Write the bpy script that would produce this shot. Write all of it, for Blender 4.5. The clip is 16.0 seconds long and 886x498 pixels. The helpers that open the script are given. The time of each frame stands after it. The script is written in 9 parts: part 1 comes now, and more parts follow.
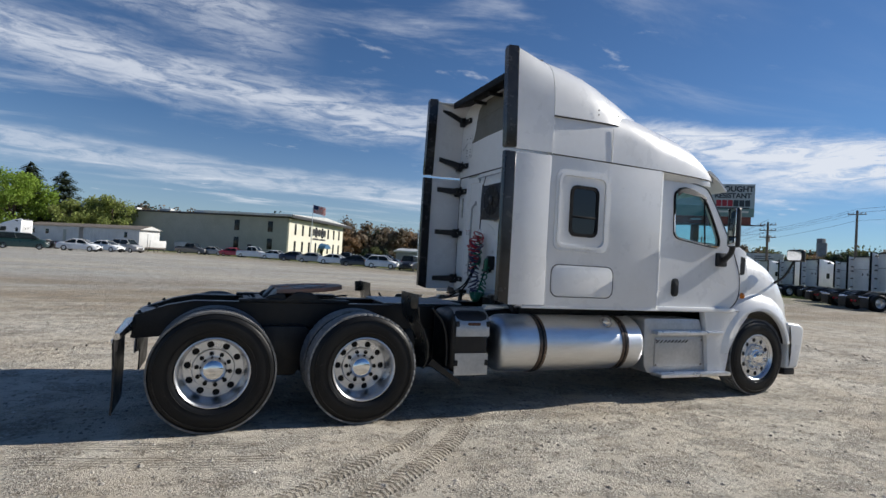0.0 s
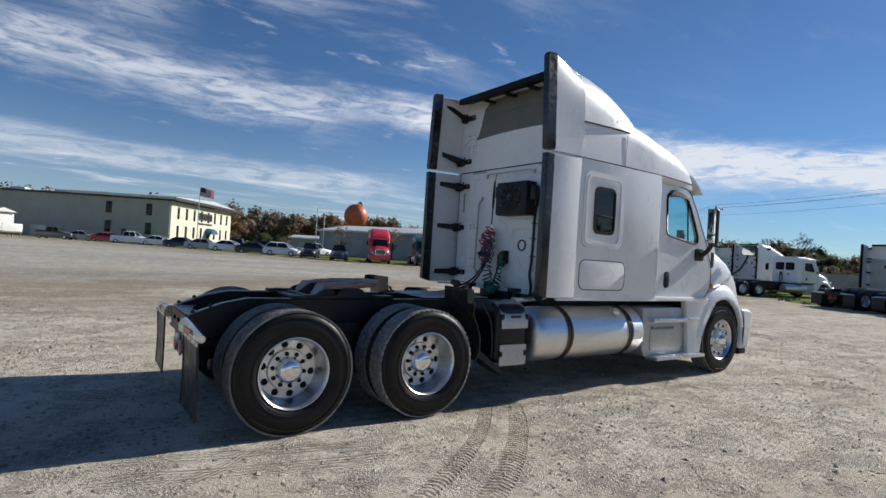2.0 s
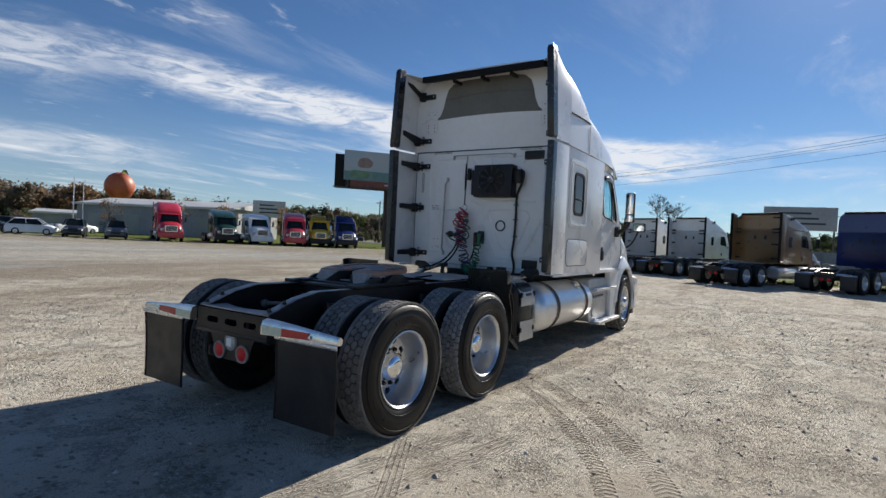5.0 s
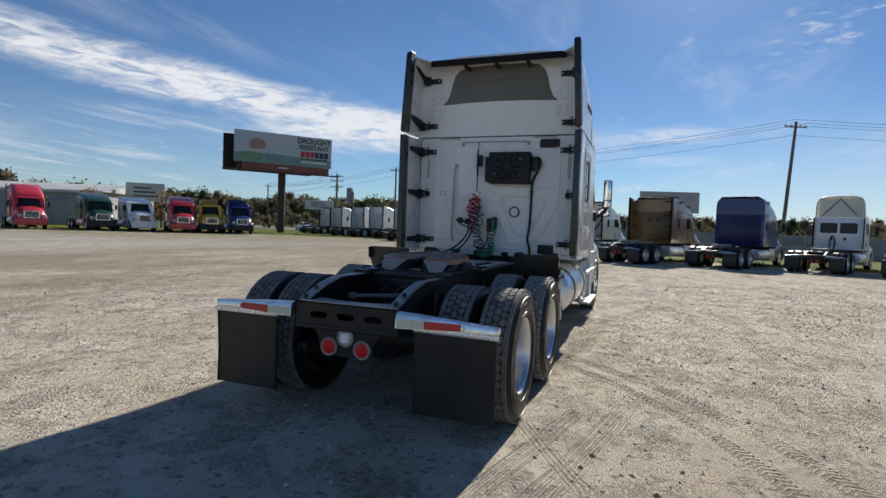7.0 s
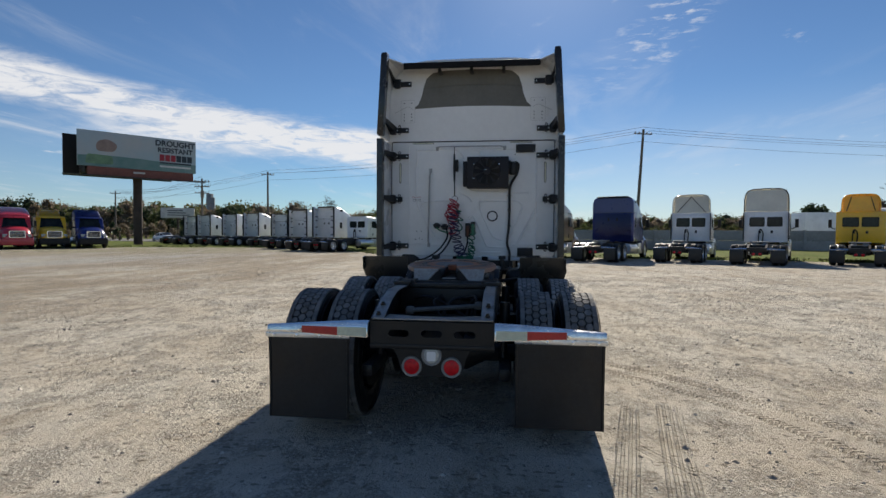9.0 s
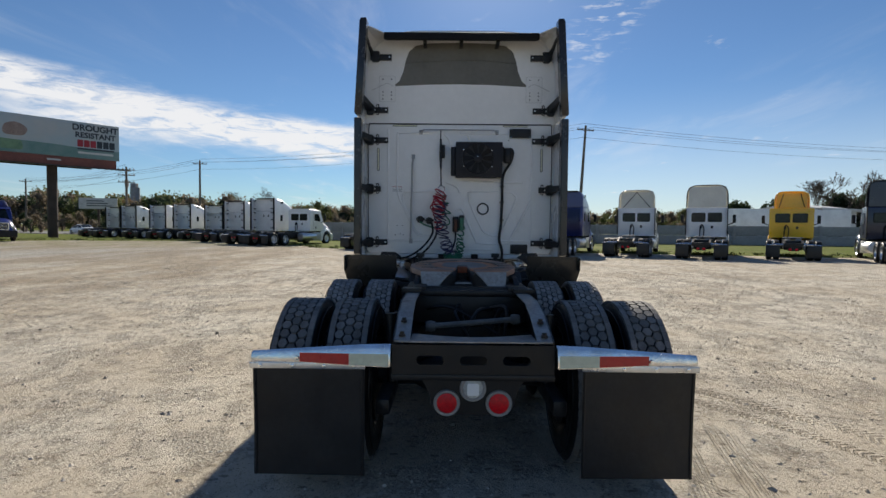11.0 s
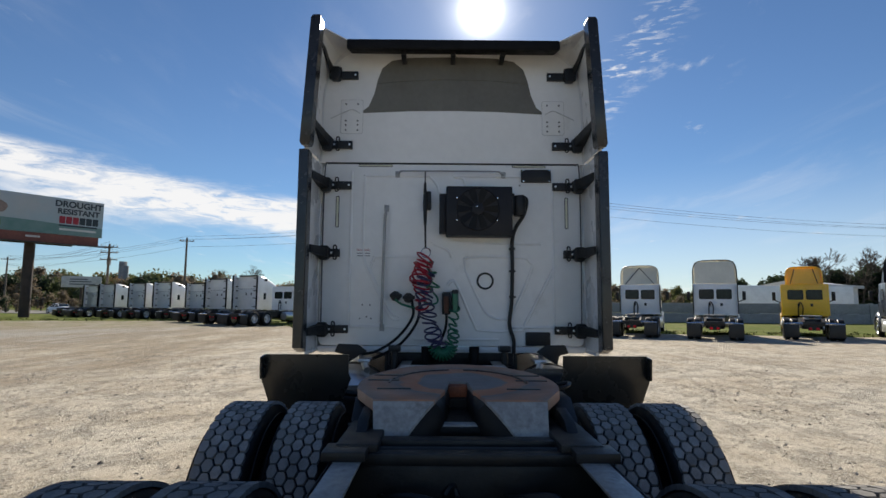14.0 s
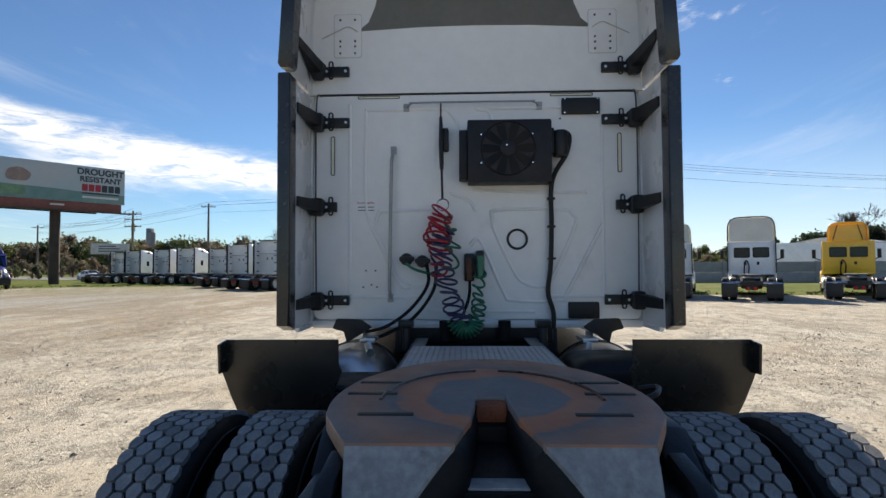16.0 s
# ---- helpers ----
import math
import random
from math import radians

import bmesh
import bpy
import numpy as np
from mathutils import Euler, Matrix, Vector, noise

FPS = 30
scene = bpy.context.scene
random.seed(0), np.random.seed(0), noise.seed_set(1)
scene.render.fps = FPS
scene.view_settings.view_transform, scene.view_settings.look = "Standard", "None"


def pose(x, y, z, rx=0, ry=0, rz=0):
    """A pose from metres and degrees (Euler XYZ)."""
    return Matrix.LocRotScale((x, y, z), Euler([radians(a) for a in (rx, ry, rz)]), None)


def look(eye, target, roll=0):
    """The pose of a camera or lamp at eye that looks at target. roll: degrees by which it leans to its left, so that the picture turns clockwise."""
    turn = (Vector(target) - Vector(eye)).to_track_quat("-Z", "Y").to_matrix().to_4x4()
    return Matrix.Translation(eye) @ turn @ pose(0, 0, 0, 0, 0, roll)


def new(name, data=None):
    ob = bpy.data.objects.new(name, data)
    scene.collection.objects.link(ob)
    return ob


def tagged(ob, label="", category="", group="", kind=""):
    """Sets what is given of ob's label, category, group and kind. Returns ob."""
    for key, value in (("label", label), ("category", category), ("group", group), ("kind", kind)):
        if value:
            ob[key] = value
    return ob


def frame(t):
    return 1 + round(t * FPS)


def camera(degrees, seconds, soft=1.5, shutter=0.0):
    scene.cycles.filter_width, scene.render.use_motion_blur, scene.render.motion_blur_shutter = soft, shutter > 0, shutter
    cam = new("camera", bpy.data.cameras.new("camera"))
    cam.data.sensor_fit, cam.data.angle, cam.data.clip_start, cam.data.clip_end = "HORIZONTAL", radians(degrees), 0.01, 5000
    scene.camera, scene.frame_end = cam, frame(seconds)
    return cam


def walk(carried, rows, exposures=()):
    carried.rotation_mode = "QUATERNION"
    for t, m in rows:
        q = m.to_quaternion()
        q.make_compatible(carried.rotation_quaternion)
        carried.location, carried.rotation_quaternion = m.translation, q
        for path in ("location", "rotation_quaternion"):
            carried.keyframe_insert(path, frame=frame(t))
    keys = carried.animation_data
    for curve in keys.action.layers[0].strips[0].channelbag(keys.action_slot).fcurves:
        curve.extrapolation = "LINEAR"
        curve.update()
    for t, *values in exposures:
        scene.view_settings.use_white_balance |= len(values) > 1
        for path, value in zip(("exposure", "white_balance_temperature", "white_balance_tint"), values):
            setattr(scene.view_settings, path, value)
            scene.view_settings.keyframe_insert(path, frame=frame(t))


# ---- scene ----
# camera: one lens, one path
cam = camera(79.1, 16.0)
PATH = [
    (0, (-0.014, -6.245, 1.575), (0.760, -4.401, 1.615), 3.40),
    (0.5, (-0.411, -6.144, 1.578), (0.451, -4.340, 1.604), 3.50),
    (1, (-0.797, -5.975, 1.559), (0.149, -4.213, 1.578), 3.60),
    (1.5, (-1.184, -5.798, 1.553), (-0.150, -4.086, 1.570), 3.70),
    (2, (-1.568, -5.582, 1.565), (-0.435, -3.933, 1.582), 3.70),
    (2.5, (-1.917, -5.320, 1.563), (-0.683, -3.746, 1.581), 3.40),
    (3, (-2.271, -5.048, 1.568), (-0.934, -3.561, 1.579), 3.00),
    (3.5, (-2.553, -4.751, 1.548), (-1.117, -3.360, 1.547), 2.80),
    (4, (-2.838, -4.425, 1.545), (-1.311, -3.134, 1.530), 2.60),
    (4.8, (-3.288, -3.839, 1.523), (-1.625, -2.713, 1.490), 2.68),
    (5.7, (-3.684, -3.167, 1.499), (-1.922, -2.206, 1.452), 3.01),
    (6.5, (-4.011, -2.477, 1.484), (-2.178, -1.681, 1.420), 2.70),
    (7, (-4.206, -2.082, 1.477), (-2.337, -1.376, 1.398), 2.20),
    (7.5, (-4.357, -1.666, 1.474), (-2.451, -1.066, 1.385), 1.60),
    (8, (-4.445, -1.250, 1.480), (-2.506, -0.766, 1.394), 1.00),
    (8.5, (-4.514, -0.854, 1.488), (-2.548, -0.495, 1.414), 0.60),
    (9, (-4.432, -0.531, 1.481), (-2.447, -0.290, 1.425), 0.30),
    (9.8, (-4.240, -0.077, 1.488), (-2.235, 0.016, 1.435), 0.16),
    (10.7, (-3.793, 0.130, 1.495), (-1.789, 0.157, 1.422), 0.47),
    (11.5, (-3.247, 0.152, 1.482), (-1.249, 0.156, 1.396), 0.60),
    (12, (-2.922, 0.123, 1.465), (-0.924, 0.117, 1.379), 0.50),
    (12.5, (-2.593, 0.088, 1.473), (-0.594, 0.076, 1.432), 0.50),
    (13, (-2.235, 0.100, 1.486), (-0.236, 0.085, 1.532), 0.70),
    (13.5, (-1.869, 0.090, 1.497), (0.127, 0.074, 1.632), 0.70),
    (14, (-1.512, 0.099, 1.516), (0.476, 0.091, 1.727), 0.40),
    (14.5, (-1.166, 0.156, 1.528), (0.818, 0.157, 1.784), 0.20),
    (15, (-0.879, 0.152, 1.513), (1.103, 0.172, 1.781), 0.10),
    (15.5, (-0.663, 0.112, 1.527), (1.325, 0.153, 1.742), -0.20),
    (16, (-0.575, 0.096, 1.536), (1.422, 0.168, 1.607), -0.30),
]
walk(cam, [(t, look(eye, target, roll)) for t, eye, target, roll in PATH], [(0, 0.32, 6250, 10), (4, 0.36, 6350, 10), (7, 0.40, 6600, 10), (9, 0.38, 6750, 10), (12, 0.54, 6900, 10), (14.5, 0.60, 7000, 10), (15.5, 0.80, 7000, 10), (16, 0.88, 7000, 10)])

# ---- daylight: clear sky with thin cirrus, one low sun ahead of the truck ----
SUN = Vector((0.8644, -0.0651, 0.4986)).normalized()
SUN_EL = math.asin(SUN.z)
SUN_AZ = math.atan2(SUN.x, SUN.y)


def make_world():
    world = bpy.data.worlds.new("sky")
    scene.world = world
    world.use_nodes = True
    nt = world.node_tree
    nt.nodes.clear()
    N, L = nt.nodes.new, nt.links.new

    def m(op, a, b=None, c=None):
        n = N("ShaderNodeMath")
        n.operation = op
        for i, v in enumerate((a, b, c)):
            if v is None:
                continue
            if isinstance(v, (int, float)):
                n.inputs[i].default_value = v
            else:
                L(v, n.inputs[i])
        return n.outputs[0]

    out, bg = N("ShaderNodeOutputWorld"), N("ShaderNodeBackground")
    sky = N("ShaderNodeTexSky")
    sky.sky_type = "NISHITA"
    sky.sun_disc = False
    sky.sun_elevation, sky.sun_rotation = SUN_EL, SUN_AZ
    sky.altitude, sky.air_density, sky.dust_density, sky.ozone_density = 300, 1.0, 0.03, 3.0
    tc = N("ShaderNodeTexCoord")
    sep = N("ShaderNodeSeparateXYZ")
    L(tc.outputs["Generated"], sep.inputs[0])
    zc = m("MAXIMUM", sep.outputs[2], 0.02)
    u = m("DIVIDE", sep.outputs[0], m("ADD", zc, 0.06))
    v = m("DIVIDE", sep.outputs[1], m("ADD", zc, 0.06))
    comb = N("ShaderNodeCombineXYZ")
    L(u, comb.inputs[0]), L(v, comb.inputs[1])

    def cloud(loc, rot, scl, scale, detail, rough, lo, hi, dist):
        mp = N("ShaderNodeMapping")
        mp.inputs["Location"].default_value = loc
        mp.inputs["Rotation"].default_value = (0, 0, radians(rot))
        mp.inputs["Scale"].default_value = scl
        L(comb.outputs[0], mp.inputs[0])
        n = N("ShaderNodeTexNoise")
        n.inputs["Scale"].default_value = scale
        n.inputs["Detail"].default_value = detail
        n.inputs["Roughness"].default_value = rough
        n.inputs["Distortion"].default_value = dist
        L(mp.outputs[0], n.inputs["Vector"])
        r = N("ShaderNodeMapRange")
        r.interpolation_type = "SMOOTHSTEP"
        r.inputs["From Min"].default_value, r.inputs["From Max"].default_value = lo, hi
        L(n.outputs[0], r.inputs[0])
        return r.outputs[0]

    streaks = cloud((3.1, 1.7, 0), 35, (0.55, 1.5, 1), 1.3, 9, 0.62, 0.47, 0.74, 0.5)
    mask = cloud((0.4, 7.3, 0), 20, (0.5, 0.8, 1), 0.55, 3, 0.5, 0.42, 0.6, 0.2)
    puffs = cloud((8.2, 2.3, 0), 20, (1.0, 1.5, 1), 3.4, 8, 0.6, 0.58, 0.74, 0.25)
    pmask = cloud((1.4, 3.3, 0), 0, (1, 1, 1), 0.6, 2, 0.5, 0.5, 0.62, 0.0)
    # more cirrus over the side of the sky away from the highway
    side = m("MULTIPLY_ADD", sep.outputs[1], 0.55, 0.5)
    side = m("MINIMUM", m("MAXIMUM", side, 0.12), 1.0)
    amount = m("ADD", m("MULTIPLY", m("MULTIPLY", streaks, mask), side), m("MULTIPLY", m("MULTIPLY", puffs, pmask), 0.7))
    # long cloud banks low over the horizon, by bearing and height
    az = m("MULTIPLY", m("ARCTAN2", sep.outputs[1], sep.outputs[0]), 57.2958)
    el = m("MULTIPLY", m("ARCSINE", sep.outputs[2]), 57.2958)

    def step(v, a, b):
        r = N("ShaderNodeMapRange")
        r.interpolation_type = "SMOOTHSTEP"
        r.inputs["From Min"].default_value, r.inputs["From Max"].default_value = a, b
        L(v, r.inputs[0])
        return r.outputs[0]

    def bank(a0, a1, e0, slope, thick, soft, gain):
        c = m("ADD", m("MULTIPLY", m("SUBTRACT", az, a0), slope), e0)
        ragged = m("ADD", el, m("MULTIPLY", m("SUBTRACT", wob, 0.5), thick * 1.5))
        off = m("ABSOLUTE", m("SUBTRACT", ragged, c))
        body = step(off, thick, thick * soft)
        span = m("MULTIPLY", step(az, a0 - 4, a0 + 6), step(az, a1 + 8, a1 - 8))
        return m("MULTIPLY", m("MULTIPLY", body, span), m("MULTIPLY", m("ADD", m("MULTIPLY", fib, 0.9), 0.25), gain))

    ang = N("ShaderNodeCombineXYZ")
    L(m("MULTIPLY", az, 0.045), ang.inputs[0]), L(m("MULTIPLY", el, 0.22), ang.inputs[1])

    def anoise(sc, det, rough, dist):
        n = N("ShaderNodeTexNoise")
        n.inputs["Scale"].default_value, n.inputs["Detail"].default_value = sc, det
        n.inputs["Roughness"].default_value, n.inputs["Distortion"].default_value = rough, dist
        L(ang.outputs[0], n.inputs["Vector"])
        return n.outputs[0]

    wob = anoise(2.2, 8, 0.62, 0.3)
    fib = step(anoise(5.5, 9, 0.68, 0.8), 0.32, 0.62)
    banks = m("ADD", bank(8, 64, 8.1, 0.12, 2.5, 0.15, 0.92), bank(66, 122, 13.5, 0.07, 3.6, 0.05, 0.62))
    banks = m("ADD", banks, bank(60, 120, 6.4, 0.03, 1.7, 0.1, 0.42))
    banks = m("ADD", banks, bank(84, 128, 21.0, 0.20, 5.5, 0.0, 0.42))
    banks = m("ADD", banks, bank(4, 40, 8.8, 0.0, 2.4, 0.1, 0.5))
    banks = m("ADD", banks, bank(-5, -1, 9.7, 0.0, 1.0, 0.2, 1.1))
    banks = m("ADD", banks, bank(-4, -3, 7.3, 0.02, 0.7, 0.2, 0.9))
    banks = m("ADD", banks, m("MULTIPLY", bank(-25, -13, 28.0, -0.8, 4.5, 0.0, 0.8), step(anoise(9.0, 6, 0.62, 0.3), 0.50, 0.66)))
    amount = m("ADD", m("MULTIPLY", amount, 0.62), banks)
    # thin haze low over the horizon, thicker over the highway
    haze = m("ADD", m("MULTIPLY", m("MULTIPLY", step(el, 14, 0), step(sep.outputs[1], 0.35, 0.9)), 0.16), m("MULTIPLY", m("MULTIPLY", step(el, 15, 0), step(sep.outputs[1], 0.25, -0.35)), 0.34))
    amount = m("ADD", amount, haze)
    amount = m("MINIMUM", amount, 0.93)
    mix = N("ShaderNodeMix")
    mix.data_type = "RGBA"
    L(amount, mix.inputs["Factor"])
    tint = N("ShaderNodeMix")
    tint.data_type, tint.blend_type = "RGBA", "MULTIPLY"
    tint.inputs["Factor"].default_value = 1.0
    tint.inputs["B"].default_value = SKY_TINT
    L(sky.outputs[0], tint.inputs["A"])
    L(tint.outputs["Result"], mix.inputs["A"])
    mix.inputs["B"].default_value = CLOUD
    # the bright air round the sun
    dot = N("ShaderNodeVectorMath")
    dot.operation = "DOT_PRODUCT"
    L(tc.outputs["Generated"], dot.inputs[0])
    dot.inputs[1].default_value = SUN
    d = m("MAXIMUM", dot.outputs["Value"], 0.0)
    glow = m("ADD", m("MULTIPLY", m("POWER", d, 5200.0), 130.0), m("ADD", m("MULTIPLY", m("POWER", d, 900.0), 12.0), m("MULTIPLY", m("POWER", d, 70.0), 2.4)))
    add = N("ShaderNodeMix")
    add.data_type, add.blend_type = "RGBA", "ADD"
    add.inputs["Factor"].default_value = 1.0
    L(mix.outputs["Result"], add.inputs["A"])
    gc = N("ShaderNodeCombineXYZ")
    for i in range(3):
        L(glow, gc.inputs[i])
    L(gc.outputs[0], add.inputs["B"])
    L(add.outputs["Result"], bg.inputs["Color"])
    bg.inputs["Strength"].default_value = SKY
    L(bg.outputs[0], out.inputs[0])


SKY, SKY_TINT, CLOUD = 0.054, (0.72, 0.92, 1.14, 1), (11.6, 11.9, 12.5, 1)
make_world()
sun_lamp = bpy.data.lights.new("sun", "SUN")
sun_lamp.energy, sun_lamp.angle, sun_lamp.color = 4.9, radians(0.53), (1.0, 0.93, 0.82)
sun_ob = new("sun", sun_lamp)
sun_ob.matrix_world = look(SUN * 60, (0, 0, 0))
scene.view_settings.exposure = 0.0

# ---- small mesh tools ----
def finish(bm, name, mat, angle=38):
    me = bpy.data.meshes.new(name)
    bmesh.ops.recalc_face_normals(bm, faces=bm.faces)
    bm.to_mesh(me)
    bm.free()
    me.materials.append(mat)
    me.shade_smooth()
    me.set_sharp_from_angle(angle=radians(angle))
    return me


def part(name, bm, mat, parent=None, label="", m=None, angle=38):
    me = bm if isinstance(bm, bpy.types.Mesh) else finish(bm, name, mat, angle)
    ob = new(name, me)
    if parent is not None:
        ob.parent = parent
    if m is not None:
        ob.matrix_basis = m
    if label:
        ob["label"] = label
    return ob


def thing(name, label, category, m=None, group="", kind=""):
    ob = new(name)
    ob.empty_display_size = 0.2
    if m is not None:
        ob.matrix_basis = m
    return tagged(ob, label, category, group, kind)


def solo(name, bm, mat, label, category, m=None, group="", kind="", angle=38):
    return tagged(part(name, bm, mat, None, "", m, angle), label, category, group, kind)


def B():
    return bmesh.new()


def box(bm, lo, hi, bev=0.0, m=None, seg=2):
    """An upright block between two corners, its edges rounded by bev."""
    c = [(a + b) / 2 for a, b in zip(lo, hi)]
    s = [abs(b - a) for a, b in zip(lo, hi)]
    r = bmesh.ops.create_cube(bm, size=1.0, matrix=Matrix.Translation(c) @ Matrix.Diagonal((*s, 1)))
    vs = r["verts"]
    if bev > 0:
        es = list({e for v in vs for e in v.link_edges})
        rr = bmesh.ops.bevel(bm, geom=es, offset=min(bev, min(s) * 0.45), segments=seg, affect="EDGES", profile=0.6)
        vs = list({v for f in rr["faces"] for v in f.verts} | {v for v in vs if v.is_valid})
    if m is not None:
        bmesh.ops.transform(bm, matrix=m, verts=vs)
    return vs


def tube(bm, pts, r, seg=10, caps=True):
    """A round bar of radius r (or a radius for each point) along a line of points."""
    pts = [Vector(p) for p in pts]
    rs = r if isinstance(r, (list, tuple)) else [r] * len(pts)
    rings, up = [], None
    for i, p in enumerate(pts):
        d = (pts[min(i + 1, len(pts) - 1)] - pts[max(i - 1, 0)]).normalized()
        if up is None:
            up = d.orthogonal().normalized()
        up = (up - d * up.dot(d)).normalized()
        w = d.cross(up)
        rings.append([bm.verts.new(p + (up * math.cos(a) + w * math.sin(a)) * rs[i]) for a in (2 * math.pi * k / seg for k in range(seg))])
    for a, b in zip(rings, rings[1:]):
        for k in range(seg):
            bm.faces.new((a[k], a[(k + 1) % seg], b[(k + 1) % seg], b[k]))
    if caps:
        bm.faces.new(rings[0][::-1])
        bm.faces.new(rings[-1])


def lathe(bm, prof, seg=48, m=None, close=False):
    """Turns a profile of (radius, y) about the y axis."""
    rings = []
    m = m or Matrix()
    for r, y in prof:
        if r < 1e-5:
            rings.append([bm.verts.new(m @ Vector((0, y, 0)))])
        else:
            rings.append([bm.verts.new(m @ Vector((r * math.cos(a), y, r * math.sin(a)))) for a in (2 * math.pi * k / seg for k in range(seg))])
    pairs = list(zip(rings, rings[1:]))
    if close:
        pairs.append((rings[-1], rings[0]))
    for a, b in pairs:
        for k in range(seg):
            k2 = (k + 1) % seg
            if len(a) == 1 and len(b) == 1:
                continue
            if len(a) == 1:
                bm.faces.new((a[0], b[k], b[k2]))
            elif len(b) == 1:
                bm.faces.new((a[k], b[0], a[k2]))
            else:
                bm.faces.new((a[k], b[k], b[k2], a[k2]))


def prism(bm, poly, a, b, axis="y", bev=0.0, seg=2):
    """Extrudes a flat polygon from a to b along an axis. poly holds the other two coordinates in x, y, z order."""
    def at(p, t):
        return {"x": (t, p[0], p[1]), "y": (p[0], t, p[1]), "z": (p[0], p[1], t)}[axis]
    lo = [bm.verts.new(at(p, a)) for p in poly]
    hi = [bm.verts.new(at(p, b)) for p in poly]
    n = len(poly)
    fs = [bm.faces.new(lo[::-1]), bm.faces.new(hi)]
    for i in range(n):
        fs.append(bm.faces.new((lo[i], lo[(i + 1) % n], hi[(i + 1) % n], hi[i])))
    if bev > 0:
        bmesh.ops.recalc_face_normals(bm, faces=fs)
        es = list({e for f in fs[:2] for e in f.edges})
        bmesh.ops.bevel(bm, geom=es, offset=bev, segments=seg, affect="EDGES", profile=0.6)


def loft(bm, rings, caps=(True, True), closed=True):
    rows = [[bm.verts.new(p) for p in ring] for ring in rings]
    n = len(rows[0])
    for a, b in zip(rows, rows[1:]):
        for k in range(n if closed else n - 1):
            bm.faces.new((a[k], a[(k + 1) % n], b[(k + 1) % n], b[k]))
    if caps[0]:
        bm.faces.new(rows[0][::-1])
    if caps[1]:
        bm.faces.new(rows[-1])
    return rows


def sheet(bm, rows, thick):
    """A curved sheet from a grid of points, with a back face moved by the vector thick."""
    t = Vector(thick)
    A = [[bm.verts.new(Vector(p)) for p in r] for r in rows]
    C = [[bm.verts.new(Vector(p) + t) for p in r] for r in rows]
    R, S = len(rows), len(rows[0])
    for i in range(R - 1):
        for j in range(S - 1):
            bm.faces.new((A[i][j], A[i][j + 1], A[i + 1][j + 1], A[i + 1][j]))
            bm.faces.new((C[i][j], C[i + 1][j], C[i + 1][j + 1], C[i][j + 1]))
    for i in range(R - 1):
        for j in (0, S - 1):
            bm.faces.new((A[i][j], A[i + 1][j], C[i + 1][j], C[i][j]))
    for j in range(S - 1):
        for i in (0, R - 1):
            bm.faces.new((A[i][j], C[i][j], C[i][j + 1], A[i][j + 1]))


def rounded(x0, z0, x1, z1, r, n=5):
    """A rectangle with round corners, counter-clockwise from the lower right corner."""
    out = []
    for cx, cz, a0 in ((x1 - r, z0 + r, -90), (x1 - r, z1 - r, 0), (x0 + r, z1 - r, 90), (x0 + r, z0 + r, 180)):
        for k in range(n + 1):
            a = radians(a0 + 90 * k / n)
            out.append((cx + r * math.cos(a), cz + r * math.sin(a)))
    return out


def fillet(poly, r, n=4):
    """Rounds the corners of a polygon; r is one radius or one for each corner."""
    out = []
    k = len(poly)
    for i in range(k):
        p, a, b = Vector(poly[i]), Vector(poly[i - 1]), Vector(poly[(i + 1) % k])
        ri = r[i] if isinstance(r, (list, tuple)) else r
        da, db = (a - p), (b - p)
        d = min(ri, da.length * 0.45, db.length * 0.45)
        s, e = p + da.normalized() * d, p + db.normalized() * d
        for j in range(n + 1):
            t = j / n
            out.append(tuple((1 - t) ** 2 * s + 2 * t * (1 - t) * p + t * t * e))
    return out


def ringed(bm, outer, inner, a, b, axis="y"):
    """A flat frame between two loops with the same number of points, from a to b along an axis."""
    def at(p, t):
        return {"x": (t, p[0], p[1]), "y": (p[0], t, p[1]), "z": (p[0], p[1], t)}[axis]
    V = [[bm.verts.new(at(p, t)) for p in loop] for t in (a, b) for loop in (outer, inner)]
    n = len(outer)
    for i in range(n):
        j = (i + 1) % n
        bm.faces.new((V[0][i], V[0][j], V[1][j], V[1][i]))
        bm.faces.new((V[2][i], V[3][i], V[3][j], V[2][j]))
        bm.faces.new((V[0][i], V[2][i], V[2][j], V[0][j]))
        bm.faces.new((V[1][i], V[1][j], V[3][j], V[3][i]))


def curve_pts(pts, n=6):
    """A smooth line through points."""
    P = [Vector(p) for p in pts]
    P = [P[0] * 2 - P[1]] + P + [P[-1] * 2 - P[-2]]
    out = []
    for i in range(1, len(P) - 2):
        a, b, c, d = P[i - 1], P[i], P[i + 1], P[i + 2]
        for k in range(n):
            t = k / n
            out.append(0.5 * ((2 * b) + (c - a) * t + (2 * a - 5 * b + 4 * c - d) * t * t + (3 * b - a - 3 * c + d) * t ** 3))
    out.append(P[-2])
    return out


def write(text, size, mat, parent, m, name="lettering", extrude=0.004, align="CENTER", bold=0.0):
    """Words as a mesh, lying in the local xy plane."""
    cu = bpy.data.curves.new(name, "FONT")
    cu.body, cu.size, cu.extrude, cu.align_x, cu.align_y = text, size, extrude, align, "CENTER"
    cu.offset = bold
    tmp = bpy.data.objects.new(name, cu)
    scene.collection.objects.link(tmp)
    dg = bpy.context.evaluated_depsgraph_get()
    me = bpy.data.meshes.new_from_object(tmp.evaluated_get(dg))
    bpy.data.objects.remove(tmp)
    bpy.data.curves.remove(cu)
    me.materials.clear()
    me.materials.append(mat)
    return part(name, me, mat, parent, "", m)

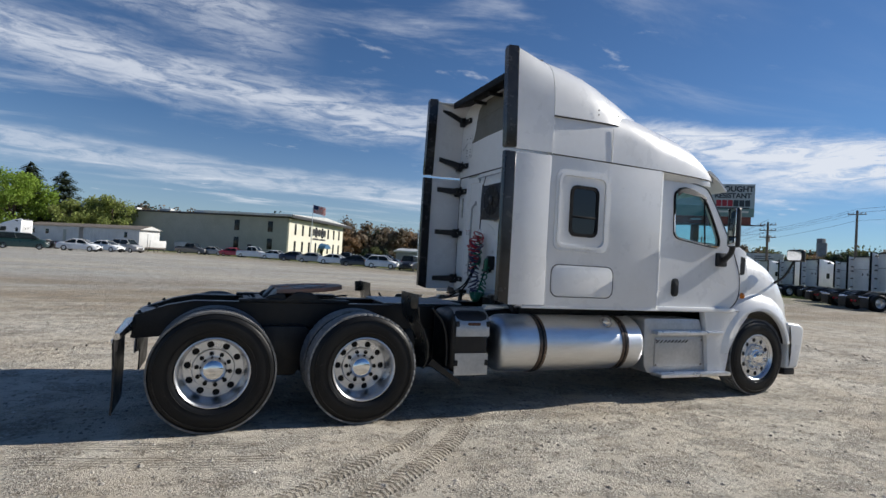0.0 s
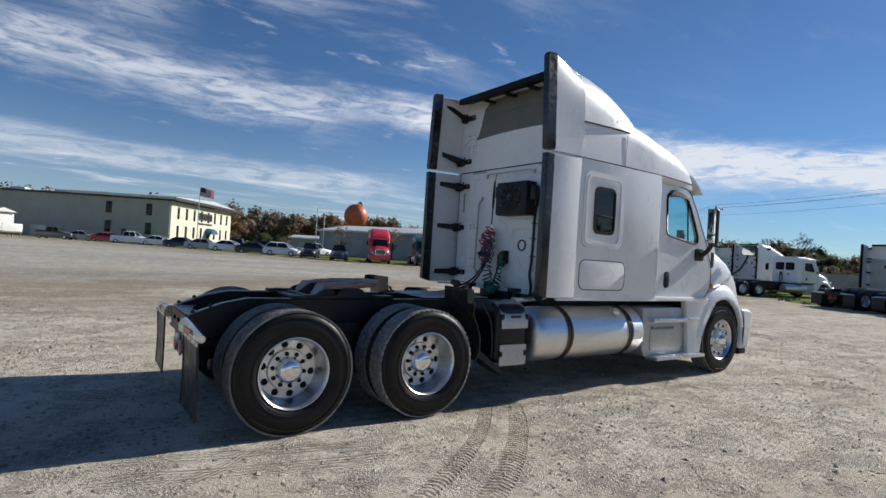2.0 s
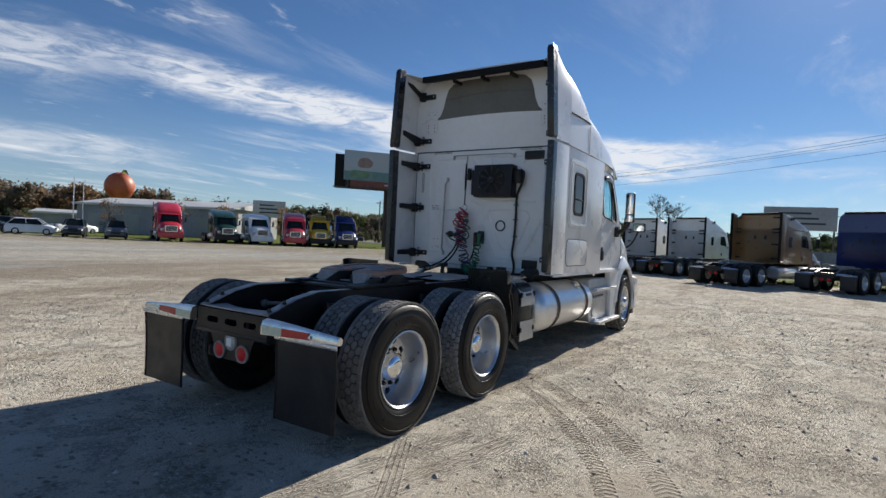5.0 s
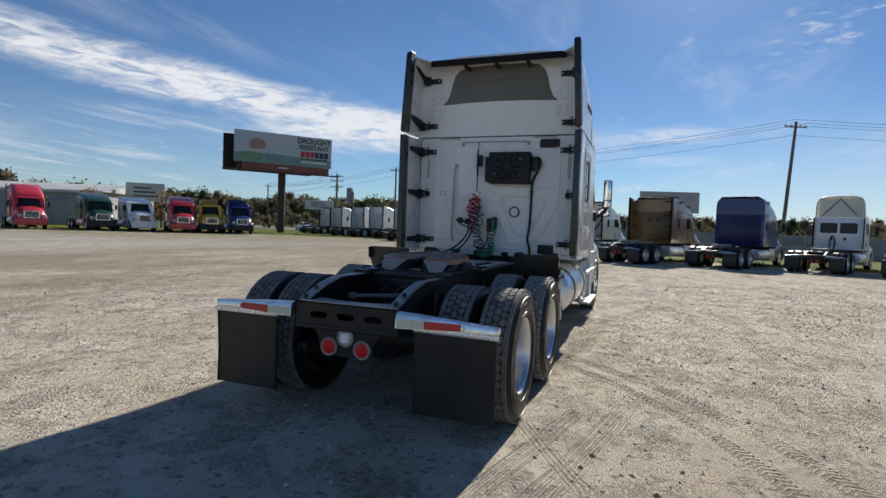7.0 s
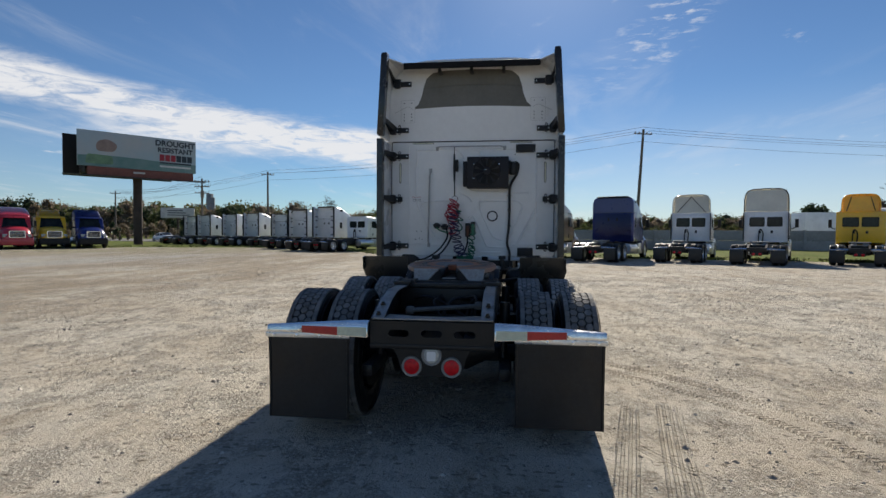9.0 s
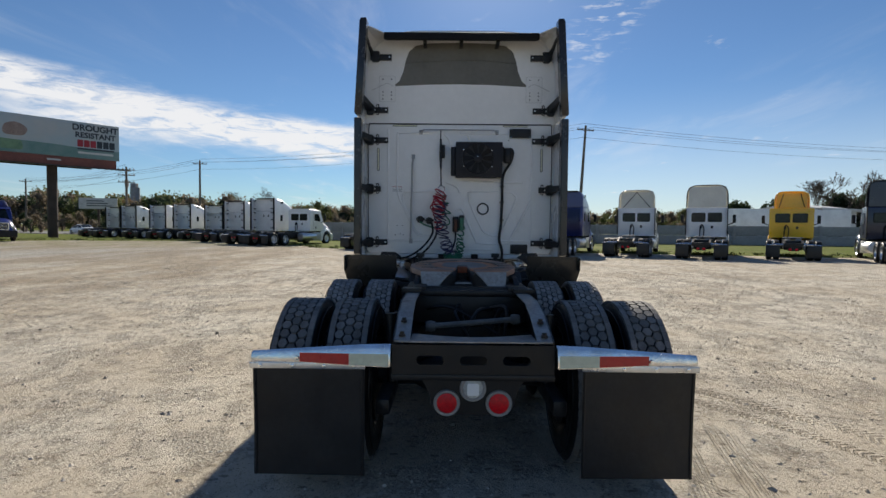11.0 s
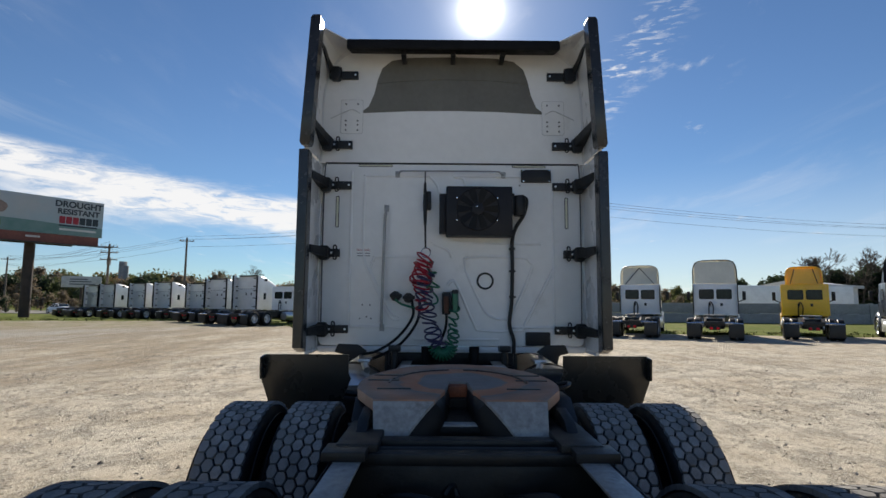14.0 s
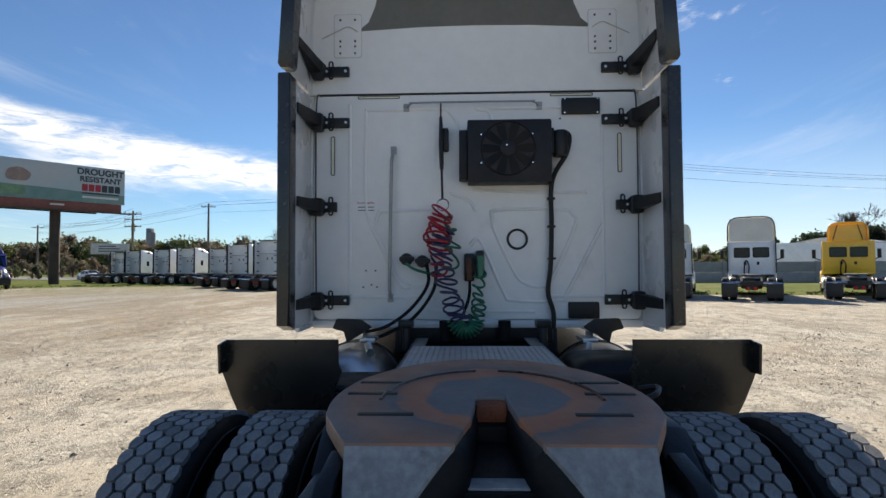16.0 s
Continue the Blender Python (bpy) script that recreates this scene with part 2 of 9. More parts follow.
# ---- materials ----
def surf(name, c1, c2=None, scale=6.0, rough=0.5, metal=0.0, bump=0.0, bscale=60.0, rvar=0.1, coat=0.0, stretch=(1, 1, 1),
         fine=0.25, contrast=(0.35, 0.65), island=0.0, obj=0.0, spec=0.5, dirt=None, dirt_scale=1.2, dirt_range=(0.55, 0.75)):
    """Two colours blended by noise at two scales, with uneven gloss and fine relief."""
    mat = bpy.data.materials.new(name)
    mat.use_nodes = True
    nt = mat.node_tree
    N, L = nt.nodes.new, nt.links.new
    p = nt.nodes["Principled BSDF"]
    tc, mp = N("ShaderNodeTexCoord"), N("ShaderNodeMapping")
    L(tc.outputs["Object"], mp.inputs[0])
    mp.inputs["Scale"].default_value = stretch

    def noise_at(sc, det, rg=0.55):
        n = N("ShaderNodeTexNoise")
        n.inputs["Scale"].default_value, n.inputs["Detail"].default_value, n.inputs["Roughness"].default_value = sc, det, rg
        L(mp.outputs[0], n.inputs["Vector"])
        return n.outputs[0]

    def rng(src, a, b, c, d):
        r = N("ShaderNodeMapRange")
        for i, v in enumerate((a, b, c, d)):
            r.inputs[i + 1].default_value = v
        L(src, r.inputs[0])
        return r.outputs[0]

    def mixc(f, a, b, blend="MIX"):
        x = N("ShaderNodeMix")
        x.data_type, x.blend_type = "RGBA", blend
        for s, v in (("Factor", f), ("A", a), ("B", b)):
            if isinstance(v, (int, float)):
                x.inputs[s].default_value = v
            elif isinstance(v, tuple):
                x.inputs[s].default_value = (*v[:3], 1)
            else:
                L(v, x.inputs[s])
        return x.outputs["Result"]

    c2 = c2 or tuple(v * 0.82 for v in c1)
    big, small = noise_at(scale, 5), noise_at(scale * 9, 4)
    col = mixc(rng(big, *contrast, 0, 1), c1, c2)
    shade = rng(small, 0.3, 0.7, 1 - fine, 1 + fine * 0.5)
    cc = N("ShaderNodeCombineColor")
    for i in range(3):
        L(shade, cc.inputs[i])
    col = mixc(1.0, col, cc.outputs[0], "MULTIPLY")
    if island or obj:
        if obj:
            src = N("ShaderNodeObjectInfo").outputs["Random"]
        else:
            src = N("ShaderNodeNewGeometry").outputs["Random Per Island"]
        k = island or obj
        cv = N("ShaderNodeCombineColor")
        f = rng(src, 0, 1, 1 - k, 1 + k)
        for i in range(3):
            L(f, cv.inputs[i])
        col = mixc(1.0, col, cv.outputs[0], "MULTIPLY")
    if dirt:
        dn = noise_at(dirt_scale, 7, 0.65)
        col = mixc(rng(dn, *dirt_range, 0, 1), col, dirt)
    L(col, p.inputs["Base Color"])
    L(rng(noise_at(scale * 2.3, 4), 0.3, 0.7, max(rough - rvar, 0.02), min(rough + rvar, 1)), p.inputs["Roughness"])
    p.inputs["Metallic"].default_value = metal
    p.inputs["Specular IOR Level"].default_value = spec
    p.inputs["Coat Weight"].default_value = coat
    p.inputs["Coat Roughness"].default_value = 0.06
    if bump:
        b = N("ShaderNodeBump")
        b.inputs["Strength"].default_value = bump
        b.inputs["Distance"].default_value = 0.01
        L(noise_at(bscale, 6, 0.6), b.inputs["Height"])
        L(b.outputs[0], p.inputs["Normal"])
    return mat


def glass(name, tint, rough=0.02, see=0.6):
    """A pane: partly mirror, partly a tinted view through."""
    mat = bpy.data.materials.new(name)
    mat.use_nodes = True
    nt = mat.node_tree
    nt.nodes.clear()
    N, L = nt.nodes.new, nt.links.new
    out, mx = N("ShaderNodeOutputMaterial"), N("ShaderNodeMixShader")
    tr, gl, lw = N("ShaderNodeBsdfTransparent"), N("ShaderNodeBsdfGlossy"), N("ShaderNodeLayerWeight")
    tr.inputs["Color"].default_value = (*[t * see for t in tint], 1)
    gl.inputs["Roughness"].default_value = rough
    pw, sc = N("ShaderNodeMath"), N("ShaderNodeMath")
    pw.operation, sc.operation = "POWER", "MULTIPLY_ADD"
    L(lw.outputs["Facing"], pw.inputs[0])
    pw.inputs[1].default_value = 5.0
    L(pw.outputs[0], sc.inputs[0])
    sc.inputs[1].default_value, sc.inputs[2].default_value = 0.92, 0.06
    L(sc.outputs[0], mx.inputs[0]), L(tr.outputs[0], mx.inputs[1]), L(gl.outputs[0], mx.inputs[2])
    L(mx.outputs[0], out.inputs[0])
    return mat


def lamp_lens(name, col, rough=0.15):
    return surf(name, col, tuple(v * 0.7 for v in col), 40, rough, 0, 0.25, 220, coat=0.15, spec=0.3)


M = {}
M["white"] = surf("white_paint", (0.76, 0.765, 0.765), (0.72, 0.725, 0.725), 1.6, 0.30, 0, 0.02, 3, 0.06, coat=0.5, fine=0.02, dirt=(0.60, 0.59, 0.56), dirt_scale=1.1, dirt_range=(0.6, 0.95))
M["white_back"] = surf("white_paint_dusty", (0.86, 0.86, 0.845), (0.81, 0.81, 0.79), 1.3, 0.45, 0, 0.05, 9, 0.08, coat=0.15, fine=0.03, dirt=(0.60, 0.59, 0.55), dirt_scale=3.0, dirt_range=(0.62, 0.95))
# grey of joints and drip beads, and of the shade drawn beside pressed beads
M["bead"] = surf("joint_and_bead_shade", (0.60, 0.60, 0.59), (0.54, 0.54, 0.52), 3, 0.45, fine=0.04)
M["seam"] = surf("seam_gap", (0.03, 0.03, 0.032), None, 20, 0.8)
M["grey_panel"] = surf("weathered_grey_panel", (0.17, 0.165, 0.14), (0.14, 0.135, 0.115), 2.5, 0.6, 0, 0.05, 30, fine=0.08)
M["rubber"] = surf("black_rubber", (0.008, 0.008, 0.009), (0.013, 0.013, 0.014), 5, 0.62, 0, 0.15, 120, fine=0.2, spec=0.14, dirt=(0.018, 0.018, 0.019), dirt_scale=4, dirt_range=(0.62, 0.95))
M["rubber_edge"] = surf("edge_rubber", (0.016, 0.016, 0.017), (0.024, 0.024, 0.025), 5, 0.22, 0, 0.04, 60, fine=0.15, spec=0.5)
M["strip"] = surf("pale_strip", (0.80, 0.79, 0.60), (0.70, 0.69, 0.52), 20, 0.35, fine=0.05)
M["rod"] = surf("dusty_rod", (0.15, 0.145, 0.14), (0.09, 0.088, 0.085), 8, 0.5, 0.1, 0.1, 60, fine=0.2)
M["black"] = surf("black_frame_paint", (0.009, 0.009, 0.010), (0.017, 0.016, 0.016), 4, 0.40, 0, 0.12, 80, fine=0.2, spec=0.36, dirt=(0.05, 0.052, 0.046), dirt_scale=3.2, dirt_range=(0.62, 0.9))
M["void"] = surf("greasy_black", (0.006, 0.006, 0.006), (0.010, 0.009, 0.009), 6, 0.5, 0, 0.2, 60, spec=0.25)
M["plastic"] = surf("black_plastic", (0.012, 0.012, 0.013), (0.018, 0.018, 0.019), 8, 0.45, 0, 0.1, 200, fine=0.1, spec=0.35)
M["tyre"] = surf("tyre_rubber", (0.007, 0.007, 0.0078), (0.011, 0.011, 0.011), 4, 0.42, 0, 0.10, 90, fine=0.15, spec=0.24, dirt=(0.014, 0.014, 0.0135), dirt_scale=3, dirt_range=(0.62, 0.95))
M["tread"] = surf("worn_tread", (0.30, 0.295, 0.285), (0.21, 0.205, 0.20), 14, 0.85, 0, 0.25, 160, fine=0.2, island=0.25, dirt=(0.30, 0.285, 0.255), dirt_scale=7, dirt_range=(0.5, 0.85))
M["tread_rib"] = surf("rib_tread", (0.175, 0.172, 0.168), (0.12, 0.118, 0.115), 14, 0.85, 0, 0.25, 160, fine=0.2, island=0.25, dirt=(0.24, 0.225, 0.20), dirt_scale=7, dirt_range=(0.52, 0.85))
M["alu"] = surf("brushed_aluminium", (0.74, 0.75, 0.77), (0.62, 0.63, 0.65), 3, 0.33, 1.0, 0.08, 40, 0.08, stretch=(1, 1, 1), fine=0.08)
M["alu_tank"] = surf("tank_aluminium", (0.80, 0.81, 0.83), (0.70, 0.71, 0.73), 2.2, 0.40, 1.0, 0.10, 9, 0.07, stretch=(0.35, 2, 2), fine=0.06, dirt=(0.50, 0.48, 0.45), dirt_scale=2.2, dirt_range=(0.6, 0.85))
M["chrome"] = surf("chrome", (0.85, 0.86, 0.88), (0.78, 0.79, 0.80), 6, 0.07, 1.0, 0.02, 20, 0.04, fine=0.03)
M["chrome_worn"] = surf("worn_chrome", (0.80, 0.80, 0.80), (0.62, 0.61, 0.60), 8, 0.18, 1.0, 0.1, 60, 0.1, fine=0.1)
M["strap"] = surf("strap_steel", (0.16, 0.12, 0.10), (0.08, 0.062, 0.052), 9, 0.32, 0.8, 0.1, 90, fine=0.2)
M["step"] = surf("step_aluminium", (0.52, 0.53, 0.54), (0.43, 0.44, 0.45), 3, 0.42, 0.75, 0.08, 60, fine=0.1)
M["glass"] = glass("tinted_glass", (0.80, 0.97, 0.98), 0.02, 0.95)
M["glass_dark"] = glass("dark_glass", (0.10, 0.12, 0.15), 0.02, 0.2)
M["inside"] = surf("cab_inside", (0.10, 0.10, 0.105), (0.07, 0.07, 0.07), 4, 0.8)
M["red_lens"] = lamp_lens("red_lens", (0.78, 0.006, 0.015), 0.35)
M["white_lens"] = lamp_lens("clear_lens", (0.62, 0.62, 0.58))
M["amber"] = lamp_lens("amber_lens", (0.75, 0.22, 0.02))
M["tape_red"] = surf("red_reflector", (0.55, 0.02, 0.02), (0.48, 0.018, 0.018), 30, 0.35, fine=0.06, coat=0.3)
M["tape_white"] = surf("pale_reflector", (0.66, 0.70, 0.55), (0.58, 0.62, 0.48), 30, 0.35, fine=0.06, coat=0.3)
M["flap"] = surf("mudflap_rubber", (0.013, 0.013, 0.0145), (0.020, 0.0195, 0.020), 3, 0.40, 0, 0.1, 40, 0.12, fine=0.2, spec=0.42, dirt=(0.045, 0.041, 0.036), dirt_scale=3.5, dirt_range=(0.62, 0.95))
M["grease"] = surf("greasy_plate", (0.28, 0.27, 0.27), (0.36, 0.19, 0.12), 3.4, 0.55, 0.0, 0.25, 40, 0.14, fine=0.25, contrast=(0.47, 0.58), dirt=(0.13, 0.12, 0.12), dirt_scale=7, dirt_range=(0.58, 0.76))
M["ramp"] = surf("scuffed_ramp", (0.42, 0.41, 0.39), (0.30, 0.29, 0.28), 5, 0.6, 0.0, 0.3, 50, 0.12, fine=0.25, spec=0.25, dirt=(0.17, 0.145, 0.125), dirt_scale=9, dirt_range=(0.54, 0.74))
M["rust"] = surf("rusty_steel", (0.15, 0.062, 0.035), (0.09, 0.045, 0.03), 9, 0.7, 0.2, 0.3, 90)
M["hose_red"] = surf("red_hose", (0.42, 0.012, 0.03), None, 20, 0.35, fine=0.1)
M["hose_green"] = surf("green_hose", (0.015, 0.16, 0.085), None, 20, 0.35, fine=0.1)
M["hose_blue"] = surf("blue_hose", (0.045, 0.04, 0.11), None, 20, 0.35, fine=0.1)
M["diamond"] = surf("chequer_plate", (0.66, 0.67, 0.69), (0.56, 0.57, 0.59), 4, 0.5, 0.5, 0.2, 60, fine=0.1)
M["print_red"] = surf("red_print", (0.45, 0.05, 0.05), None, 20, 0.6)
M["print_dark"] = surf("dark_print", (0.09, 0.09, 0.10), None, 20, 0.6)
M["rail_grey"] = surf("dull_rail", (0.42, 0.42, 0.41), (0.33, 0.33, 0.32), 7, 0.45, 0.4, 0.1, 90, fine=0.12)


def plate_material():
    """Greased coupling plate: a worn grey middle, a ring of rust round it and a brown rim."""
    mat = M["grease"].copy()
    mat.name = "coupling_plate"
    nt = mat.node_tree
    N, L = nt.nodes.new, nt.links.new
    p = nt.nodes["Principled BSDF"]
    base = p.inputs["Base Color"].links[0].from_socket
    tc, mp = N("ShaderNodeTexCoord"), N("ShaderNodeMapping")
    mp.inputs["Location"].default_value = (-0.93, 0, 0)
    mp.inputs["Scale"].default_value = (1, 1, 0)
    L(tc.outputs["Object"], mp.inputs[0])
    ln = N("ShaderNodeVectorMath")
    ln.operation = "LENGTH"
    L(mp.outputs[0], ln.inputs[0])
    nz = N("ShaderNodeTexNoise")
    nz.inputs["Scale"].default_value, nz.inputs["Detail"].default_value = 9, 6
    L(tc.outputs["Object"], nz.inputs["Vector"])
    ad = N("ShaderNodeMath")
    ad.operation = "MULTIPLY_ADD"
    L(nz.outputs[0], ad.inputs[0])
    ad.inputs[1].default_value = 0.10
    L(ln.outputs["Value"], ad.inputs[2])
    rp = N("ShaderNodeValToRGB")
    L(ad.outputs[0], rp.inputs[0])
    el = rp.color_ramp.elements
    el[0].position, el[0].color = 0.20, (0.170, 0.168, 0.168, 1)
    el[1].position, el[1].color = 0.64, (0.30, 0.190, 0.140, 1)
    for pos, c in ((0.235, (0.180, 0.165, 0.155, 1)), (0.25, (0.52, 0.185, 0.080, 1)), (0.32, (0.42, 0.165, 0.085, 1)), (0.335, (0.150, 0.135, 0.130, 1)), (0.37, (0.27, 0.160, 0.115, 1)), (0.44, (0.43, 0.195, 0.110, 1)), (0.52, (0.25, 0.165, 0.125, 1))):
        e = el.new(pos)
        e.color = c
    mx = N("ShaderNodeMix")
    mx.data_type = "RGBA"
    mx.inputs["Factor"].default_value = 0.15
    L(rp.outputs[0], mx.inputs["A"])
    L(base, mx.inputs["B"])
    L(mx.outputs["Result"], p.inputs["Base Color"])
    return mat


M["plate"] = plate_material()
M["jaw"] = surf("orange_rust", (0.40, 0.11, 0.045), (0.22, 0.07, 0.035), 14, 0.7, 0.1, 0.3, 90)
# dusty rail tops; the grazing sky reflection is put into the pale base colour
M["rail_top"] = surf("dusty_sheen_flange", (0.38, 0.37, 0.355), (0.25, 0.245, 0.235), 5, 0.4, 0.2, 0.15, 60, fine=0.25, dirt=(0.05, 0.048, 0.045), dirt_scale=6, dirt_range=(0.55, 0.75))

# ---- ground: pale crushed-stone lot, one sheet to the horizon ----
def ground_material():
    mat = bpy.data.materials.new("crushed_stone")
    mat.use_nodes = True
    nt = mat.node_tree
    N, L = nt.nodes.new, nt.links.new
    p = nt.nodes["Principled BSDF"]
    tc = N("ShaderNodeTexCoord")

    def nz(sc, det=5, rg=0.55, stretch=None, rot=0, dist=0.0):
        n = N("ShaderNodeTexNoise")
        n.inputs["Scale"].default_value, n.inputs["Detail"].default_value, n.inputs["Roughness"].default_value = sc, det, rg
        n.inputs["Distortion"].default_value = dist
        mp = N("ShaderNodeMapping")
        mp.inputs["Scale"].default_value = stretch or (1, 1, 1)
        mp.inputs["Rotation"].default_value = (0, 0, radians(rot))
        L(tc.outputs["Object"], mp.inputs[0])
        L(mp.outputs[0], n.inputs["Vector"])
        return n.outputs[0]

    def rng(src, a, b, c, d, smooth=True):
        r = N("ShaderNodeMapRange")
        if smooth:
            r.interpolation_type = "SMOOTHSTEP"
        for i, v in enumerate((a, b, c, d)):
            r.inputs[i + 1].default_value = v
        L(src, r.inputs[0])
        return r.outputs[0]

    def mx(f, a, b, blend="MIX"):
        x = N("ShaderNodeMix")
        x.data_type, x.blend_type = "RGBA", blend
        for s, v in (("Factor", f), ("A", a), ("B", b)):
            if isinstance(v, (int, float)):
                x.inputs[s].default_value = v
            elif isinstance(v, tuple):
                x.inputs[s].default_value = (*v, 1)
            else:
                L(v, x.inputs[s])
        return x.outputs["Result"]

    def ma(op, a, b, c=None):
        n = N("ShaderNodeMath")
        n.operation = op
        for i, v in enumerate((a, b, c)):
            if v is None:
                continue
            if isinstance(v, (int, float)):
                n.inputs[i].default_value = v
            else:
                L(v, n.inputs[i])
        return n.outputs[0]

    sep = N("ShaderNodeSeparateXYZ")
    L(tc.outputs["Object"], sep.inputs[0])
    X, Y = sep.outputs[0], sep.outputs[1]
    tan, pale, brown, grey = (0.625, 0.56, 0.465), (0.73, 0.69, 0.61), (0.25, 0.20, 0.14), (0.42, 0.405, 0.37)
    crust = mx(rng(nz(0.45, 6, 0.6), 0.36, 0.64, 0, 1), tan, pale)
    crust = mx(rng(nz(3.0, 6, 0.65, (1, 1.7, 1), 20, 0.5), 0.52, 0.70, 0, 0.5), crust, (0.36, 0.305, 0.23))
    # grey old paving over the further half of the lot, with worn brown streaks
    pav = rng(ma("ADD", Y, ma("MULTIPLY", nz(0.09, 5, 0.6), 14.0)), 19.0, 23.0, 0, 1)
    pav = ma("MULTIPLY", pav, rng(nz(0.10, 6, 0.65, (0.35, 1.6, 1), -6), 0.40, 0.56, 0.25, 1))
    crust = mx(ma("MULTIPLY", pav, 0.9), crust, (0.46, 0.475, 0.475))
    crust = mx(rng(nz(0.17, 7, 0.68, (0.40, 2.4, 1), -8), 0.55, 0.68, 0, 0.65), crust, brown)
    crust = mx(rng(nz(0.5, 7, 0.7, (0.35, 1.8, 1), 4, 0.3), 0.57, 0.69, 0, 0.55), crust, (0.29, 0.235, 0.165))
    # bare brown earth between the drive and the paving, and towards the row of trucks
    earth = ma("MULTIPLY", rng(Y, 5.0, 10.0, 0, 1), rng(Y, 23.0, 17.0, 0, 1))
    earth = ma("MAXIMUM", ma("MULTIPLY", earth, 0.95), rng(ma("ADD", X, ma("MULTIPLY", Y, 0.6)), 32.0, 48.0, 0, 1))
    earth = ma("MULTIPLY", earth, rng(nz(0.3, 7, 0.7, (0.5, 1.6, 1), 5, 0.4), 0.36, 0.58, 0.15, 0.85))
    crust = mx(earth, crust, (0.32, 0.262, 0.19))
    crust = mx(rng(nz(1.6, 8, 0.76, (1, 1.2, 1), 10, 0.6), 0.535, 0.60, 0, 0.28), crust, (0.30, 0.27, 0.22))
    sward = ma("MULTIPLY", rng(ma("ADD", X, ma("MULTIPLY", Y, 0.6)), 40.0, 54.0, 0, 1), rng(nz(0.6, 7, 0.72, (0.5, 1.4, 1), 5, 0.4), 0.42, 0.58, 0.0, 0.8))
    crust = mx(sward, crust, (0.23, 0.24, 0.095))
    # loose grey gravel in patches: single stones, light and dark
    patch = rng(ma("ADD", nz(1.5, 5, 0.66, (1, 1.35, 1), 30, 0.4), ma("MULTIPLY", ma("SUBTRACT", nz(5.5, 5, 0.7), 0.5), 0.55)), 0.475, 0.565, 0, 1)
    vor = N("ShaderNodeTexVoronoi")
    vor.inputs["Scale"].default_value = 34
    L(tc.outputs["Object"], vor.inputs["Vector"])
    vcol = N("ShaderNodeSeparateColor")
    L(vor.outputs["Color"], vcol.inputs[0])
    vor2 = N("ShaderNodeTexVoronoi")
    vor2.inputs["Scale"].default_value = 85
    L(tc.outputs["Object"], vor2.inputs["Vector"])
    vcol2 = N("ShaderNodeSeparateColor")
    L(vor2.outputs["Color"], vcol2.inputs[0])
    gravel = mx(rng(vcol.outputs[0], 0.0, 1.0, 0, 1, False), (0.24, 0.225, 0.20), (0.76, 0.735, 0.68))
    gravel = mx(rng(vcol2.outputs[0], 0.3, 0.8, 0, 0.6), gravel, (0.33, 0.315, 0.28))
    gravel = mx(rng(vor.outputs["Distance"], 0.34, 0.60, 0, 0.75), gravel, (0.12, 0.105, 0.085))
    col = mx(ma("MULTIPLY", patch, 0.5), crust, gravel)
    # crumbs of crust and dark chips everywhere
    col = mx(rng(nz(6.5, 7, 0.74, (1, 1.5, 1), 15, 0.6), 0.575, 0.66, 0, 0.62), col, (0.22, 0.185, 0.135))
    col = mx(rng(nz(8.5, 7, 0.74, (1, 1.3, 1), -20, 0.4), 0.56, 0.64, 0, 0.7), col, (0.70, 0.62, 0.54))
    chips = ma("MULTIPLY", rng(vcol2.outputs[1], 0.72, 0.80, 0, 1), rng(vor2.outputs["Distance"], 0.22, 0.40, 1, 0))
    col = mx(ma("MULTIPLY", chips, 0.9), col, (0.12, 0.105, 0.085))
    bits = ma("MULTIPLY", rng(vcol2.outputs[2], 0.72, 0.82, 0, 1), rng(vor2.outputs["Distance"], 0.22, 0.42, 1, 0))
    col = mx(ma("MULTIPLY", bits, 0.9), col, (0.68, 0.65, 0.58))
    vor3 = N("ShaderNodeTexVoronoi")
    vor3.inputs["Scale"].default_value = 16
    mp3 = N("ShaderNodeMapping")
    mp3.inputs["Scale"].default_value = (1.0, 0.55, 1)
    L(tc.outputs["Object"], mp3.inputs[0])
    L(mp3.outputs[0], vor3.inputs["Vector"])
    vcol3 = N("ShaderNodeSeparateColor")
    L(vor3.outputs["Color"], vcol3.inputs[0])
    clods = ma("MULTIPLY", rng(vcol3.outputs[0], 0.72, 0.78, 0, 1), rng(ma("ADD", vor3.outputs["Distance"], ma("MULTIPLY", ma("SUBTRACT", nz(40, 4, 0.7), 0.5), 0.5)), 0.20, 0.34, 1, 0))
    col = mx(ma("MULTIPLY", clods, 0.7), col, (0.20, 0.175, 0.14))
    stone = rng(vor.outputs["Distance"], 0.1, 0.55, 1.0, 0.0)
    # tyre tracks: bands of lug prints
    height = ma("ADD", ma("MULTIPLY", nz(2.6, 8, 0.70), 0.9), ma("MULTIPLY", nz(34, 6, 0.78), 0.36))
    height = ma("ADD", height, ma("MULTIPLY", ma("MULTIPLY", stone, patch), 0.16))
    height = ma("ADD", height, ma("MULTIPLY", ma("ADD", chips, bits), 0.10))
    for ox, oy, ang, half, pitch, bow, reach in TRACKS:
        ca, sa = math.cos(radians(ang)), math.sin(radians(ang))
        along = ma("ADD", ma("MULTIPLY", ma("SUBTRACT", X, ox), ca), ma("MULTIPLY", ma("SUBTRACT", Y, oy), sa))
        across = ma("SUBTRACT", ma("MULTIPLY", ma("SUBTRACT", Y, oy), ca), ma("MULTIPLY", ma("SUBTRACT", X, ox), sa))
        across = ma("ADD", across, ma("MULTIPLY", ma("MULTIPLY", along, along), bow))
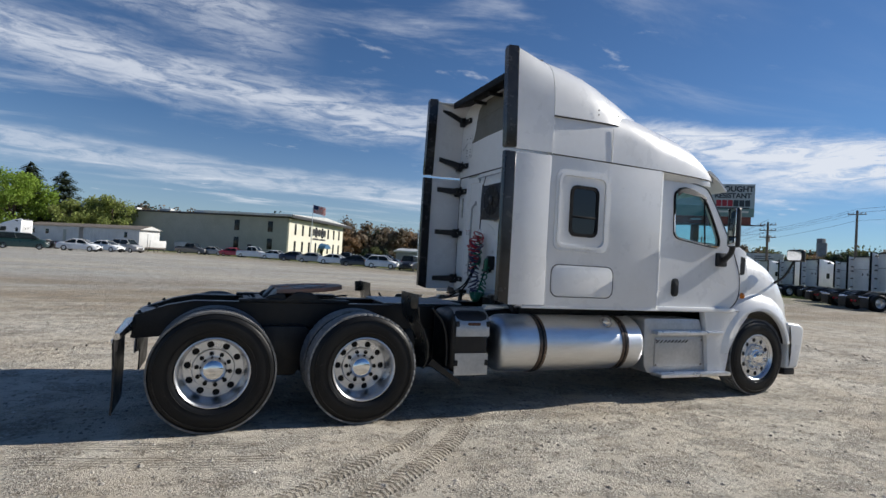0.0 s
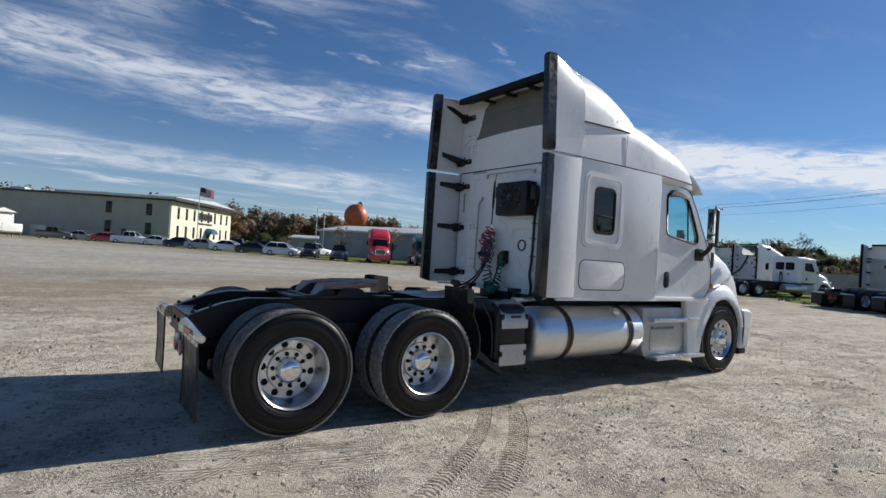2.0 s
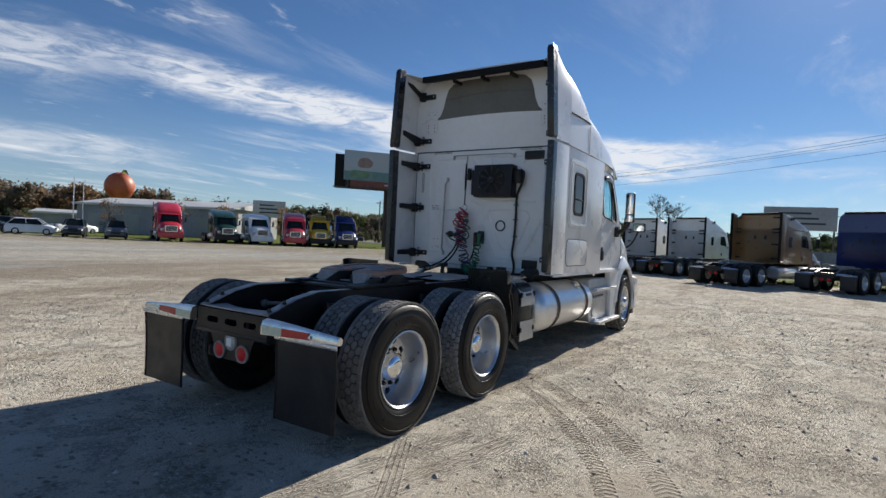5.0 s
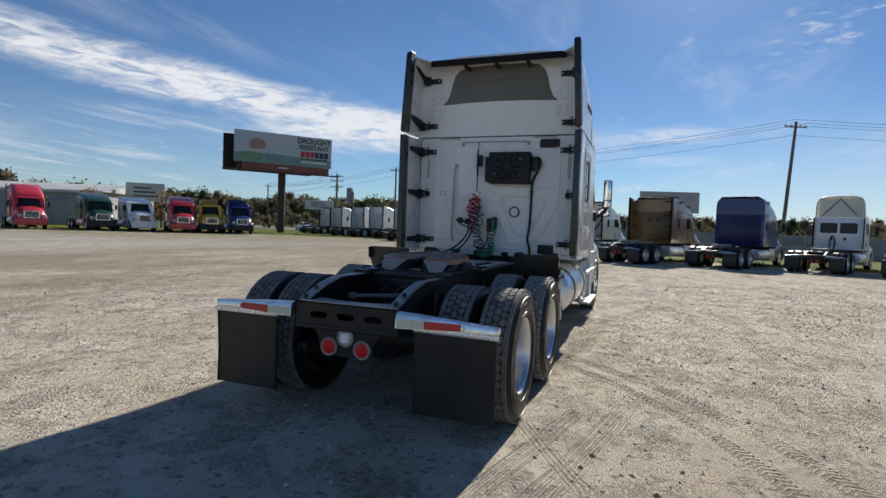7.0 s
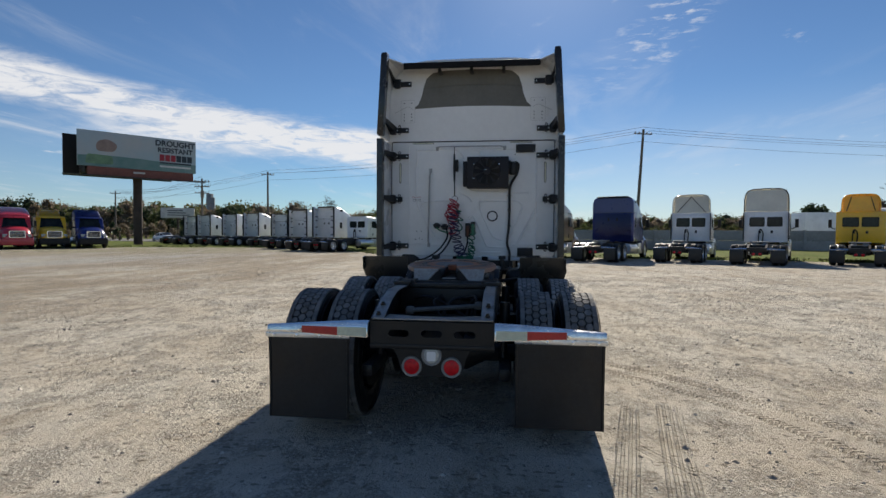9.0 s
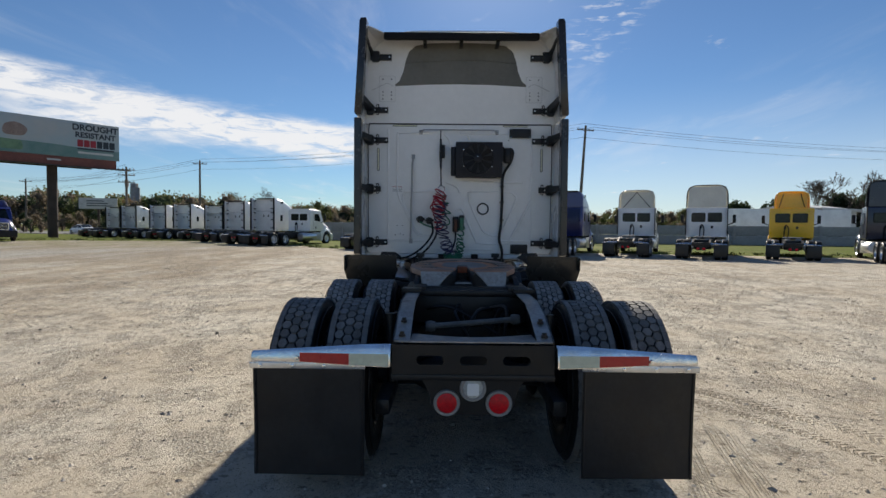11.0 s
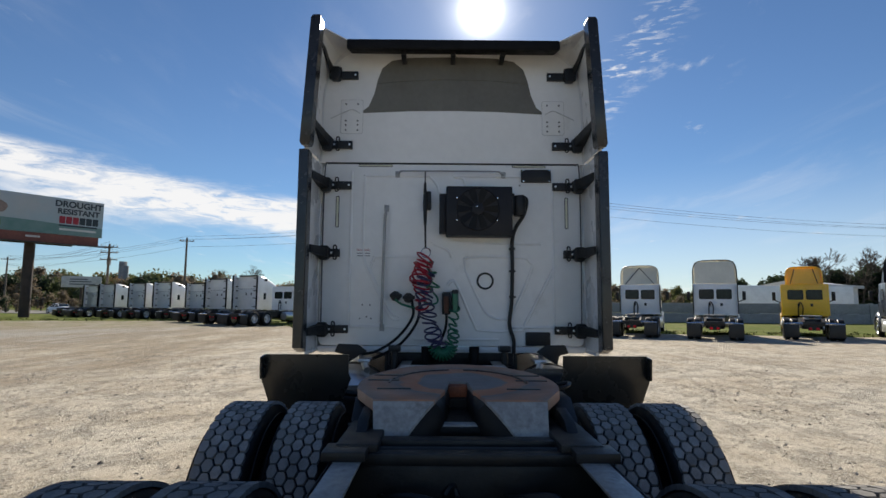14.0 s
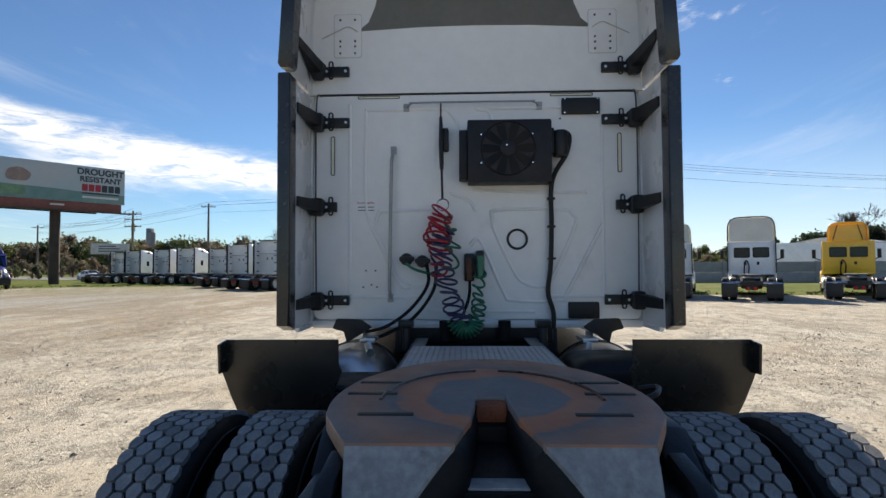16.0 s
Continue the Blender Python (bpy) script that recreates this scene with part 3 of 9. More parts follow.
        wob = ma("ABSOLUTE", ma("ADD", across, ma("MULTIPLY", ma("SUBTRACT", nz(1.5, 3), 0.5), 0.05)), 0)
        band = ma("MULTIPLY", rng(wob, half * 0.8, half, 1, 0), rng(ma("ABSOLUTE", along, 0), reach * 0.75, reach * 1.15, 1, 0))
        band = ma("MULTIPLY", band, rng(nz(1.1, 3), 0.30, 0.48, 0.3, 1))
        saw = ma("SINE", ma("MULTIPLY", ma("ADD", along, ma("MULTIPLY", wob, 0.5)) if pitch > 0 else across, 2 * math.pi / abs(pitch)), 0)
        height = ma("ADD", height, ma("MULTIPLY", band, ma("MULTIPLY", rng(saw, -0.3, 0.3, -1, 0.3), 0.9 if pitch > 0 else 0.5)))
        col = mx(ma("MULTIPLY", band, ma("MULTIPLY", rng(saw, -0.4, 0.4, 1, 0.0), 0.45 if pitch > 0 else 0.2)), col, (0.20, 0.165, 0.12))
    col = mx(1.0, col, (0.785, 0.772, 0.742), "MULTIPLY")
    L(col, p.inputs["Base Color"])
    p.inputs["Roughness"].default_value = 0.93
    p.inputs["Specular IOR Level"].default_value = 0.05
    b = N("ShaderNodeBump")
    b.inputs["Strength"].default_value, b.inputs["Distance"].default_value = 0.95, 0.05
    L(height, b.inputs["Height"])
    L(b.outputs[0], p.inputs["Normal"])
    return mat


TRACKS = [(1.14, -2.62, 36, 0.10, 0.055, -0.09, 2.0), (0.8, -2.39, 33, 0.075, 0.055, -0.09, 1.9), (-0.5, -1.40, -12.8, 0.09, -0.05, 0.0, 0.9), (-0.45, -1.74, -12.4, 0.11, -0.05, 0.0, 1.0), (-0.5, -1.53, 30, 0.08, -0.04, 0.0, 0.5)]


def lumps(x, y):
    k = min(1.0, max(0.0, (4.8 - x) / 3.4))
    fall = 0.040 * k * k * (3 - 2 * k)
    return 0.022 * noise.noise((x * 0.9, y * 0.9, 3.1)) + 0.010 * noise.noise((x * 3.1, y * 3.1, 9.7)) + 0.005 * noise.noise((x * 7.3, y * 7.3, 1.7)) - fall


def make_ground():
    near = [v * 0.11 for v in range(-70, 90)]
    line = sorted(set([round(v, 3) for v in near] + [s * (10 + 0.6 * k * (1 + 0.12 * k)) for k in range(0, 46) for s in (-1, 1)] + [-3500, -1500, -700, 700, 1500, 3500]))
    xs = line
    n = len(xs)
    verts, faces = [], []
    for i, x in enumerate(xs):
        for j, y in enumerate(xs):
            r = max(abs(x), abs(y))
            fade = max(0.0, 1 - max(0, r - 8) / 25)
            verts.append((x, y, lumps(x, y) * fade - 0.012 if r < 33 else -0.012))
    for i in range(n - 1):
        for j in range(n - 1):
            a = i * n + j
            faces.append((a, a + n, a + n + 1, a + 1))
    me = bpy.data.meshes.new("ground")
    me.from_pydata(verts, [], faces)
    me.materials.append(ground_material())
    me.shade_smooth()
    tagged(new("ground", me), "pale crushed-stone truck lot with tyre prints", "ground", kind="structure")


make_ground()


def make_stones():
    rnd = random.Random(5)
    verts, faces = [], []
    base = [(1, 0, 0), (0, 1, 0), (-1, 0, 0), (0, -1, 0), (0, 0, 0.75), (0.6, 0.6, 0.35), (-0.55, 0.6, 0.3), (-0.6, -0.55, 0.35), (0.6, -0.6, 0.3)]
    tri = [(0, 5, 4), (5, 1, 4), (1, 6, 4), (6, 2, 4), (2, 7, 4), (7, 3, 4), (3, 8, 4), (8, 0, 4), (0, 1, 5), (1, 2, 6), (2, 3, 7), (3, 0, 8)]
    for k in range(100000):
        x = rnd.uniform(-9, 15)
        y = rnd.uniform(-9, 10)
        if rnd.random() > 0.25 + 0.9 * max(0, noise.noise((x * 0.5, y * 0.5, 20.0)) + 0.25):
            continue
        s = min(0.0035 + rnd.expovariate(190), 0.034)
        a, e = rnd.uniform(0, 6.28), rnd.uniform(0.6, 1.3)
        z = lumps(x, y) - 0.012 - s * 0.15
        o = len(verts)
        for bx, by, bz in base:
            jx, jy, jz = bx * rnd.uniform(0.7, 1.2), by * rnd.uniform(0.7, 1.2) * e, bz * rnd.uniform(0.6, 1.2)
            verts.append((x + s * (jx * math.cos(a) - jy * math.sin(a)), y + s * (jx * math.sin(a) + jy * math.cos(a)), z + s * jz))
        faces += [tuple(o + i for i in f) for f in tri]
    me = bpy.data.meshes.new("loose_stones")
    me.from_pydata(verts, [], faces)
    me.materials.append(surf("loose_stone", (0.46, 0.43, 0.38), (0.26, 0.235, 0.20), 3, 0.9, island=0.55))
    tagged(new("loose_stones", me), "loose pale gravel scattered on the lot", "gravel", kind="stuff")


make_stones()

# ---- wheels ----
WHEEL_MESH = {}
WHEEL_Z, AXLES = 0.478, (0.02, 1.36)


def tyre_profile(R, w):
    h = w / 2
    half = [(0.292, -0.70), (0.31, -0.88), (0.345, -0.985), (0.40, -1.0), (0.445, -0.975), (0.478, -0.90), (0.496, -0.80), (0.503, -0.72)]
    pts = [(r / 0.517 * R if r > 0.3 else r, y * h) for r, y in half]
    return pts + [(r, -y) for r, y in reversed(pts)]


def tyre_mesh():
    if "tyre" not in WHEEL_MESH:
        bm = B()
        lathe(bm, tyre_profile(0.530, 0.285), 72)
        # raised rings and moulded letter bars on the sidewall
        for s in (-1, 1):
            for r0 in (0.352, 0.468):
                lathe(bm, [(r0, s * 0.1385), (r0 + 0.002, s * 0.1435), (r0 + 0.006, s * 0.1435), (r0 + 0.008, s * 0.1370)], 64)
            for a0 in (0.4, 2.6, 4.6):
                for k in range(7):
                    a = a0 + k * 0.085
                    m = Matrix.Rotation(a, 4, "Y") @ Matrix.Translation((0, s * 0.1415, 0.412))
                    box(bm, (-0.011, -0.003, -0.018), (0.011, 0.003, 0.018), 0.0, m)
        WHEEL_MESH["tyre"] = finish(bm, "tyre", M["tyre"], 50)
    return WHEEL_MESH["tyre"]


def tread_mesh(kind):
    key = "tread_" + kind
    if key in WHEEL_MESH:
        return WHEEL_MESH[key]
    bm = B()
    R0, R1 = 0.514, 0.531
    rnd = random.Random(3)

    def block(a, y, da, dy, poly, inset=0.955):
        lo, hi = [], []
        for u, v in poly:
            for ring, R, k in ((lo, R0, 1.0), (hi, R1, inset)):
                aa, yy = a + u * da * k, y + v * dy * k
                ring.append(bm.verts.new((R * math.sin(aa), yy, R * math.cos(aa))))
        n = len(poly)
        for i in range(n):
            j = (i + 1) % n
            bm.faces.new((lo[i], lo[j], hi[j], hi[i]))
        bm.faces.new(hi)

    # interlocking six-sided blocks with narrow grooves; the outermost columns end straight
    hexa = [(-0.5, -0.33), (0.0, -0.67), (0.5, -0.33), (0.5, 0.33), (0.0, 0.67), (-0.5, 0.33)]

    def column(y, pitch, n, shift, straight=0):
        poly = [(u, max(-0.5, v) if straight < 0 else min(0.5, v) if straight > 0 else v) for u, v in hexa]
        for i in range(n):
            jit = rnd.uniform(-0.04, 0.04)
            block(2 * math.pi * (i + shift + jit * 0.3) / n, y, 2 * math.pi / n * (0.91 + jit), pitch * (0.85 + jit), poly, 0.93)

    def rib(y, w, n):
        for i in range(n):
            block(2 * math.pi * i / n, y, 2 * math.pi / n * 0.985, w, [(-0.5, -0.5), (0.5, -0.5), (0.5, 0.42), (0.25, 0.5), (-0.25, 0.5), (-0.5, 0.42)], 0.99)

    if kind == "lug":
        for k in range(5):
            column(-0.092 + 0.046 * k, 0.046, 54, 0.5 * (k % 2), -1 if k == 0 else 1 if k == 4 else 0)
    else:
        rib(-0.101, 0.034, 60)
        rib(0.101, 0.034, 60)
        for k in range(3):
            column(-0.054 + 0.054 * k, 0.054, 50, 0.5 * (k % 2))
    WHEEL_MESH[key] = finish(bm, "tread", M["tread"] if kind == "lug" else M["tread_rib"], 30)
    return WHEEL_MESH[key]


def holed_disc(bm, r1, r2, n, rc, rh, y, depth):
    """A round plate with n round holes through it."""
    K = 20
    for s in range(n):
        a0, a1 = 2 * math.pi * s / n, 2 * math.pi * (s + 1) / n
        am = (a0 + a1) / 2
        edge = []
        q = K // 4
        for i in range(q):
            edge.append((r1 + (r2 - r1) * i / q, a0))
        for i in range(q):
            edge.append((r2, a0 + (a1 - a0) * i / q))
        for i in range(q):
            edge.append((r2 + (r1 - r2) * i / q, a1))
        for i in range(q):
            edge.append((r1, a1 + (a0 - a1) * i / q))
        P = [(r * math.cos(a), r * math.sin(a)) for r, a in edge]
        c = (rc * math.cos(am), rc * math.sin(am))
        H = []
        for px, pz in P:
            d = math.hypot(px - c[0], pz - c[1])
            H.append((c[0] + (px - c[0]) / d * rh, c[1] + (pz - c[1]) / d * rh))
        vo = [bm.verts.new((x, y, z)) for x, z in P]
        vi = [bm.verts.new((x, y, z)) for x, z in H]
        vd = [bm.verts.new((x, y + depth, z)) for x, z in H]
        for i in range(K):
            j = (i + 1) % K
            bm.faces.new((vo[i], vo[j], vi[j], vi[i]))
            bm.faces.new((vi[i], vi[j], vd[j], vd[i]))


def rim_mesh(kind):
    """Outer face towards -y."""
    key = "rim_" + kind
    if key in WHEEL_MESH:
        return WHEEL_MESH[key]
    bm = B()
    if kind == "drive":
        lathe(bm, [(0.296, -0.100), (0.307, -0.118), (0.307, -0.126), (0.300, -0.128), (0.289, -0.118), (0.281, -0.090), (0.272, -0.02), (0.264, 0.055), (0.252, 0.075)], 64)
        holed_disc(bm, 0.182, 0.252, 10, 0.217, 0.031, 0.075, 0.022)
        lathe(bm, [(0.182, 0.075), (0.177, 0.052), (0.172, 0.046), (0.10, 0.046)], 48)
    else:
        lathe(bm, [(0.300, -0.100), (0.312, -0.118), (0.312, -0.126), (0.304, -0.128), (0.290, -0.116), (0.282, -0.095), (0.272, -0.088)], 64)
        holed_disc(bm, 0.180, 0.272, 10, 0.228, 0.029, -0.088, 0.03)
        lathe(bm, [(0.180, -0.088), (0.176, -0.100), (0.172, -0.104), (0.10, -0.104)], 48)
    WHEEL_MESH[key] = finish(bm, "rim", M["alu"], 35)
    return WHEEL_MESH[key]


def hub_mesh(kind):
    key = "hub_" + kind
    if key in WHEEL_MESH:
        return WHEEL_MESH[key]
    bm = B()
    if kind == "drive":
        prof = [(0.116, 0.046), (0.116, 0.022), (0.112, 0.012), (0.108, 0.008), (0.106, -0.014), (0.090, -0.037), (0.052, -0.050), (0.0, -0.053)]
    else:
        prof = [(0.105, -0.104), (0.100, -0.118), (0.088, -0.122), (0.082, -0.150), (0.070, -0.165), (0.035, -0.172), (0.0, -0.174)]
    lathe(bm, prof, 40)
    WHEEL_MESH[key] = finish(bm, "hub_cap", M["chrome"], 40)
    return WHEEL_MESH[key]


def nut_mesh(kind):
    key = "nut_" + kind
    if key in WHEEL_MESH:
        return WHEEL_MESH[key]
    bm = B()
    if kind == "drive":
        lathe(bm, [(0.021, 0.0), (0.021, -0.008), (0.016, -0.010), (0.014, -0.024), (0.0, -0.025)], 6)
    else:
        lathe(bm, [(0.019, 0.0), (0.019, -0.030), (0.012, -0.046), (0.0, -0.049)], 12)
    WHEEL_MESH[key] = finish(bm, "lug_nut", M["void"] if kind == "drive" else M["chrome"], 40)
    return WHEEL_MESH[key]


def back_mesh():
    if "back" not in WHEEL_MESH:
        bm = B()
        lathe(bm, [(0.0, 0.100), (0.258, 0.100), (0.270, 0.085), (0.285, 0.14), (0.0, 0.14)], 40)
        WHEEL_MESH["back"] = finish(bm, "brake_drum", M["void"], 40)
    return WHEEL_MESH["back"]


def wheel(parent, x, y, side, kind, tread, full=True):
    """One wheel on the axle; side -1 has its outer face to the right of the truck."""
    turn = Matrix() if side < 0 else Matrix.Rotation(math.pi, 4, "Z")
    spin = Matrix.Rotation(0.37 * (x + 2 * y), 4, "Y")
    rim = part("wheel", rim_mesh(kind), None, parent, "polished aluminium wheel with ten hand holes", Matrix.Translation((x, y, WHEEL_Z if kind == "drive" else 0.502)) @ turn @ spin)
    fit = Matrix.Diagonal((1, 1, 1, 1)) if kind == "drive" else Matrix.Diagonal((0.968, 1, 0.968, 1))
    part("tyre", tyre_mesh(), None, rim, "black truck tyre", fit)
    part("tread", tread_mesh(tread), None, rim, "worn grey tread blocks", fit)
    part("brake_drum", back_mesh(), None, rim)
    if full:
        part("hub_cap", hub_mesh(kind), None, rim, "chrome hub cap")
        for k in range(10):
            a = 2 * math.pi * (k + 0.5) / 10
            part("lug_nut", nut_mesh(kind), None, rim, "", Matrix.Translation(((0.140 if kind == "drive" else 0.149) * math.cos(a), 0.046 if kind == "drive" else -0.104, (0.140 if kind == "drive" else 0.149) * math.sin(a))))
    return rim

# ---- the white sleeper tractor ----
truck = thing("semi_truck", "white high-roof sleeper truck tractor without trailer, parked on gravel", "truck")


def roof_ring(x, w, zt, n, z0=2.82, out=0.0, K=22, za=None):
    """Half-round roof section at x from one eave over the crown to the other."""
    h = zt - z0
    ring = []
    lo = 0.0
    if za is not None and za > z0:
        lo = math.asin(min(1.0, max(0.0, ((za - z0) / h)) ** (n / 2)))
    for k in range(K + 1):
        a = lo + (math.pi - 2 * lo) * k / K
        c, s = math.cos(a), math.sin(a)
        y = (w + out) * math.copysign(abs(c) ** (2 / n), c)
        z = z0 + (h + out) * abs(s) ** (2 / n)
        ring.append((x, -y, z))
    return ring


# roof body with its rounded brow, and the nose-shaped cap that stands on it: x, half width, crown height, squareness
ROOF = [(3.33, 1.232, 3.95, 5.0), (3.6, 1.235, 3.88, 4.8), (3.83, 1.235, 3.78, 4.6), (4.05, 1.235, 3.68, 4.5), (4.24, 1.235, 3.60, 4.4), (4.5, 1.234, 3.56, 4.0), (4.76, 1.232, 3.54, 3.5),
        (5.0, 1.218, 3.52, 3.0), (5.2, 1.198, 3.50, 2.8), (5.4, 1.178, 3.46, 2.7), (5.6, 1.158, 3.40, 2.55), (5.77, 1.130, 3.30, 2.4), (5.90, 1.09, 3.19, 2.25), (6.0, 1.045, 3.08, 2.1), (6.07, 1.0, 2.98, 2.0)]
CAP = [(3.332, 1.246, 4.0, 5.0), (3.6, 1.248, 3.975, 4.6), (3.83, 1.248, 3.945, 4.1), (4.05, 1.245, 3.90, 3.6), (4.24, 1.237, 3.85, 3.2), (4.41, 1.20, 3.81, 3.0), (4.6, 1.15, 3.76, 2.8), (4.76, 1.10, 3.72, 2.7),
       (4.9, 1.04, 3.68, 2.6), (5.05, 0.96, 3.64, 2.5), (5.2, 0.86, 3.60, 2.4), (5.35, 0.72, 3.56, 2.3), (5.48, 0.52, 3.51, 2.2), (5.56, 0.30, 3.47, 2.1)]


def build_body():
    # lower sleeper shell, hollow behind the back wall
    bm = B()
    out = fillet([(3.33, 1.13), (4.94, 1.13), (4.94, 2.815), (3.33, 2.815)], 0.015, 2)
    for s in (-1, 1):
        prism(bm, out, s * 1.195, s * 1.235, "y", 0.008)
    box(bm, (3.33, -1.20, 1.10), (6.35, 1.20, 1.16), 0.02)
    part("sleeper_shell", bm, M["white"], truck)
    # rounded front pillar where the sleeper meets the narrower cab
    for s in (-1, 1):
        bm = B()
        rows = []
        for k in range(9):
            a = math.pi / 2 * k / 8
            rows.append([(4.93 + 0.075 * math.sin(a), s * (1.145 + 0.092 * math.cos(a)), z) for z in (1.13, 1.5, 2.0, 2.5, 2.80)])
        sheet(bm, rows, (0, -s * 0.03, 0))
        part("sleeper_pillar", bm, M["white"], truck)
    # roof
    bm = B()
    loft(bm, [roof_ring(x, w, zt, n) for x, w, zt, n in ROOF], (True, True), False)
    part("roof", bm, M["white"], truck, angle=60)
    # upper cap, its edge standing proud of the roof along the seam
    bm = B()
    rows = [roof_ring(x, w, zt, n, za=3.245 + 0.03 * (x - 3.33), K=30) for x, w, zt, n in CAP]
    loft(bm, rows, (True, True), False)
    part("roof_cap", bm, M["white"], truck, angle=60)
    for s in (-1, 1):
        bm = B()
        pts = []
        for x, w, zt, n in CAP[:5]:
            r = roof_ring(x, w, zt, n, za=3.240 + 0.03 * (x - 3.33), K=26)
            p = r[0] if s < 0 else r[-1]
            pts.append((p[0], p[1], p[2]))
        tube(bm, pts, 0.009, 6)
        part("roof_seam", bm, M["seam"], truck)
        bm = B()
        tube(bm, [(3.34, s * 1.237, 2.817), (4.2, s * 1.238, 2.817), (4.94, s * 1.228, 2.815), (5.2, s * 1.202, 2.815), (5.4, s * 1.182, 2.815), (5.7, s * 1.145, 2.815), (5.9, s * 1.095, 2.815)], 0.007, 6)
        part("eave_seam", bm, M["seam"], truck)
        # rivets on the cap
        for x, y, z in ((3.93, 1.238, 3.40), (3.93, 1.240, 3.345), (4.28, 1.160, 3.40), (4.28, 1.172, 3.36)):
            bm = B()
            lathe(bm, [(0.009, 0), (0.007, -0.006), (0, -0.007)], 8, Matrix.Translation((x, s * y, z)) @ (Matrix() if s < 0 else Matrix.Rotation(math.pi, 4, "Z")))
            part("rivet", bm, M["seam"], truck)
        bm = B()
        tube(bm, [(4.15, s * 1.2375, 2.83), (4.16, s * 1.2365, 3.1), (4.16, s * 1.2345, 3.22)], 0.004, 5)
        part("roof_joint", bm, M["bead"], truck)


build_body()


def build_side(s):
    """One flank: window recess, locker hatch, door with its glass, mirror."""
    y = s * 1.235
    o = s * 0.014
    # raised border round the window
    bm = B()
    ringed(bm, rounded(3.40, 1.755, 4.145, 2.668, 0.10), rounded(3.44, 1.795, 4.105, 2.628, 0.085), y - s * 0.01, y + o)
    part("window_border", bm, M["white"], truck, angle=50)
    bm = B()
    ringed(bm, rounded(3.435, 1.79, 4.11, 2.633, 0.088), rounded(3.465, 1.82, 4.08, 2.603, 0.075), y, y + s * 0.024)
    part("window_border", bm, M["white"], truck, angle=50)
    win = part("sleeper_window", ring_mesh(rounded(3.60, 1.925, 3.995, 2.505, 0.085), rounded(3.637, 1.962, 3.958, 2.468, 0.062), y - s * 0.01, y + s * 0.014, M["rubber"], "sleeper_window"), None, truck, "dark sleeper window in a black rubber frame")
    bm = B()
    prism(bm, rounded(3.63, 1.955, 3.965, 2.475, 0.06), y + s * 0.002, y + s * 0.006)
    part("pane", bm, M["glass_dark"], win)
    bm = B()
    box(bm, (3.63, min(y, y + s * 0.013), 2.135), (3.965, max(y, y + s * 0.013), 2.16), 0.004)
    part("sash_bar", bm, M["rubber"], win)
    # locker hatch: a thin groove and a panel slightly proud
    bm = B()
    ringed(bm, rounded(3.395, 1.235, 4.265, 1.605, 0.10), rounded(3.405, 1.245, 4.255, 1.595, 0.094), y, y + s * 0.003)
    hatch = part("locker_hatch", bm, M["print_dark"], truck)
    bm = B()
    prism(bm, rounded(3.41, 1.25, 4.25, 1.59, 0.09), y, y + s * 0.005, "y", 0.002)
    part("hatch_panel", bm, M["white"], hatch)
    # sill strip under the sleeper
    bm = B()
    box(bm, (3.05, min(y - s * 0.03, y + s * 0.004), 1.105), (4.98, max(y - s * 0.03, y + s * 0.004), 1.135), 0.008)
    part("sill", bm, M["white"], truck)
    # door: a frame round the window opening, tumblehome towards the roof
    dy = 1.145
    outer = [(5.01, 1.14), (6.30, 1.14), (6.46, 1.30), (6.46, 1.60), (6.30, 1.95), (6.02, 2.42), (5.83, 2.70), (5.62, 2.735), (5.01, 2.735)]
    inner = [(5.27, 2.03), (5.90, 1.955), (6.04, 1.95), (6.05, 2.05), (5.98, 2.20), (5.84, 2.47), (5.75, 2.59), (5.62, 2.64), (5.26, 2.62)]

    def lean(p):
        z = p[2]
        return (p[0], s * (dy - 0.035 * max(0, z - 1.9) ** 1.2), z)

    bm = B()
    O, I = fillet(outer, 0.10, 4), fillet(inner, 0.09, 4)
    lay = []
    for off in (0.0, 0.05):
        for loop in (O, I):
            lay.append([bm.verts.new(Vector(lean((px, 0, pz))) - Vector((0, s * off, 0))) for px, pz in loop])
    n = len(O)
    for i in range(n):
        j = (i + 1) % n
        bm.faces.new((lay[0][i], lay[0][j], lay[1][j], lay[1][i]))
        bm.faces.new((lay[2][i], lay[3][i], lay[3][j], lay[2][j]))
        bm.faces.new((lay[0][i], lay[2][i], lay[2][j], lay[0][j]))
        bm.faces.new((lay[1][i], lay[1][j], lay[3][j], lay[3][i]))
    door = part("cab_door", bm, M["white"], truck, "white cab door with a chrome-edged window")
    # header between the door and the roof brow
    bm = B()
    sheet(bm, [[(x, s * w, 2.822), (x - 0.005, s * (w * 0.5 + 0.56), 2.785), (x - 0.01, s * 1.112, 2.735)] for x, w in ((4.96, 1.215), (5.2, 1.19), (5.4, 1.17), (5.6, 1.15), (5.77, 1.12), (5.9, 1.08))], (0, -s * 0.03, 0))
    part("door_header", bm, M["white"], truck, angle=60)
    # dark gap round the door
    bm = B()
    tube(bm, [Vector(lean((px, 0, pz))) - Vector((0, s * 0.004, 0)) for px, pz in fillet([(4.999, 1.13), (6.31, 1.13), (6.472, 1.29), (6.472, 1.60), (6.312, 1.955), (6.03, 2.43), (5.84, 2.712), (5.62, 2.748), (4.999, 2.748)], 0.10, 4)], 0.007, 6)
    part("door_gap", bm, M["seam"], door)
    bm = B()
    loop = [Vector(lean((px, 0, pz))) + Vector((0, s * 0.004, 0)) for px, pz in I]
    tube(bm, loop + [loop[0]], 0.017, 6)
    part("window_seal", bm, M["rubber"], door, "black rubber window seal")
    bm = B()
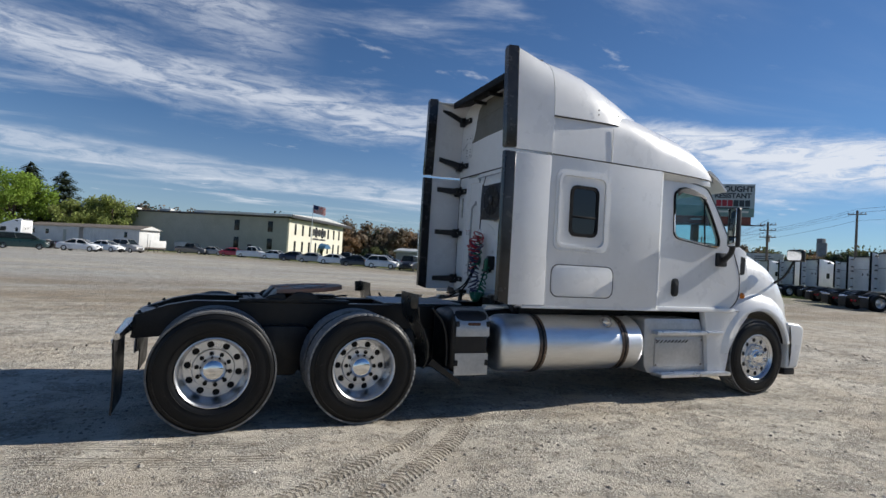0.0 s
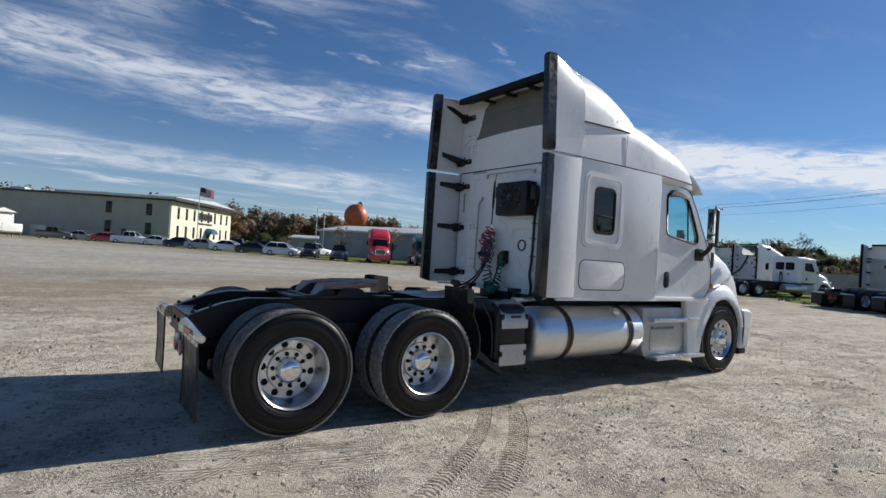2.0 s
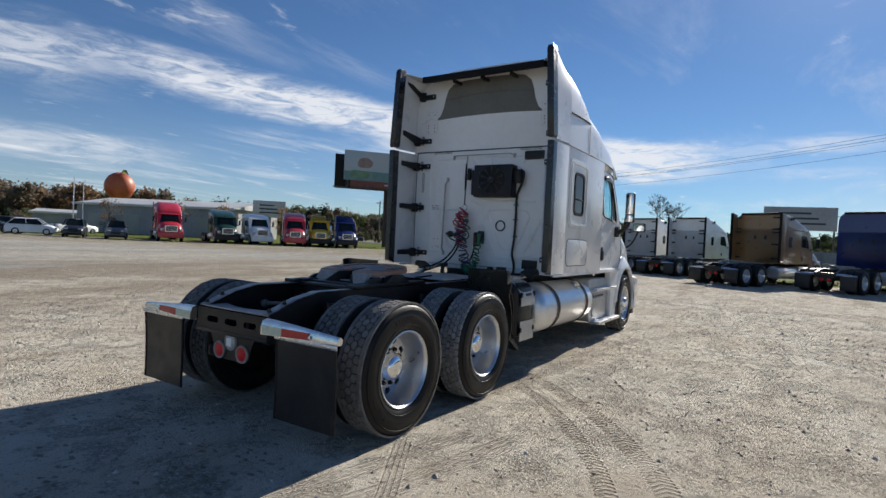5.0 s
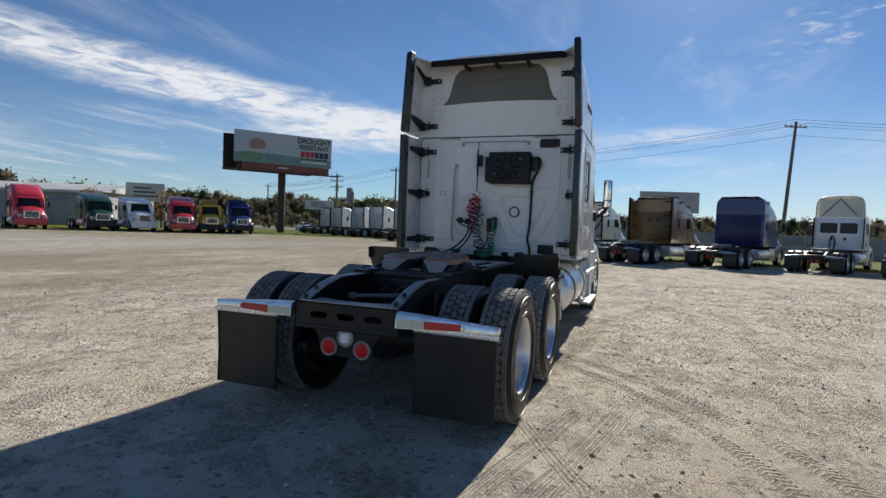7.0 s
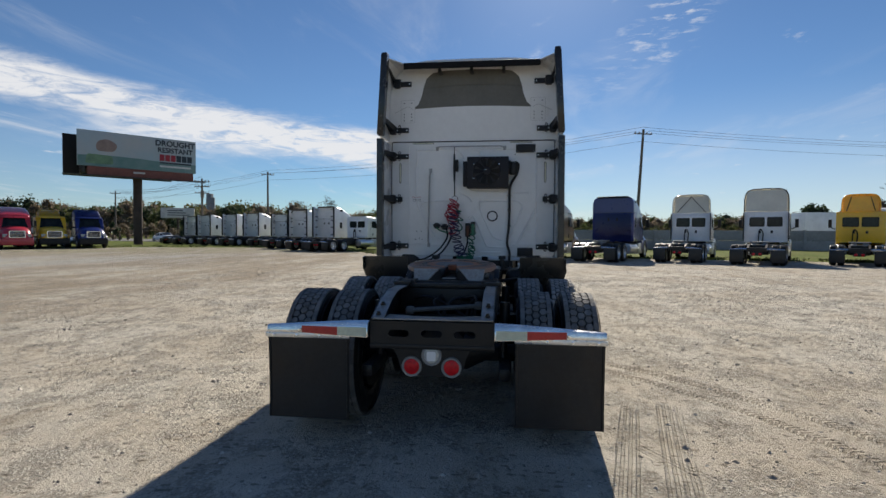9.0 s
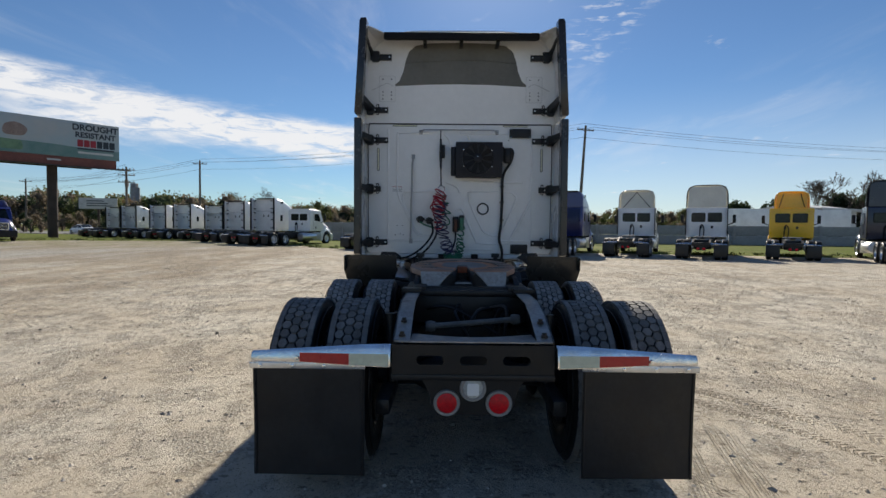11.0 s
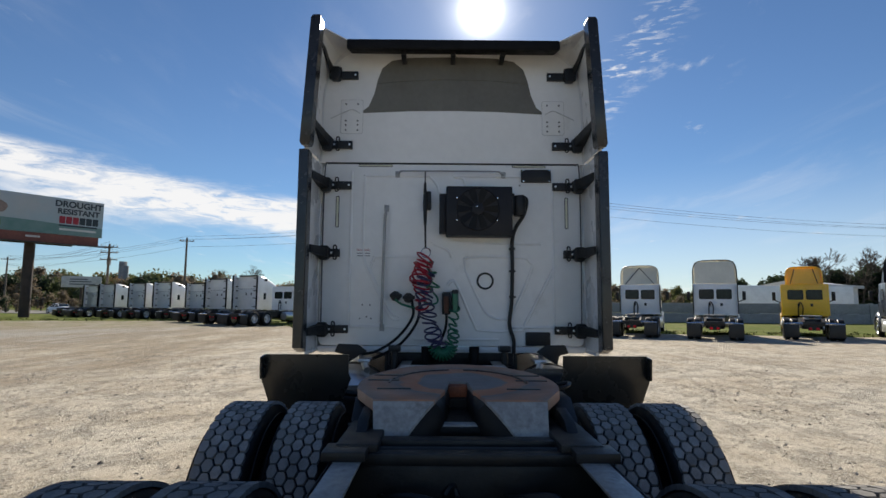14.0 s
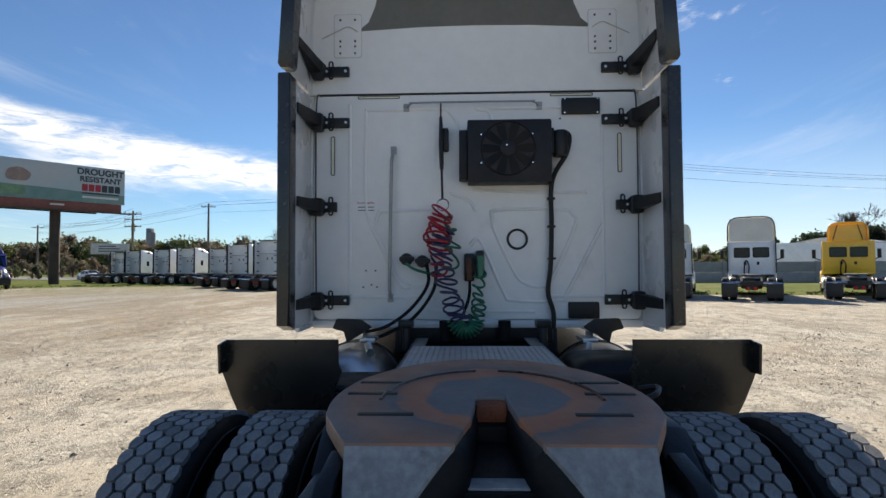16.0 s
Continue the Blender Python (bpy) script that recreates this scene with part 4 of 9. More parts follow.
    tube(bm, [Vector(lean((px, 0, pz))) + Vector((0, s * 0.022, 0)) for px, pz in ((5.255, 2.32), (5.258, 2.10), (5.29, 2.04), (5.36, 2.02), (5.90, 1.952), (6.02, 1.955))], 0.008, 6)
    part("window_chrome", bm, M["chrome"], door, "bright window trim")
    bm = B()
    g = [Vector(lean((px, 0, pz))) - Vector((0, s * 0.018, 0)) for px, pz in I]
    a = [bm.verts.new(p) for p in g]
    bm.faces.new(a)
    part("door_pane", bm, M["glass"], door).visible_shadow = False
    bm = B()
    tube(bm, [lean((5.78, 0, 2.58)), lean((5.80, 0, 1.97))], 0.011, 6)
    part("vent_bar", bm, M["rubber"], door)
    # wavy rain visor over the window
    bm = B()
    rows = []
    for px, pz in ((5.28, 2.60), (5.34, 2.655), (5.44, 2.675), (5.55, 2.665), (5.66, 2.635), (5.77, 2.60)):
        p = Vector(lean((px, 0, pz)))
        rows.append([p + Vector((0, s * 0.005, 0.01)), p + Vector((0, s * 0.045, -0.015)), p + Vector((0, s * 0.055, -0.07 - 0.02 * math.sin(px * 14)))])
    sheet(bm, rows, (0, -s * 0.006, 0))
    part("rain_visor", bm, M["plastic"], door, "black rain visor")
    # handle
    bm = B()
    prism(bm, rounded(5.255, 1.285, 5.375, 1.515, 0.055), s * (dy - 0.004), s * (dy + 0.012), "y", 0.006)
    part("handle", bm, M["plastic"], door, "black pull handle")
    bm = B()
    prism(bm, rounded(5.272, 1.30, 5.345, 1.46, 0.032), s * (dy + 0.010), s * (dy + 0.034), "y", 0.010)
    part("handle", bm, M["plastic"], door, "black pull handle")
    # cowl side between door and hood, with a dark intake and an amber marker
    bm = B()
    prism(bm, fillet([(6.31, 1.13), (6.80, 1.17), (6.76, 1.40), (6.70, 1.62), (6.66, 1.92), (6.50, 2.0), (6.36, 1.98), (6.475, 1.62), (6.475, 1.30)], 0.03, 3), s * 1.00, s * 1.085, "y", 0.02)
    part("cowl", bm, M["white"], truck)
    bm = B()
    prism(bm, fillet([(6.545, 1.60), (6.63, 1.62), (6.635, 1.84), (6.55, 1.86)], 0.02, 3), s * 1.080, s * 1.089, "y")
    part("intake", bm, M["plastic"], truck, "dark hood intake")
    bm = B()
    lathe(bm, [(0.042, 0.0), (0.040, -0.014), (0.025, -0.024), (0, -0.027)], 20, Matrix.Translation((6.60, s * 1.086, 1.325)) @ (Matrix() if s < 0 else Matrix.Rotation(math.pi, 4, "Z")))
    part("marker_lamp", bm, M["amber"], truck, "amber side marker")
    # big mirror on a black arm
    bm = B()
    tube(bm, curve_pts([(6.06, s * 1.12, 1.76), (6.07, s * 1.22, 1.79), (6.05, s * 1.33, 1.88), (6.03, s * 1.38, 2.0)]), 0.035, 8)
    box(bm, (6.0, min(s * 1.11, s * 1.20), 1.70), (6.16, max(s * 1.11, s * 1.20), 1.88), 0.02)
    mir = part("mirror_arm", bm, M["plastic"], truck, "black mirror arm")
    bm = B()
    box(bm, (5.985, min(s * 1.31, s * 1.46), 1.95), (6.07, max(s * 1.31, s * 1.46), 2.46), 0.035, None, 3)
    part("mirror_housing", bm, M["plastic"], mir, "black mirror housing")
    bm = B()
    box(bm, (5.975, min(s * 1.325, s * 1.445), 2.09), (5.984, max(s * 1.325, s * 1.445), 2.445), 0.003)
    part("mirror_glass", bm, M["chrome"], mir)
    bm = B()
    box(bm, (5.975, min(s * 1.325, s * 1.445), 1.965), (5.984, max(s * 1.325, s * 1.445), 2.075), 0.003)
    part("mirror_glass", bm, M["chrome"], mir)
    # hood mirror on a stalk
    bm = B()
    tube(bm, curve_pts([(7.32, s * 1.02, 1.52), (7.38, s * 1.12, 1.62), (7.44, s * 1.19, 1.80), (7.47, s * 1.21, 1.90)]), 0.016, 8)
    hm = part("hood_mirror", bm, M["plastic"], truck, "black hood mirror on a stalk")
    bm = B()
    box(bm, (7.44, min(s * 1.10, s * 1.34), 1.84), (7.51, max(s * 1.10, s * 1.34), 2.01), 0.035, None, 3)
    part("mirror_housing", bm, M["plastic"], hm)
    bm = B()
    prism(bm, rounded(min(s * 1.12, s * 1.32), 1.86, max(s * 1.12, s * 1.32), 1.99, 0.025), 7.432, 7.438, "x")
    part("mirror_glass", bm, M["chrome"], hm)


def ring_mesh(o, i, a, b, mat, name):
    bm = B()
    ringed(bm, o, i, a, b)
    return finish(bm, name, mat, 50)


for side in (-1, 1):
    build_side(side)


def build_front():
    """Windscreen, sun visor, hood, fenders and bumper."""
    bm = B()
    rows = []
    for k in range(7):
        t = k / 6
        z, x = 2.80 - 0.86 * t, 5.98 + 0.50 * t
        rows.append([(x - 0.10 * abs(u) ** 2.5, u * (0.98 + 0.10 * t), z) for u in (-1, -0.8, -0.5, 0, 0.5, 0.8, 1)])
    sheet(bm, rows, (-0.01, 0, 0))
    part("windscreen", bm, M["glass"], truck).visible_shadow = False
    bm = B()
    rows = []
    for k in range(6):
        t = k / 5
        rows.append([(6.02 + 0.30 * t - 0.10 * abs(u) ** 2.4, u * (1.06 + 0.03 * t), 2.965 - 0.24 * t ** 1.3) for u in (-1, -0.85, -0.6, -0.3, 0, 0.3, 0.6, 0.85, 1)])
    sheet(bm, rows, (-0.015, 0, -0.025))
    part("sun_visor", bm, M["white"], truck)
    # hood lofted along x
    bm = B()
    st = [(6.60, 1.085, 1.20, 2.07, 3.6), (6.80, 1.085, 1.20, 2.035, 3.5), (7.05, 1.08, 1.20, 1.985, 3.4), (7.30, 1.06, 1.15, 1.90, 3.2), (7.50, 1.03, 1.05, 1.785, 3.0), (7.66, 0.97, 0.95, 1.62, 2.9), (7.76, 0.89, 0.95, 1.38, 2.7), (7.81, 0.80, 0.95, 1.12, 2.5)]
    loft(bm, [[(x, y, z) for x, y, z in roof_ring(x, w, zt, n, zb, K=20)] for x, w, zb, zt, n in st], (True, True), False)
    part("hood", bm, M["white"], truck, angle=60)
    for s in (-1, 1):
        # fender with a real wheel arch
        bm = B()
        rows = []
        for k in range(17):
            a = radians(178 - 165 * k / 16)
            r = 0.585
            x, z = 6.855 + r * math.cos(a), 0.535 + r * math.sin(a) * 1.02
            rows.append([(x, s * 1.175, z), (x, s * 1.185, z + 0.02), (6.855 + (r + 0.06) * math.cos(a), s * 1.180, 0.535 + (r + 0.05) * math.sin(a) * 1.02), (6.855 + (r + 0.15) * math.cos(a), s * 1.135, 0.535 + (r + 0.15) * math.sin(a)), (6.855 + (r + 0.26) * math.cos(a), s * 1.06, 0.535 + (r + 0.27) * math.sin(a))])
        sheet(bm, rows, (0, -s * 0.05, 0))
        fender = part("fender", bm, M["white"], truck, angle=60)
        bm = B()
        rows = []
        for k in range(13):
            a = radians(178 - 165 * k / 12)
            rows.append([(6.855 + 0.60 * math.cos(a), s * v, 0.535 + 0.60 * math.sin(a)) for v in (0.70, 1.16)])
        sheet(bm, rows, (0, 0, 0.01))
        part("wheel_liner", bm, M["plastic"], fender)
        # bumper corner and lamp
        bm = B()
        prism(bm, fillet([(7.42, 0.98), (7.70, 0.96), (7.80, 0.90), (7.76, 0.62), (7.68, 0.33), (7.44, 0.33), (7.48, 0.60), (7.47, 0.80)], 0.05, 3), s * 0.80, s * 1.175, "y", 0.05, 3)
        part("bumper_corner", bm, M["white"], truck)
        bm = B()
        box(bm, (7.44, min(s * 0.8, s * 1.15), 0.24), (7.66, max(s * 0.8, s * 1.15), 0.335), 0.02)
        part("air_dam", bm, M["plastic"], truck)
        bm = B()
        box(bm, (7.44, min(s * 0.74, s * 0.965), 1.02), (7.69, max(s * 0.74, s * 0.965), 1.26), 0.07, None, 3)
        part("headlamp", bm, M["white_lens"], truck)
        # cab side skirt in front of the steps
        bm = B()
        prism(bm, fillet([(5.84, 1.13), (6.72, 1.13), (6.50, 0.88), (6.33, 0.60), (6.27, 0.30), (5.95, 0.30), (5.90, 0.80)], 0.03, 3), s * 1.06, s * 1.155, "y", 0.02)
        part("side_skirt", bm, M["white"], truck)
    bm = B()
    box(bm, (7.60, -0.82, 0.34), (7.80, 0.82, 0.92), 0.05, None, 3)
    part("bumper", bm, M["white"], truck)
    bm = B()
    box(bm, (7.70, -0.55, 0.95), (7.82, 0.55, 1.50), 0.04)
    part("grille", bm, M["chrome"], truck)
    # inside of the cab
    bm = B()
    box(bm, (4.96, -1.08, 1.16), (5.0, -0.42, 2.75), 0.01)
    box(bm, (4.96, 0.42, 1.16), (5.0, 1.08, 2.75), 0.01)
    box(bm, (5.0, -1.08, 1.16), (6.4, 1.08, 1.20), 0.01)
    part("cab_floor", bm, M["inside"], truck)
    bm = B()
    box(bm, (6.12, -1.06, 1.20), (6.42, 1.06, 1.86), 0.08, None, 3)
    part("dashboard", bm, M["inside"], truck)
    for y in (-0.62, 0.62):
        bm = B()
        box(bm, (5.15, y - 0.26, 1.62), (5.65, y + 0.26, 1.78), 0.06, None, 3)
        box(bm, (5.08, y - 0.25, 1.70), (5.24, y + 0.25, 2.30), 0.06, None, 3)
        box(bm, (5.10, y - 0.14, 2.30), (5.20, y + 0.14, 2.50), 0.04, None, 3)
        box(bm, (5.2, y - 0.2, 1.2), (5.6, y + 0.2, 1.64), 0.03)
        part("seat", bm, M["inside"], truck, "grey cloth driver seat")
    bm = B()
    ring = [(5.92 + 0.06 * math.sin(a), 0.62 + 0.21 * math.cos(a), 1.93 + 0.20 * math.sin(a)) for a in (2 * math.pi * k / 24 for k in range(25))]
    tube(bm, ring, 0.016, 6)
    part("steering_wheel", bm, M["plastic"], truck)


build_front()


M["print_grey"] = surf("lamp_bezel_grey", (0.32, 0.31, 0.30), None, 20, 0.5, 0.2)


def build_back():
    """Back wall with its beads, grey upper panel, hand rails, plates and fittings."""
    X = 3.325
    bm = B()
    prism(bm, rounded(-1.185, 1.165, 1.185, 2.812, 0.05), X, X + 0.03, "x", 0.006)
    back = part("back_wall", bm, M["white_back"], truck, "dusty white back wall with pressed beads")
    bm = B()
    r = roof_ring(X, 1.20, 3.955, 5.2, 2.826)
    a = [bm.verts.new(p) for p in r]
    b = [bm.verts.new((p[0] + 0.03, p[1], p[2])) for p in r]
    bm.faces.new(a), bm.faces.new(b[::-1])
    for i in range(len(r)):
        j = (i + 1) % len(r)
        bm.faces.new((a[i], b[i], b[j], a[j]))
    part("upper_back_wall", bm, M["white_back"], truck)
    # grey panel with a sweeping outline
    bm = B()
    poly = [(-0.86, 3.295), (-0.4, 3.318), (0, 3.324), (0.4, 3.318), (0.86, 3.295), (0.78, 3.36), (0.73, 3.48), (0.70, 3.62), (0.66, 3.73), (0.57, 3.805), (0.40, 3.835), (0, 3.845), (-0.40, 3.835), (-0.57, 3.805), (-0.66, 3.73), (-0.70, 3.62), (-0.73, 3.48), (-0.78, 3.36)]
    prism(bm, poly, X - 0.004, X + 0.002, "x")
    part("grey_panel", bm, M["grey_panel"], truck, "weathered grey upper back panel")
    bm = B()
    tube(bm, curve_pts([(X - 0.004, -0.70, 3.585), (X - 0.006, -0.3, 3.62), (X - 0.006, 0.2, 3.622), (X - 0.004, 0.70, 3.585)]), 0.006, 5)
    part("panel_crease", bm, M["grey_panel"], truck)
    # pressed beads: the frame lines, then the loops lower down
    upper_beads = [
        [(0.92, 1.35), (0.92, 2.0), (0.92, 2.74)],
        [(-0.92, 1.35), (-0.92, 2.0), (-0.92, 2.60)],
        [(0.80, 2.70), (0.26, 2.70), (0.20, 2.69), (0.14, 2.62), (0.12, 2.55)],
        [(-0.80, 2.70), (-0.05, 2.70), (-0.10, 2.68), (-0.13, 2.60)],
        [(0.80, 2.70), (0.80, 2.0), (0.70, 1.72), (0.55, 1.42), (0.45, 1.40), (0.30, 1.40)],
    ]
    lower_beads = [
        [(0.70, 1.95), (0.35, 1.96), (0.29, 1.94)],
        [(0.70, 1.95), (0.73, 1.86), (0.70, 1.75), (0.56, 1.48), (0.48, 1.42)],
        [(0.04, 1.70), (0.0, 1.74), (-0.05, 1.70), (-0.20, 1.36), (-0.27, 1.30), (-0.60, 1.30), (-0.66, 1.36), (-0.92, 1.85)],
        [(-0.12, 1.90), (-0.16, 1.955), (-0.62, 1.955), (-0.70, 1.92), (-0.72, 1.84), (-0.55, 1.46), (-0.47, 1.40), (-0.36, 1.42), (-0.28, 1.50), (-0.14, 1.80), (-0.12, 1.90)],
        [(0.02, 2.15), (-0.05, 2.10), (-0.60, 2.08), (-0.80, 2.08)],
        [(0.18, 2.08), (0.04, 2.02), (0.0, 1.95)],
        [(0.90, 1.33), (0.30, 1.32)],
        [(-0.52, 1.33), (-0.92, 1.33)],
        [(0.34, 1.22), (-0.42, 1.22)],
    ]
    for line in upper_beads + lower_beads:
        bm = B()
        pts = curve_pts([(X + 0.001, y, z) for y, z in line], 5)
        tube(bm, pts, 0.013, 8)
        part("bead", bm, M["white_back"], back)
        # thin grey line on each side: the bead's crease shading put in as colour
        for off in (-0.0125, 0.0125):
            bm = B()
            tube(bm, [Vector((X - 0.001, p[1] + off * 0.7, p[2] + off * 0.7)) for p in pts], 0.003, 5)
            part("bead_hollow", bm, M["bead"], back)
    # horizontal and upright rails
    def rail(pts, rad, label):
        bm = B()
        tube(bm, curve_pts(pts, 5), rad, 8)
        for p in (pts[0], pts[-1]):
            box(bm, (X - 0.012, p[1] - 0.022, p[2] - 0.03), (X, p[1] + 0.022, p[2] + 0.03), 0.006)
        part("grab_rail", bm, M["rail_grey"], truck, label)
    rail([(X - 0.01, 0.50, 2.715), (X - 0.045, 0.46, 2.735), (X - 0.05, 0.40, 2.738), (X - 0.05, -0.36, 2.738), (X - 0.045, -0.42, 2.735), (X - 0.01, -0.47, 2.715)], 0.007, "thin horizontal rail")
    rail([(X - 0.01, 0.595, 2.40), (X - 0.05, 0.60, 2.33), (X - 0.055, 0.605, 2.25), (X - 0.055, 0.62, 1.45), (X - 0.05, 0.62, 1.38), (X - 0.01, 0.62, 1.32)], 0.013, "upright grab rail")
    # narrow slots and pale vent strips
    for y, z0, z1 in ((1.045, 2.22, 2.51), (-1.045, 2.22, 2.51)):
        bm = B()
        ringed(bm, rounded(y - 0.016, z0, y + 0.016, z1, 0.012, 5), rounded(y - 0.010, z0 + 0.006, y + 0.010, z1 - 0.006, 0.009, 5), X - 0.006, X, "x")
        part("slot_frame", bm, M["print_dark"], back)
        bm = B()
        prism(bm, rounded(y - 0.011, z0 + 0.005, y + 0.011, z1 - 0.005, 0.009, 5), X - 0.004, X, "x")
        part("slot_strip", bm, M["strip"], back)
    for y0, y1 in ((0.55, 0.86), (-0.86, -0.55)):
        bm = B()
        ringed(bm, rounded(y0, 2.785, y1, 2.806, 0.006), rounded(y0 + 0.006, 2.790, y1 - 0.006, 2.801, 0.004), X - 0.006, X, "x")
        part("slot_frame", bm, M["print_dark"], back)
        bm = B()
        prism(bm, rounded(y0 + 0.005, 2.789, y1 - 0.005, 2.802, 0.004), X - 0.004, X, "x")
        part("slot_strip", bm, M["strip"], back)
    # round port
    bm = B()
    lathe(bm, [(0.060, 0), (0.060, -0.010), (0.075, -0.012), (0.078, -0.006), (0.078, 0)], 32, Matrix.Translation((X, -0.302, 1.742)) @ Matrix.Rotation(radians(-90), 4, "Z"))
    part("round_port", bm, M["black"], truck, "black ring port")
    # two bolted patch plates up high
    for s in (-1, 1):
        bm = B()
        prism(bm, rounded(s * 0.935 - 0.10, 3.10, s * 0.935 + 0.10, 3.42, 0.02), X - 0.006, X, "x", 0.002)
        pl = part("patch_plate", bm, M["white_back"], truck)
        for y in (-0.055, 0.055):
            for z in (3.13, 3.18, 3.22, 3.38):
                bm = B()
                lathe(bm, [(0.008, 0), (0.008, -0.006), (0, -0.008)], 8, Matrix.Translation((X - 0.006, s * 0.935 + y, z)) @ Matrix.Rotation(radians(-90), 4, "Z"))
                part("rivet", bm, M["print_dark"], pl)
        bm = B()
        tube(bm, curve_pts([(X - 0.01, s * 0.86, 3.29), (X - 0.015, s * 0.93, 3.325), (X - 0.012, s * 1.0, 3.30), (X - 0.008, s * 1.13, 3.24)]), 0.004, 6)
        part("drip_bead", bm, M["bead"], pl)
        bm = B()
        ringed(bm, rounded(s * 0.935 - 0.104, 3.096, s * 0.935 + 0.104, 3.424, 0.02), rounded(s * 0.935 - 0.10, 3.10, s * 0.935 + 0.10, 3.42, 0.02), X - 0.004, X, "x")
        part("plate_joint", bm, M["bead"], pl)
    # dark gap lines beside the wall
    for s in (-1, 1):
        bm = B()
        tube(bm, curve_pts([(X - 0.002, s * 1.165, 1.25), (X - 0.002, s * 1.172, 2.0), (X - 0.002, s * 1.168, 2.75), (X - 0.004, s * 1.13, 2.812)]), 0.006, 5)
        part("edge_gap", bm, M["print_dark"], back)
    bm = B()
    tube(bm, [(X - 0.001, -1.14, 2.818), (X - 0.001, 1.14, 2.818)], 0.008, 6)
    part("wall_seam", bm, M["seam"], back)
    # warning decal: a headed notice with bars for its small print
    bm = B()
    prism(bm, rounded(0.725, 1.945, 0.875, 2.035, 0.008), X - 0.003, X, "x")
    dec = part("warning_decal", bm, M["white_back"], truck, "small printed warning decal")
    write("WARNING", 0.026, M["print_red"], dec, Matrix.Translation((X - 0.005, 0.80, 2.015)) @ Euler((radians(90), 0, radians(-90))).to_matrix().to_4x4(), extrude=0.0008)
    for z in (1.985, 1.962):
        bm = B()
        box(bm, (X - 0.005, 0.74, z - 0.003), (X - 0.0035, 0.86, z + 0.003))
        part("print_bar", bm, M["print_dark"], dec)
    # little screws
    for y, z in ((0.80, 2.70), (0.80, 2.60), (-0.62, 2.62), (0.80, 1.52), (0.73, 1.52), (0.82, 1.40), (0.76, 1.415), (0.72, 1.40), (-0.86, 2.70)):
        bm = B()
        lathe(bm, [(0.007, 0), (0.007, -0.005), (0, -0.007)], 8, Matrix.Translation((X, y, z)) @ Matrix.Rotation(radians(-90), 4, "Z"))
        part("screw", bm, M["print_dark"], back)
    # drop-down flap and plates at the wall's foot
    bm = B()
    box(bm, (X - 0.03, -0.88, 1.17), (X, -0.66, 1.29), 0.01)
    part("splash_flap", bm, M["plastic"], truck)
    # hanging rubber corners and bright cab struts either side
    for s in (-1, 1):
        bm = B()
        prism(bm, fillet([(s * 0.72, 1.13), (s * 0.80, 1.185), (s * 0.97, 1.19), (s * 1.0, 1.12), (s * 0.92, 1.10), (s * 0.90, 1.02), (s * 0.82, 1.07)], 0.012, 2), X - 0.20, X - 0.185, "x", 0.004)
        part("splash_flap", bm, M["plastic"], truck)
        bm = B()
        tube(bm, curve_pts([(X - 0.02, s * 0.80, 1.10), (X - 0.30, s * 0.74, 1.06), (X - 0.62, s * 0.66, 1.02)]), 0.026, 10)
        box(bm, (X - 0.46, min(s * 0.66, s * 0.76), 1.06), (X - 0.26, max(s * 0.66, s * 0.76), 1.085), 0.006)
        part("cab_strut", bm, M["alu"], truck, "bright cab suspension strut")


build_back()


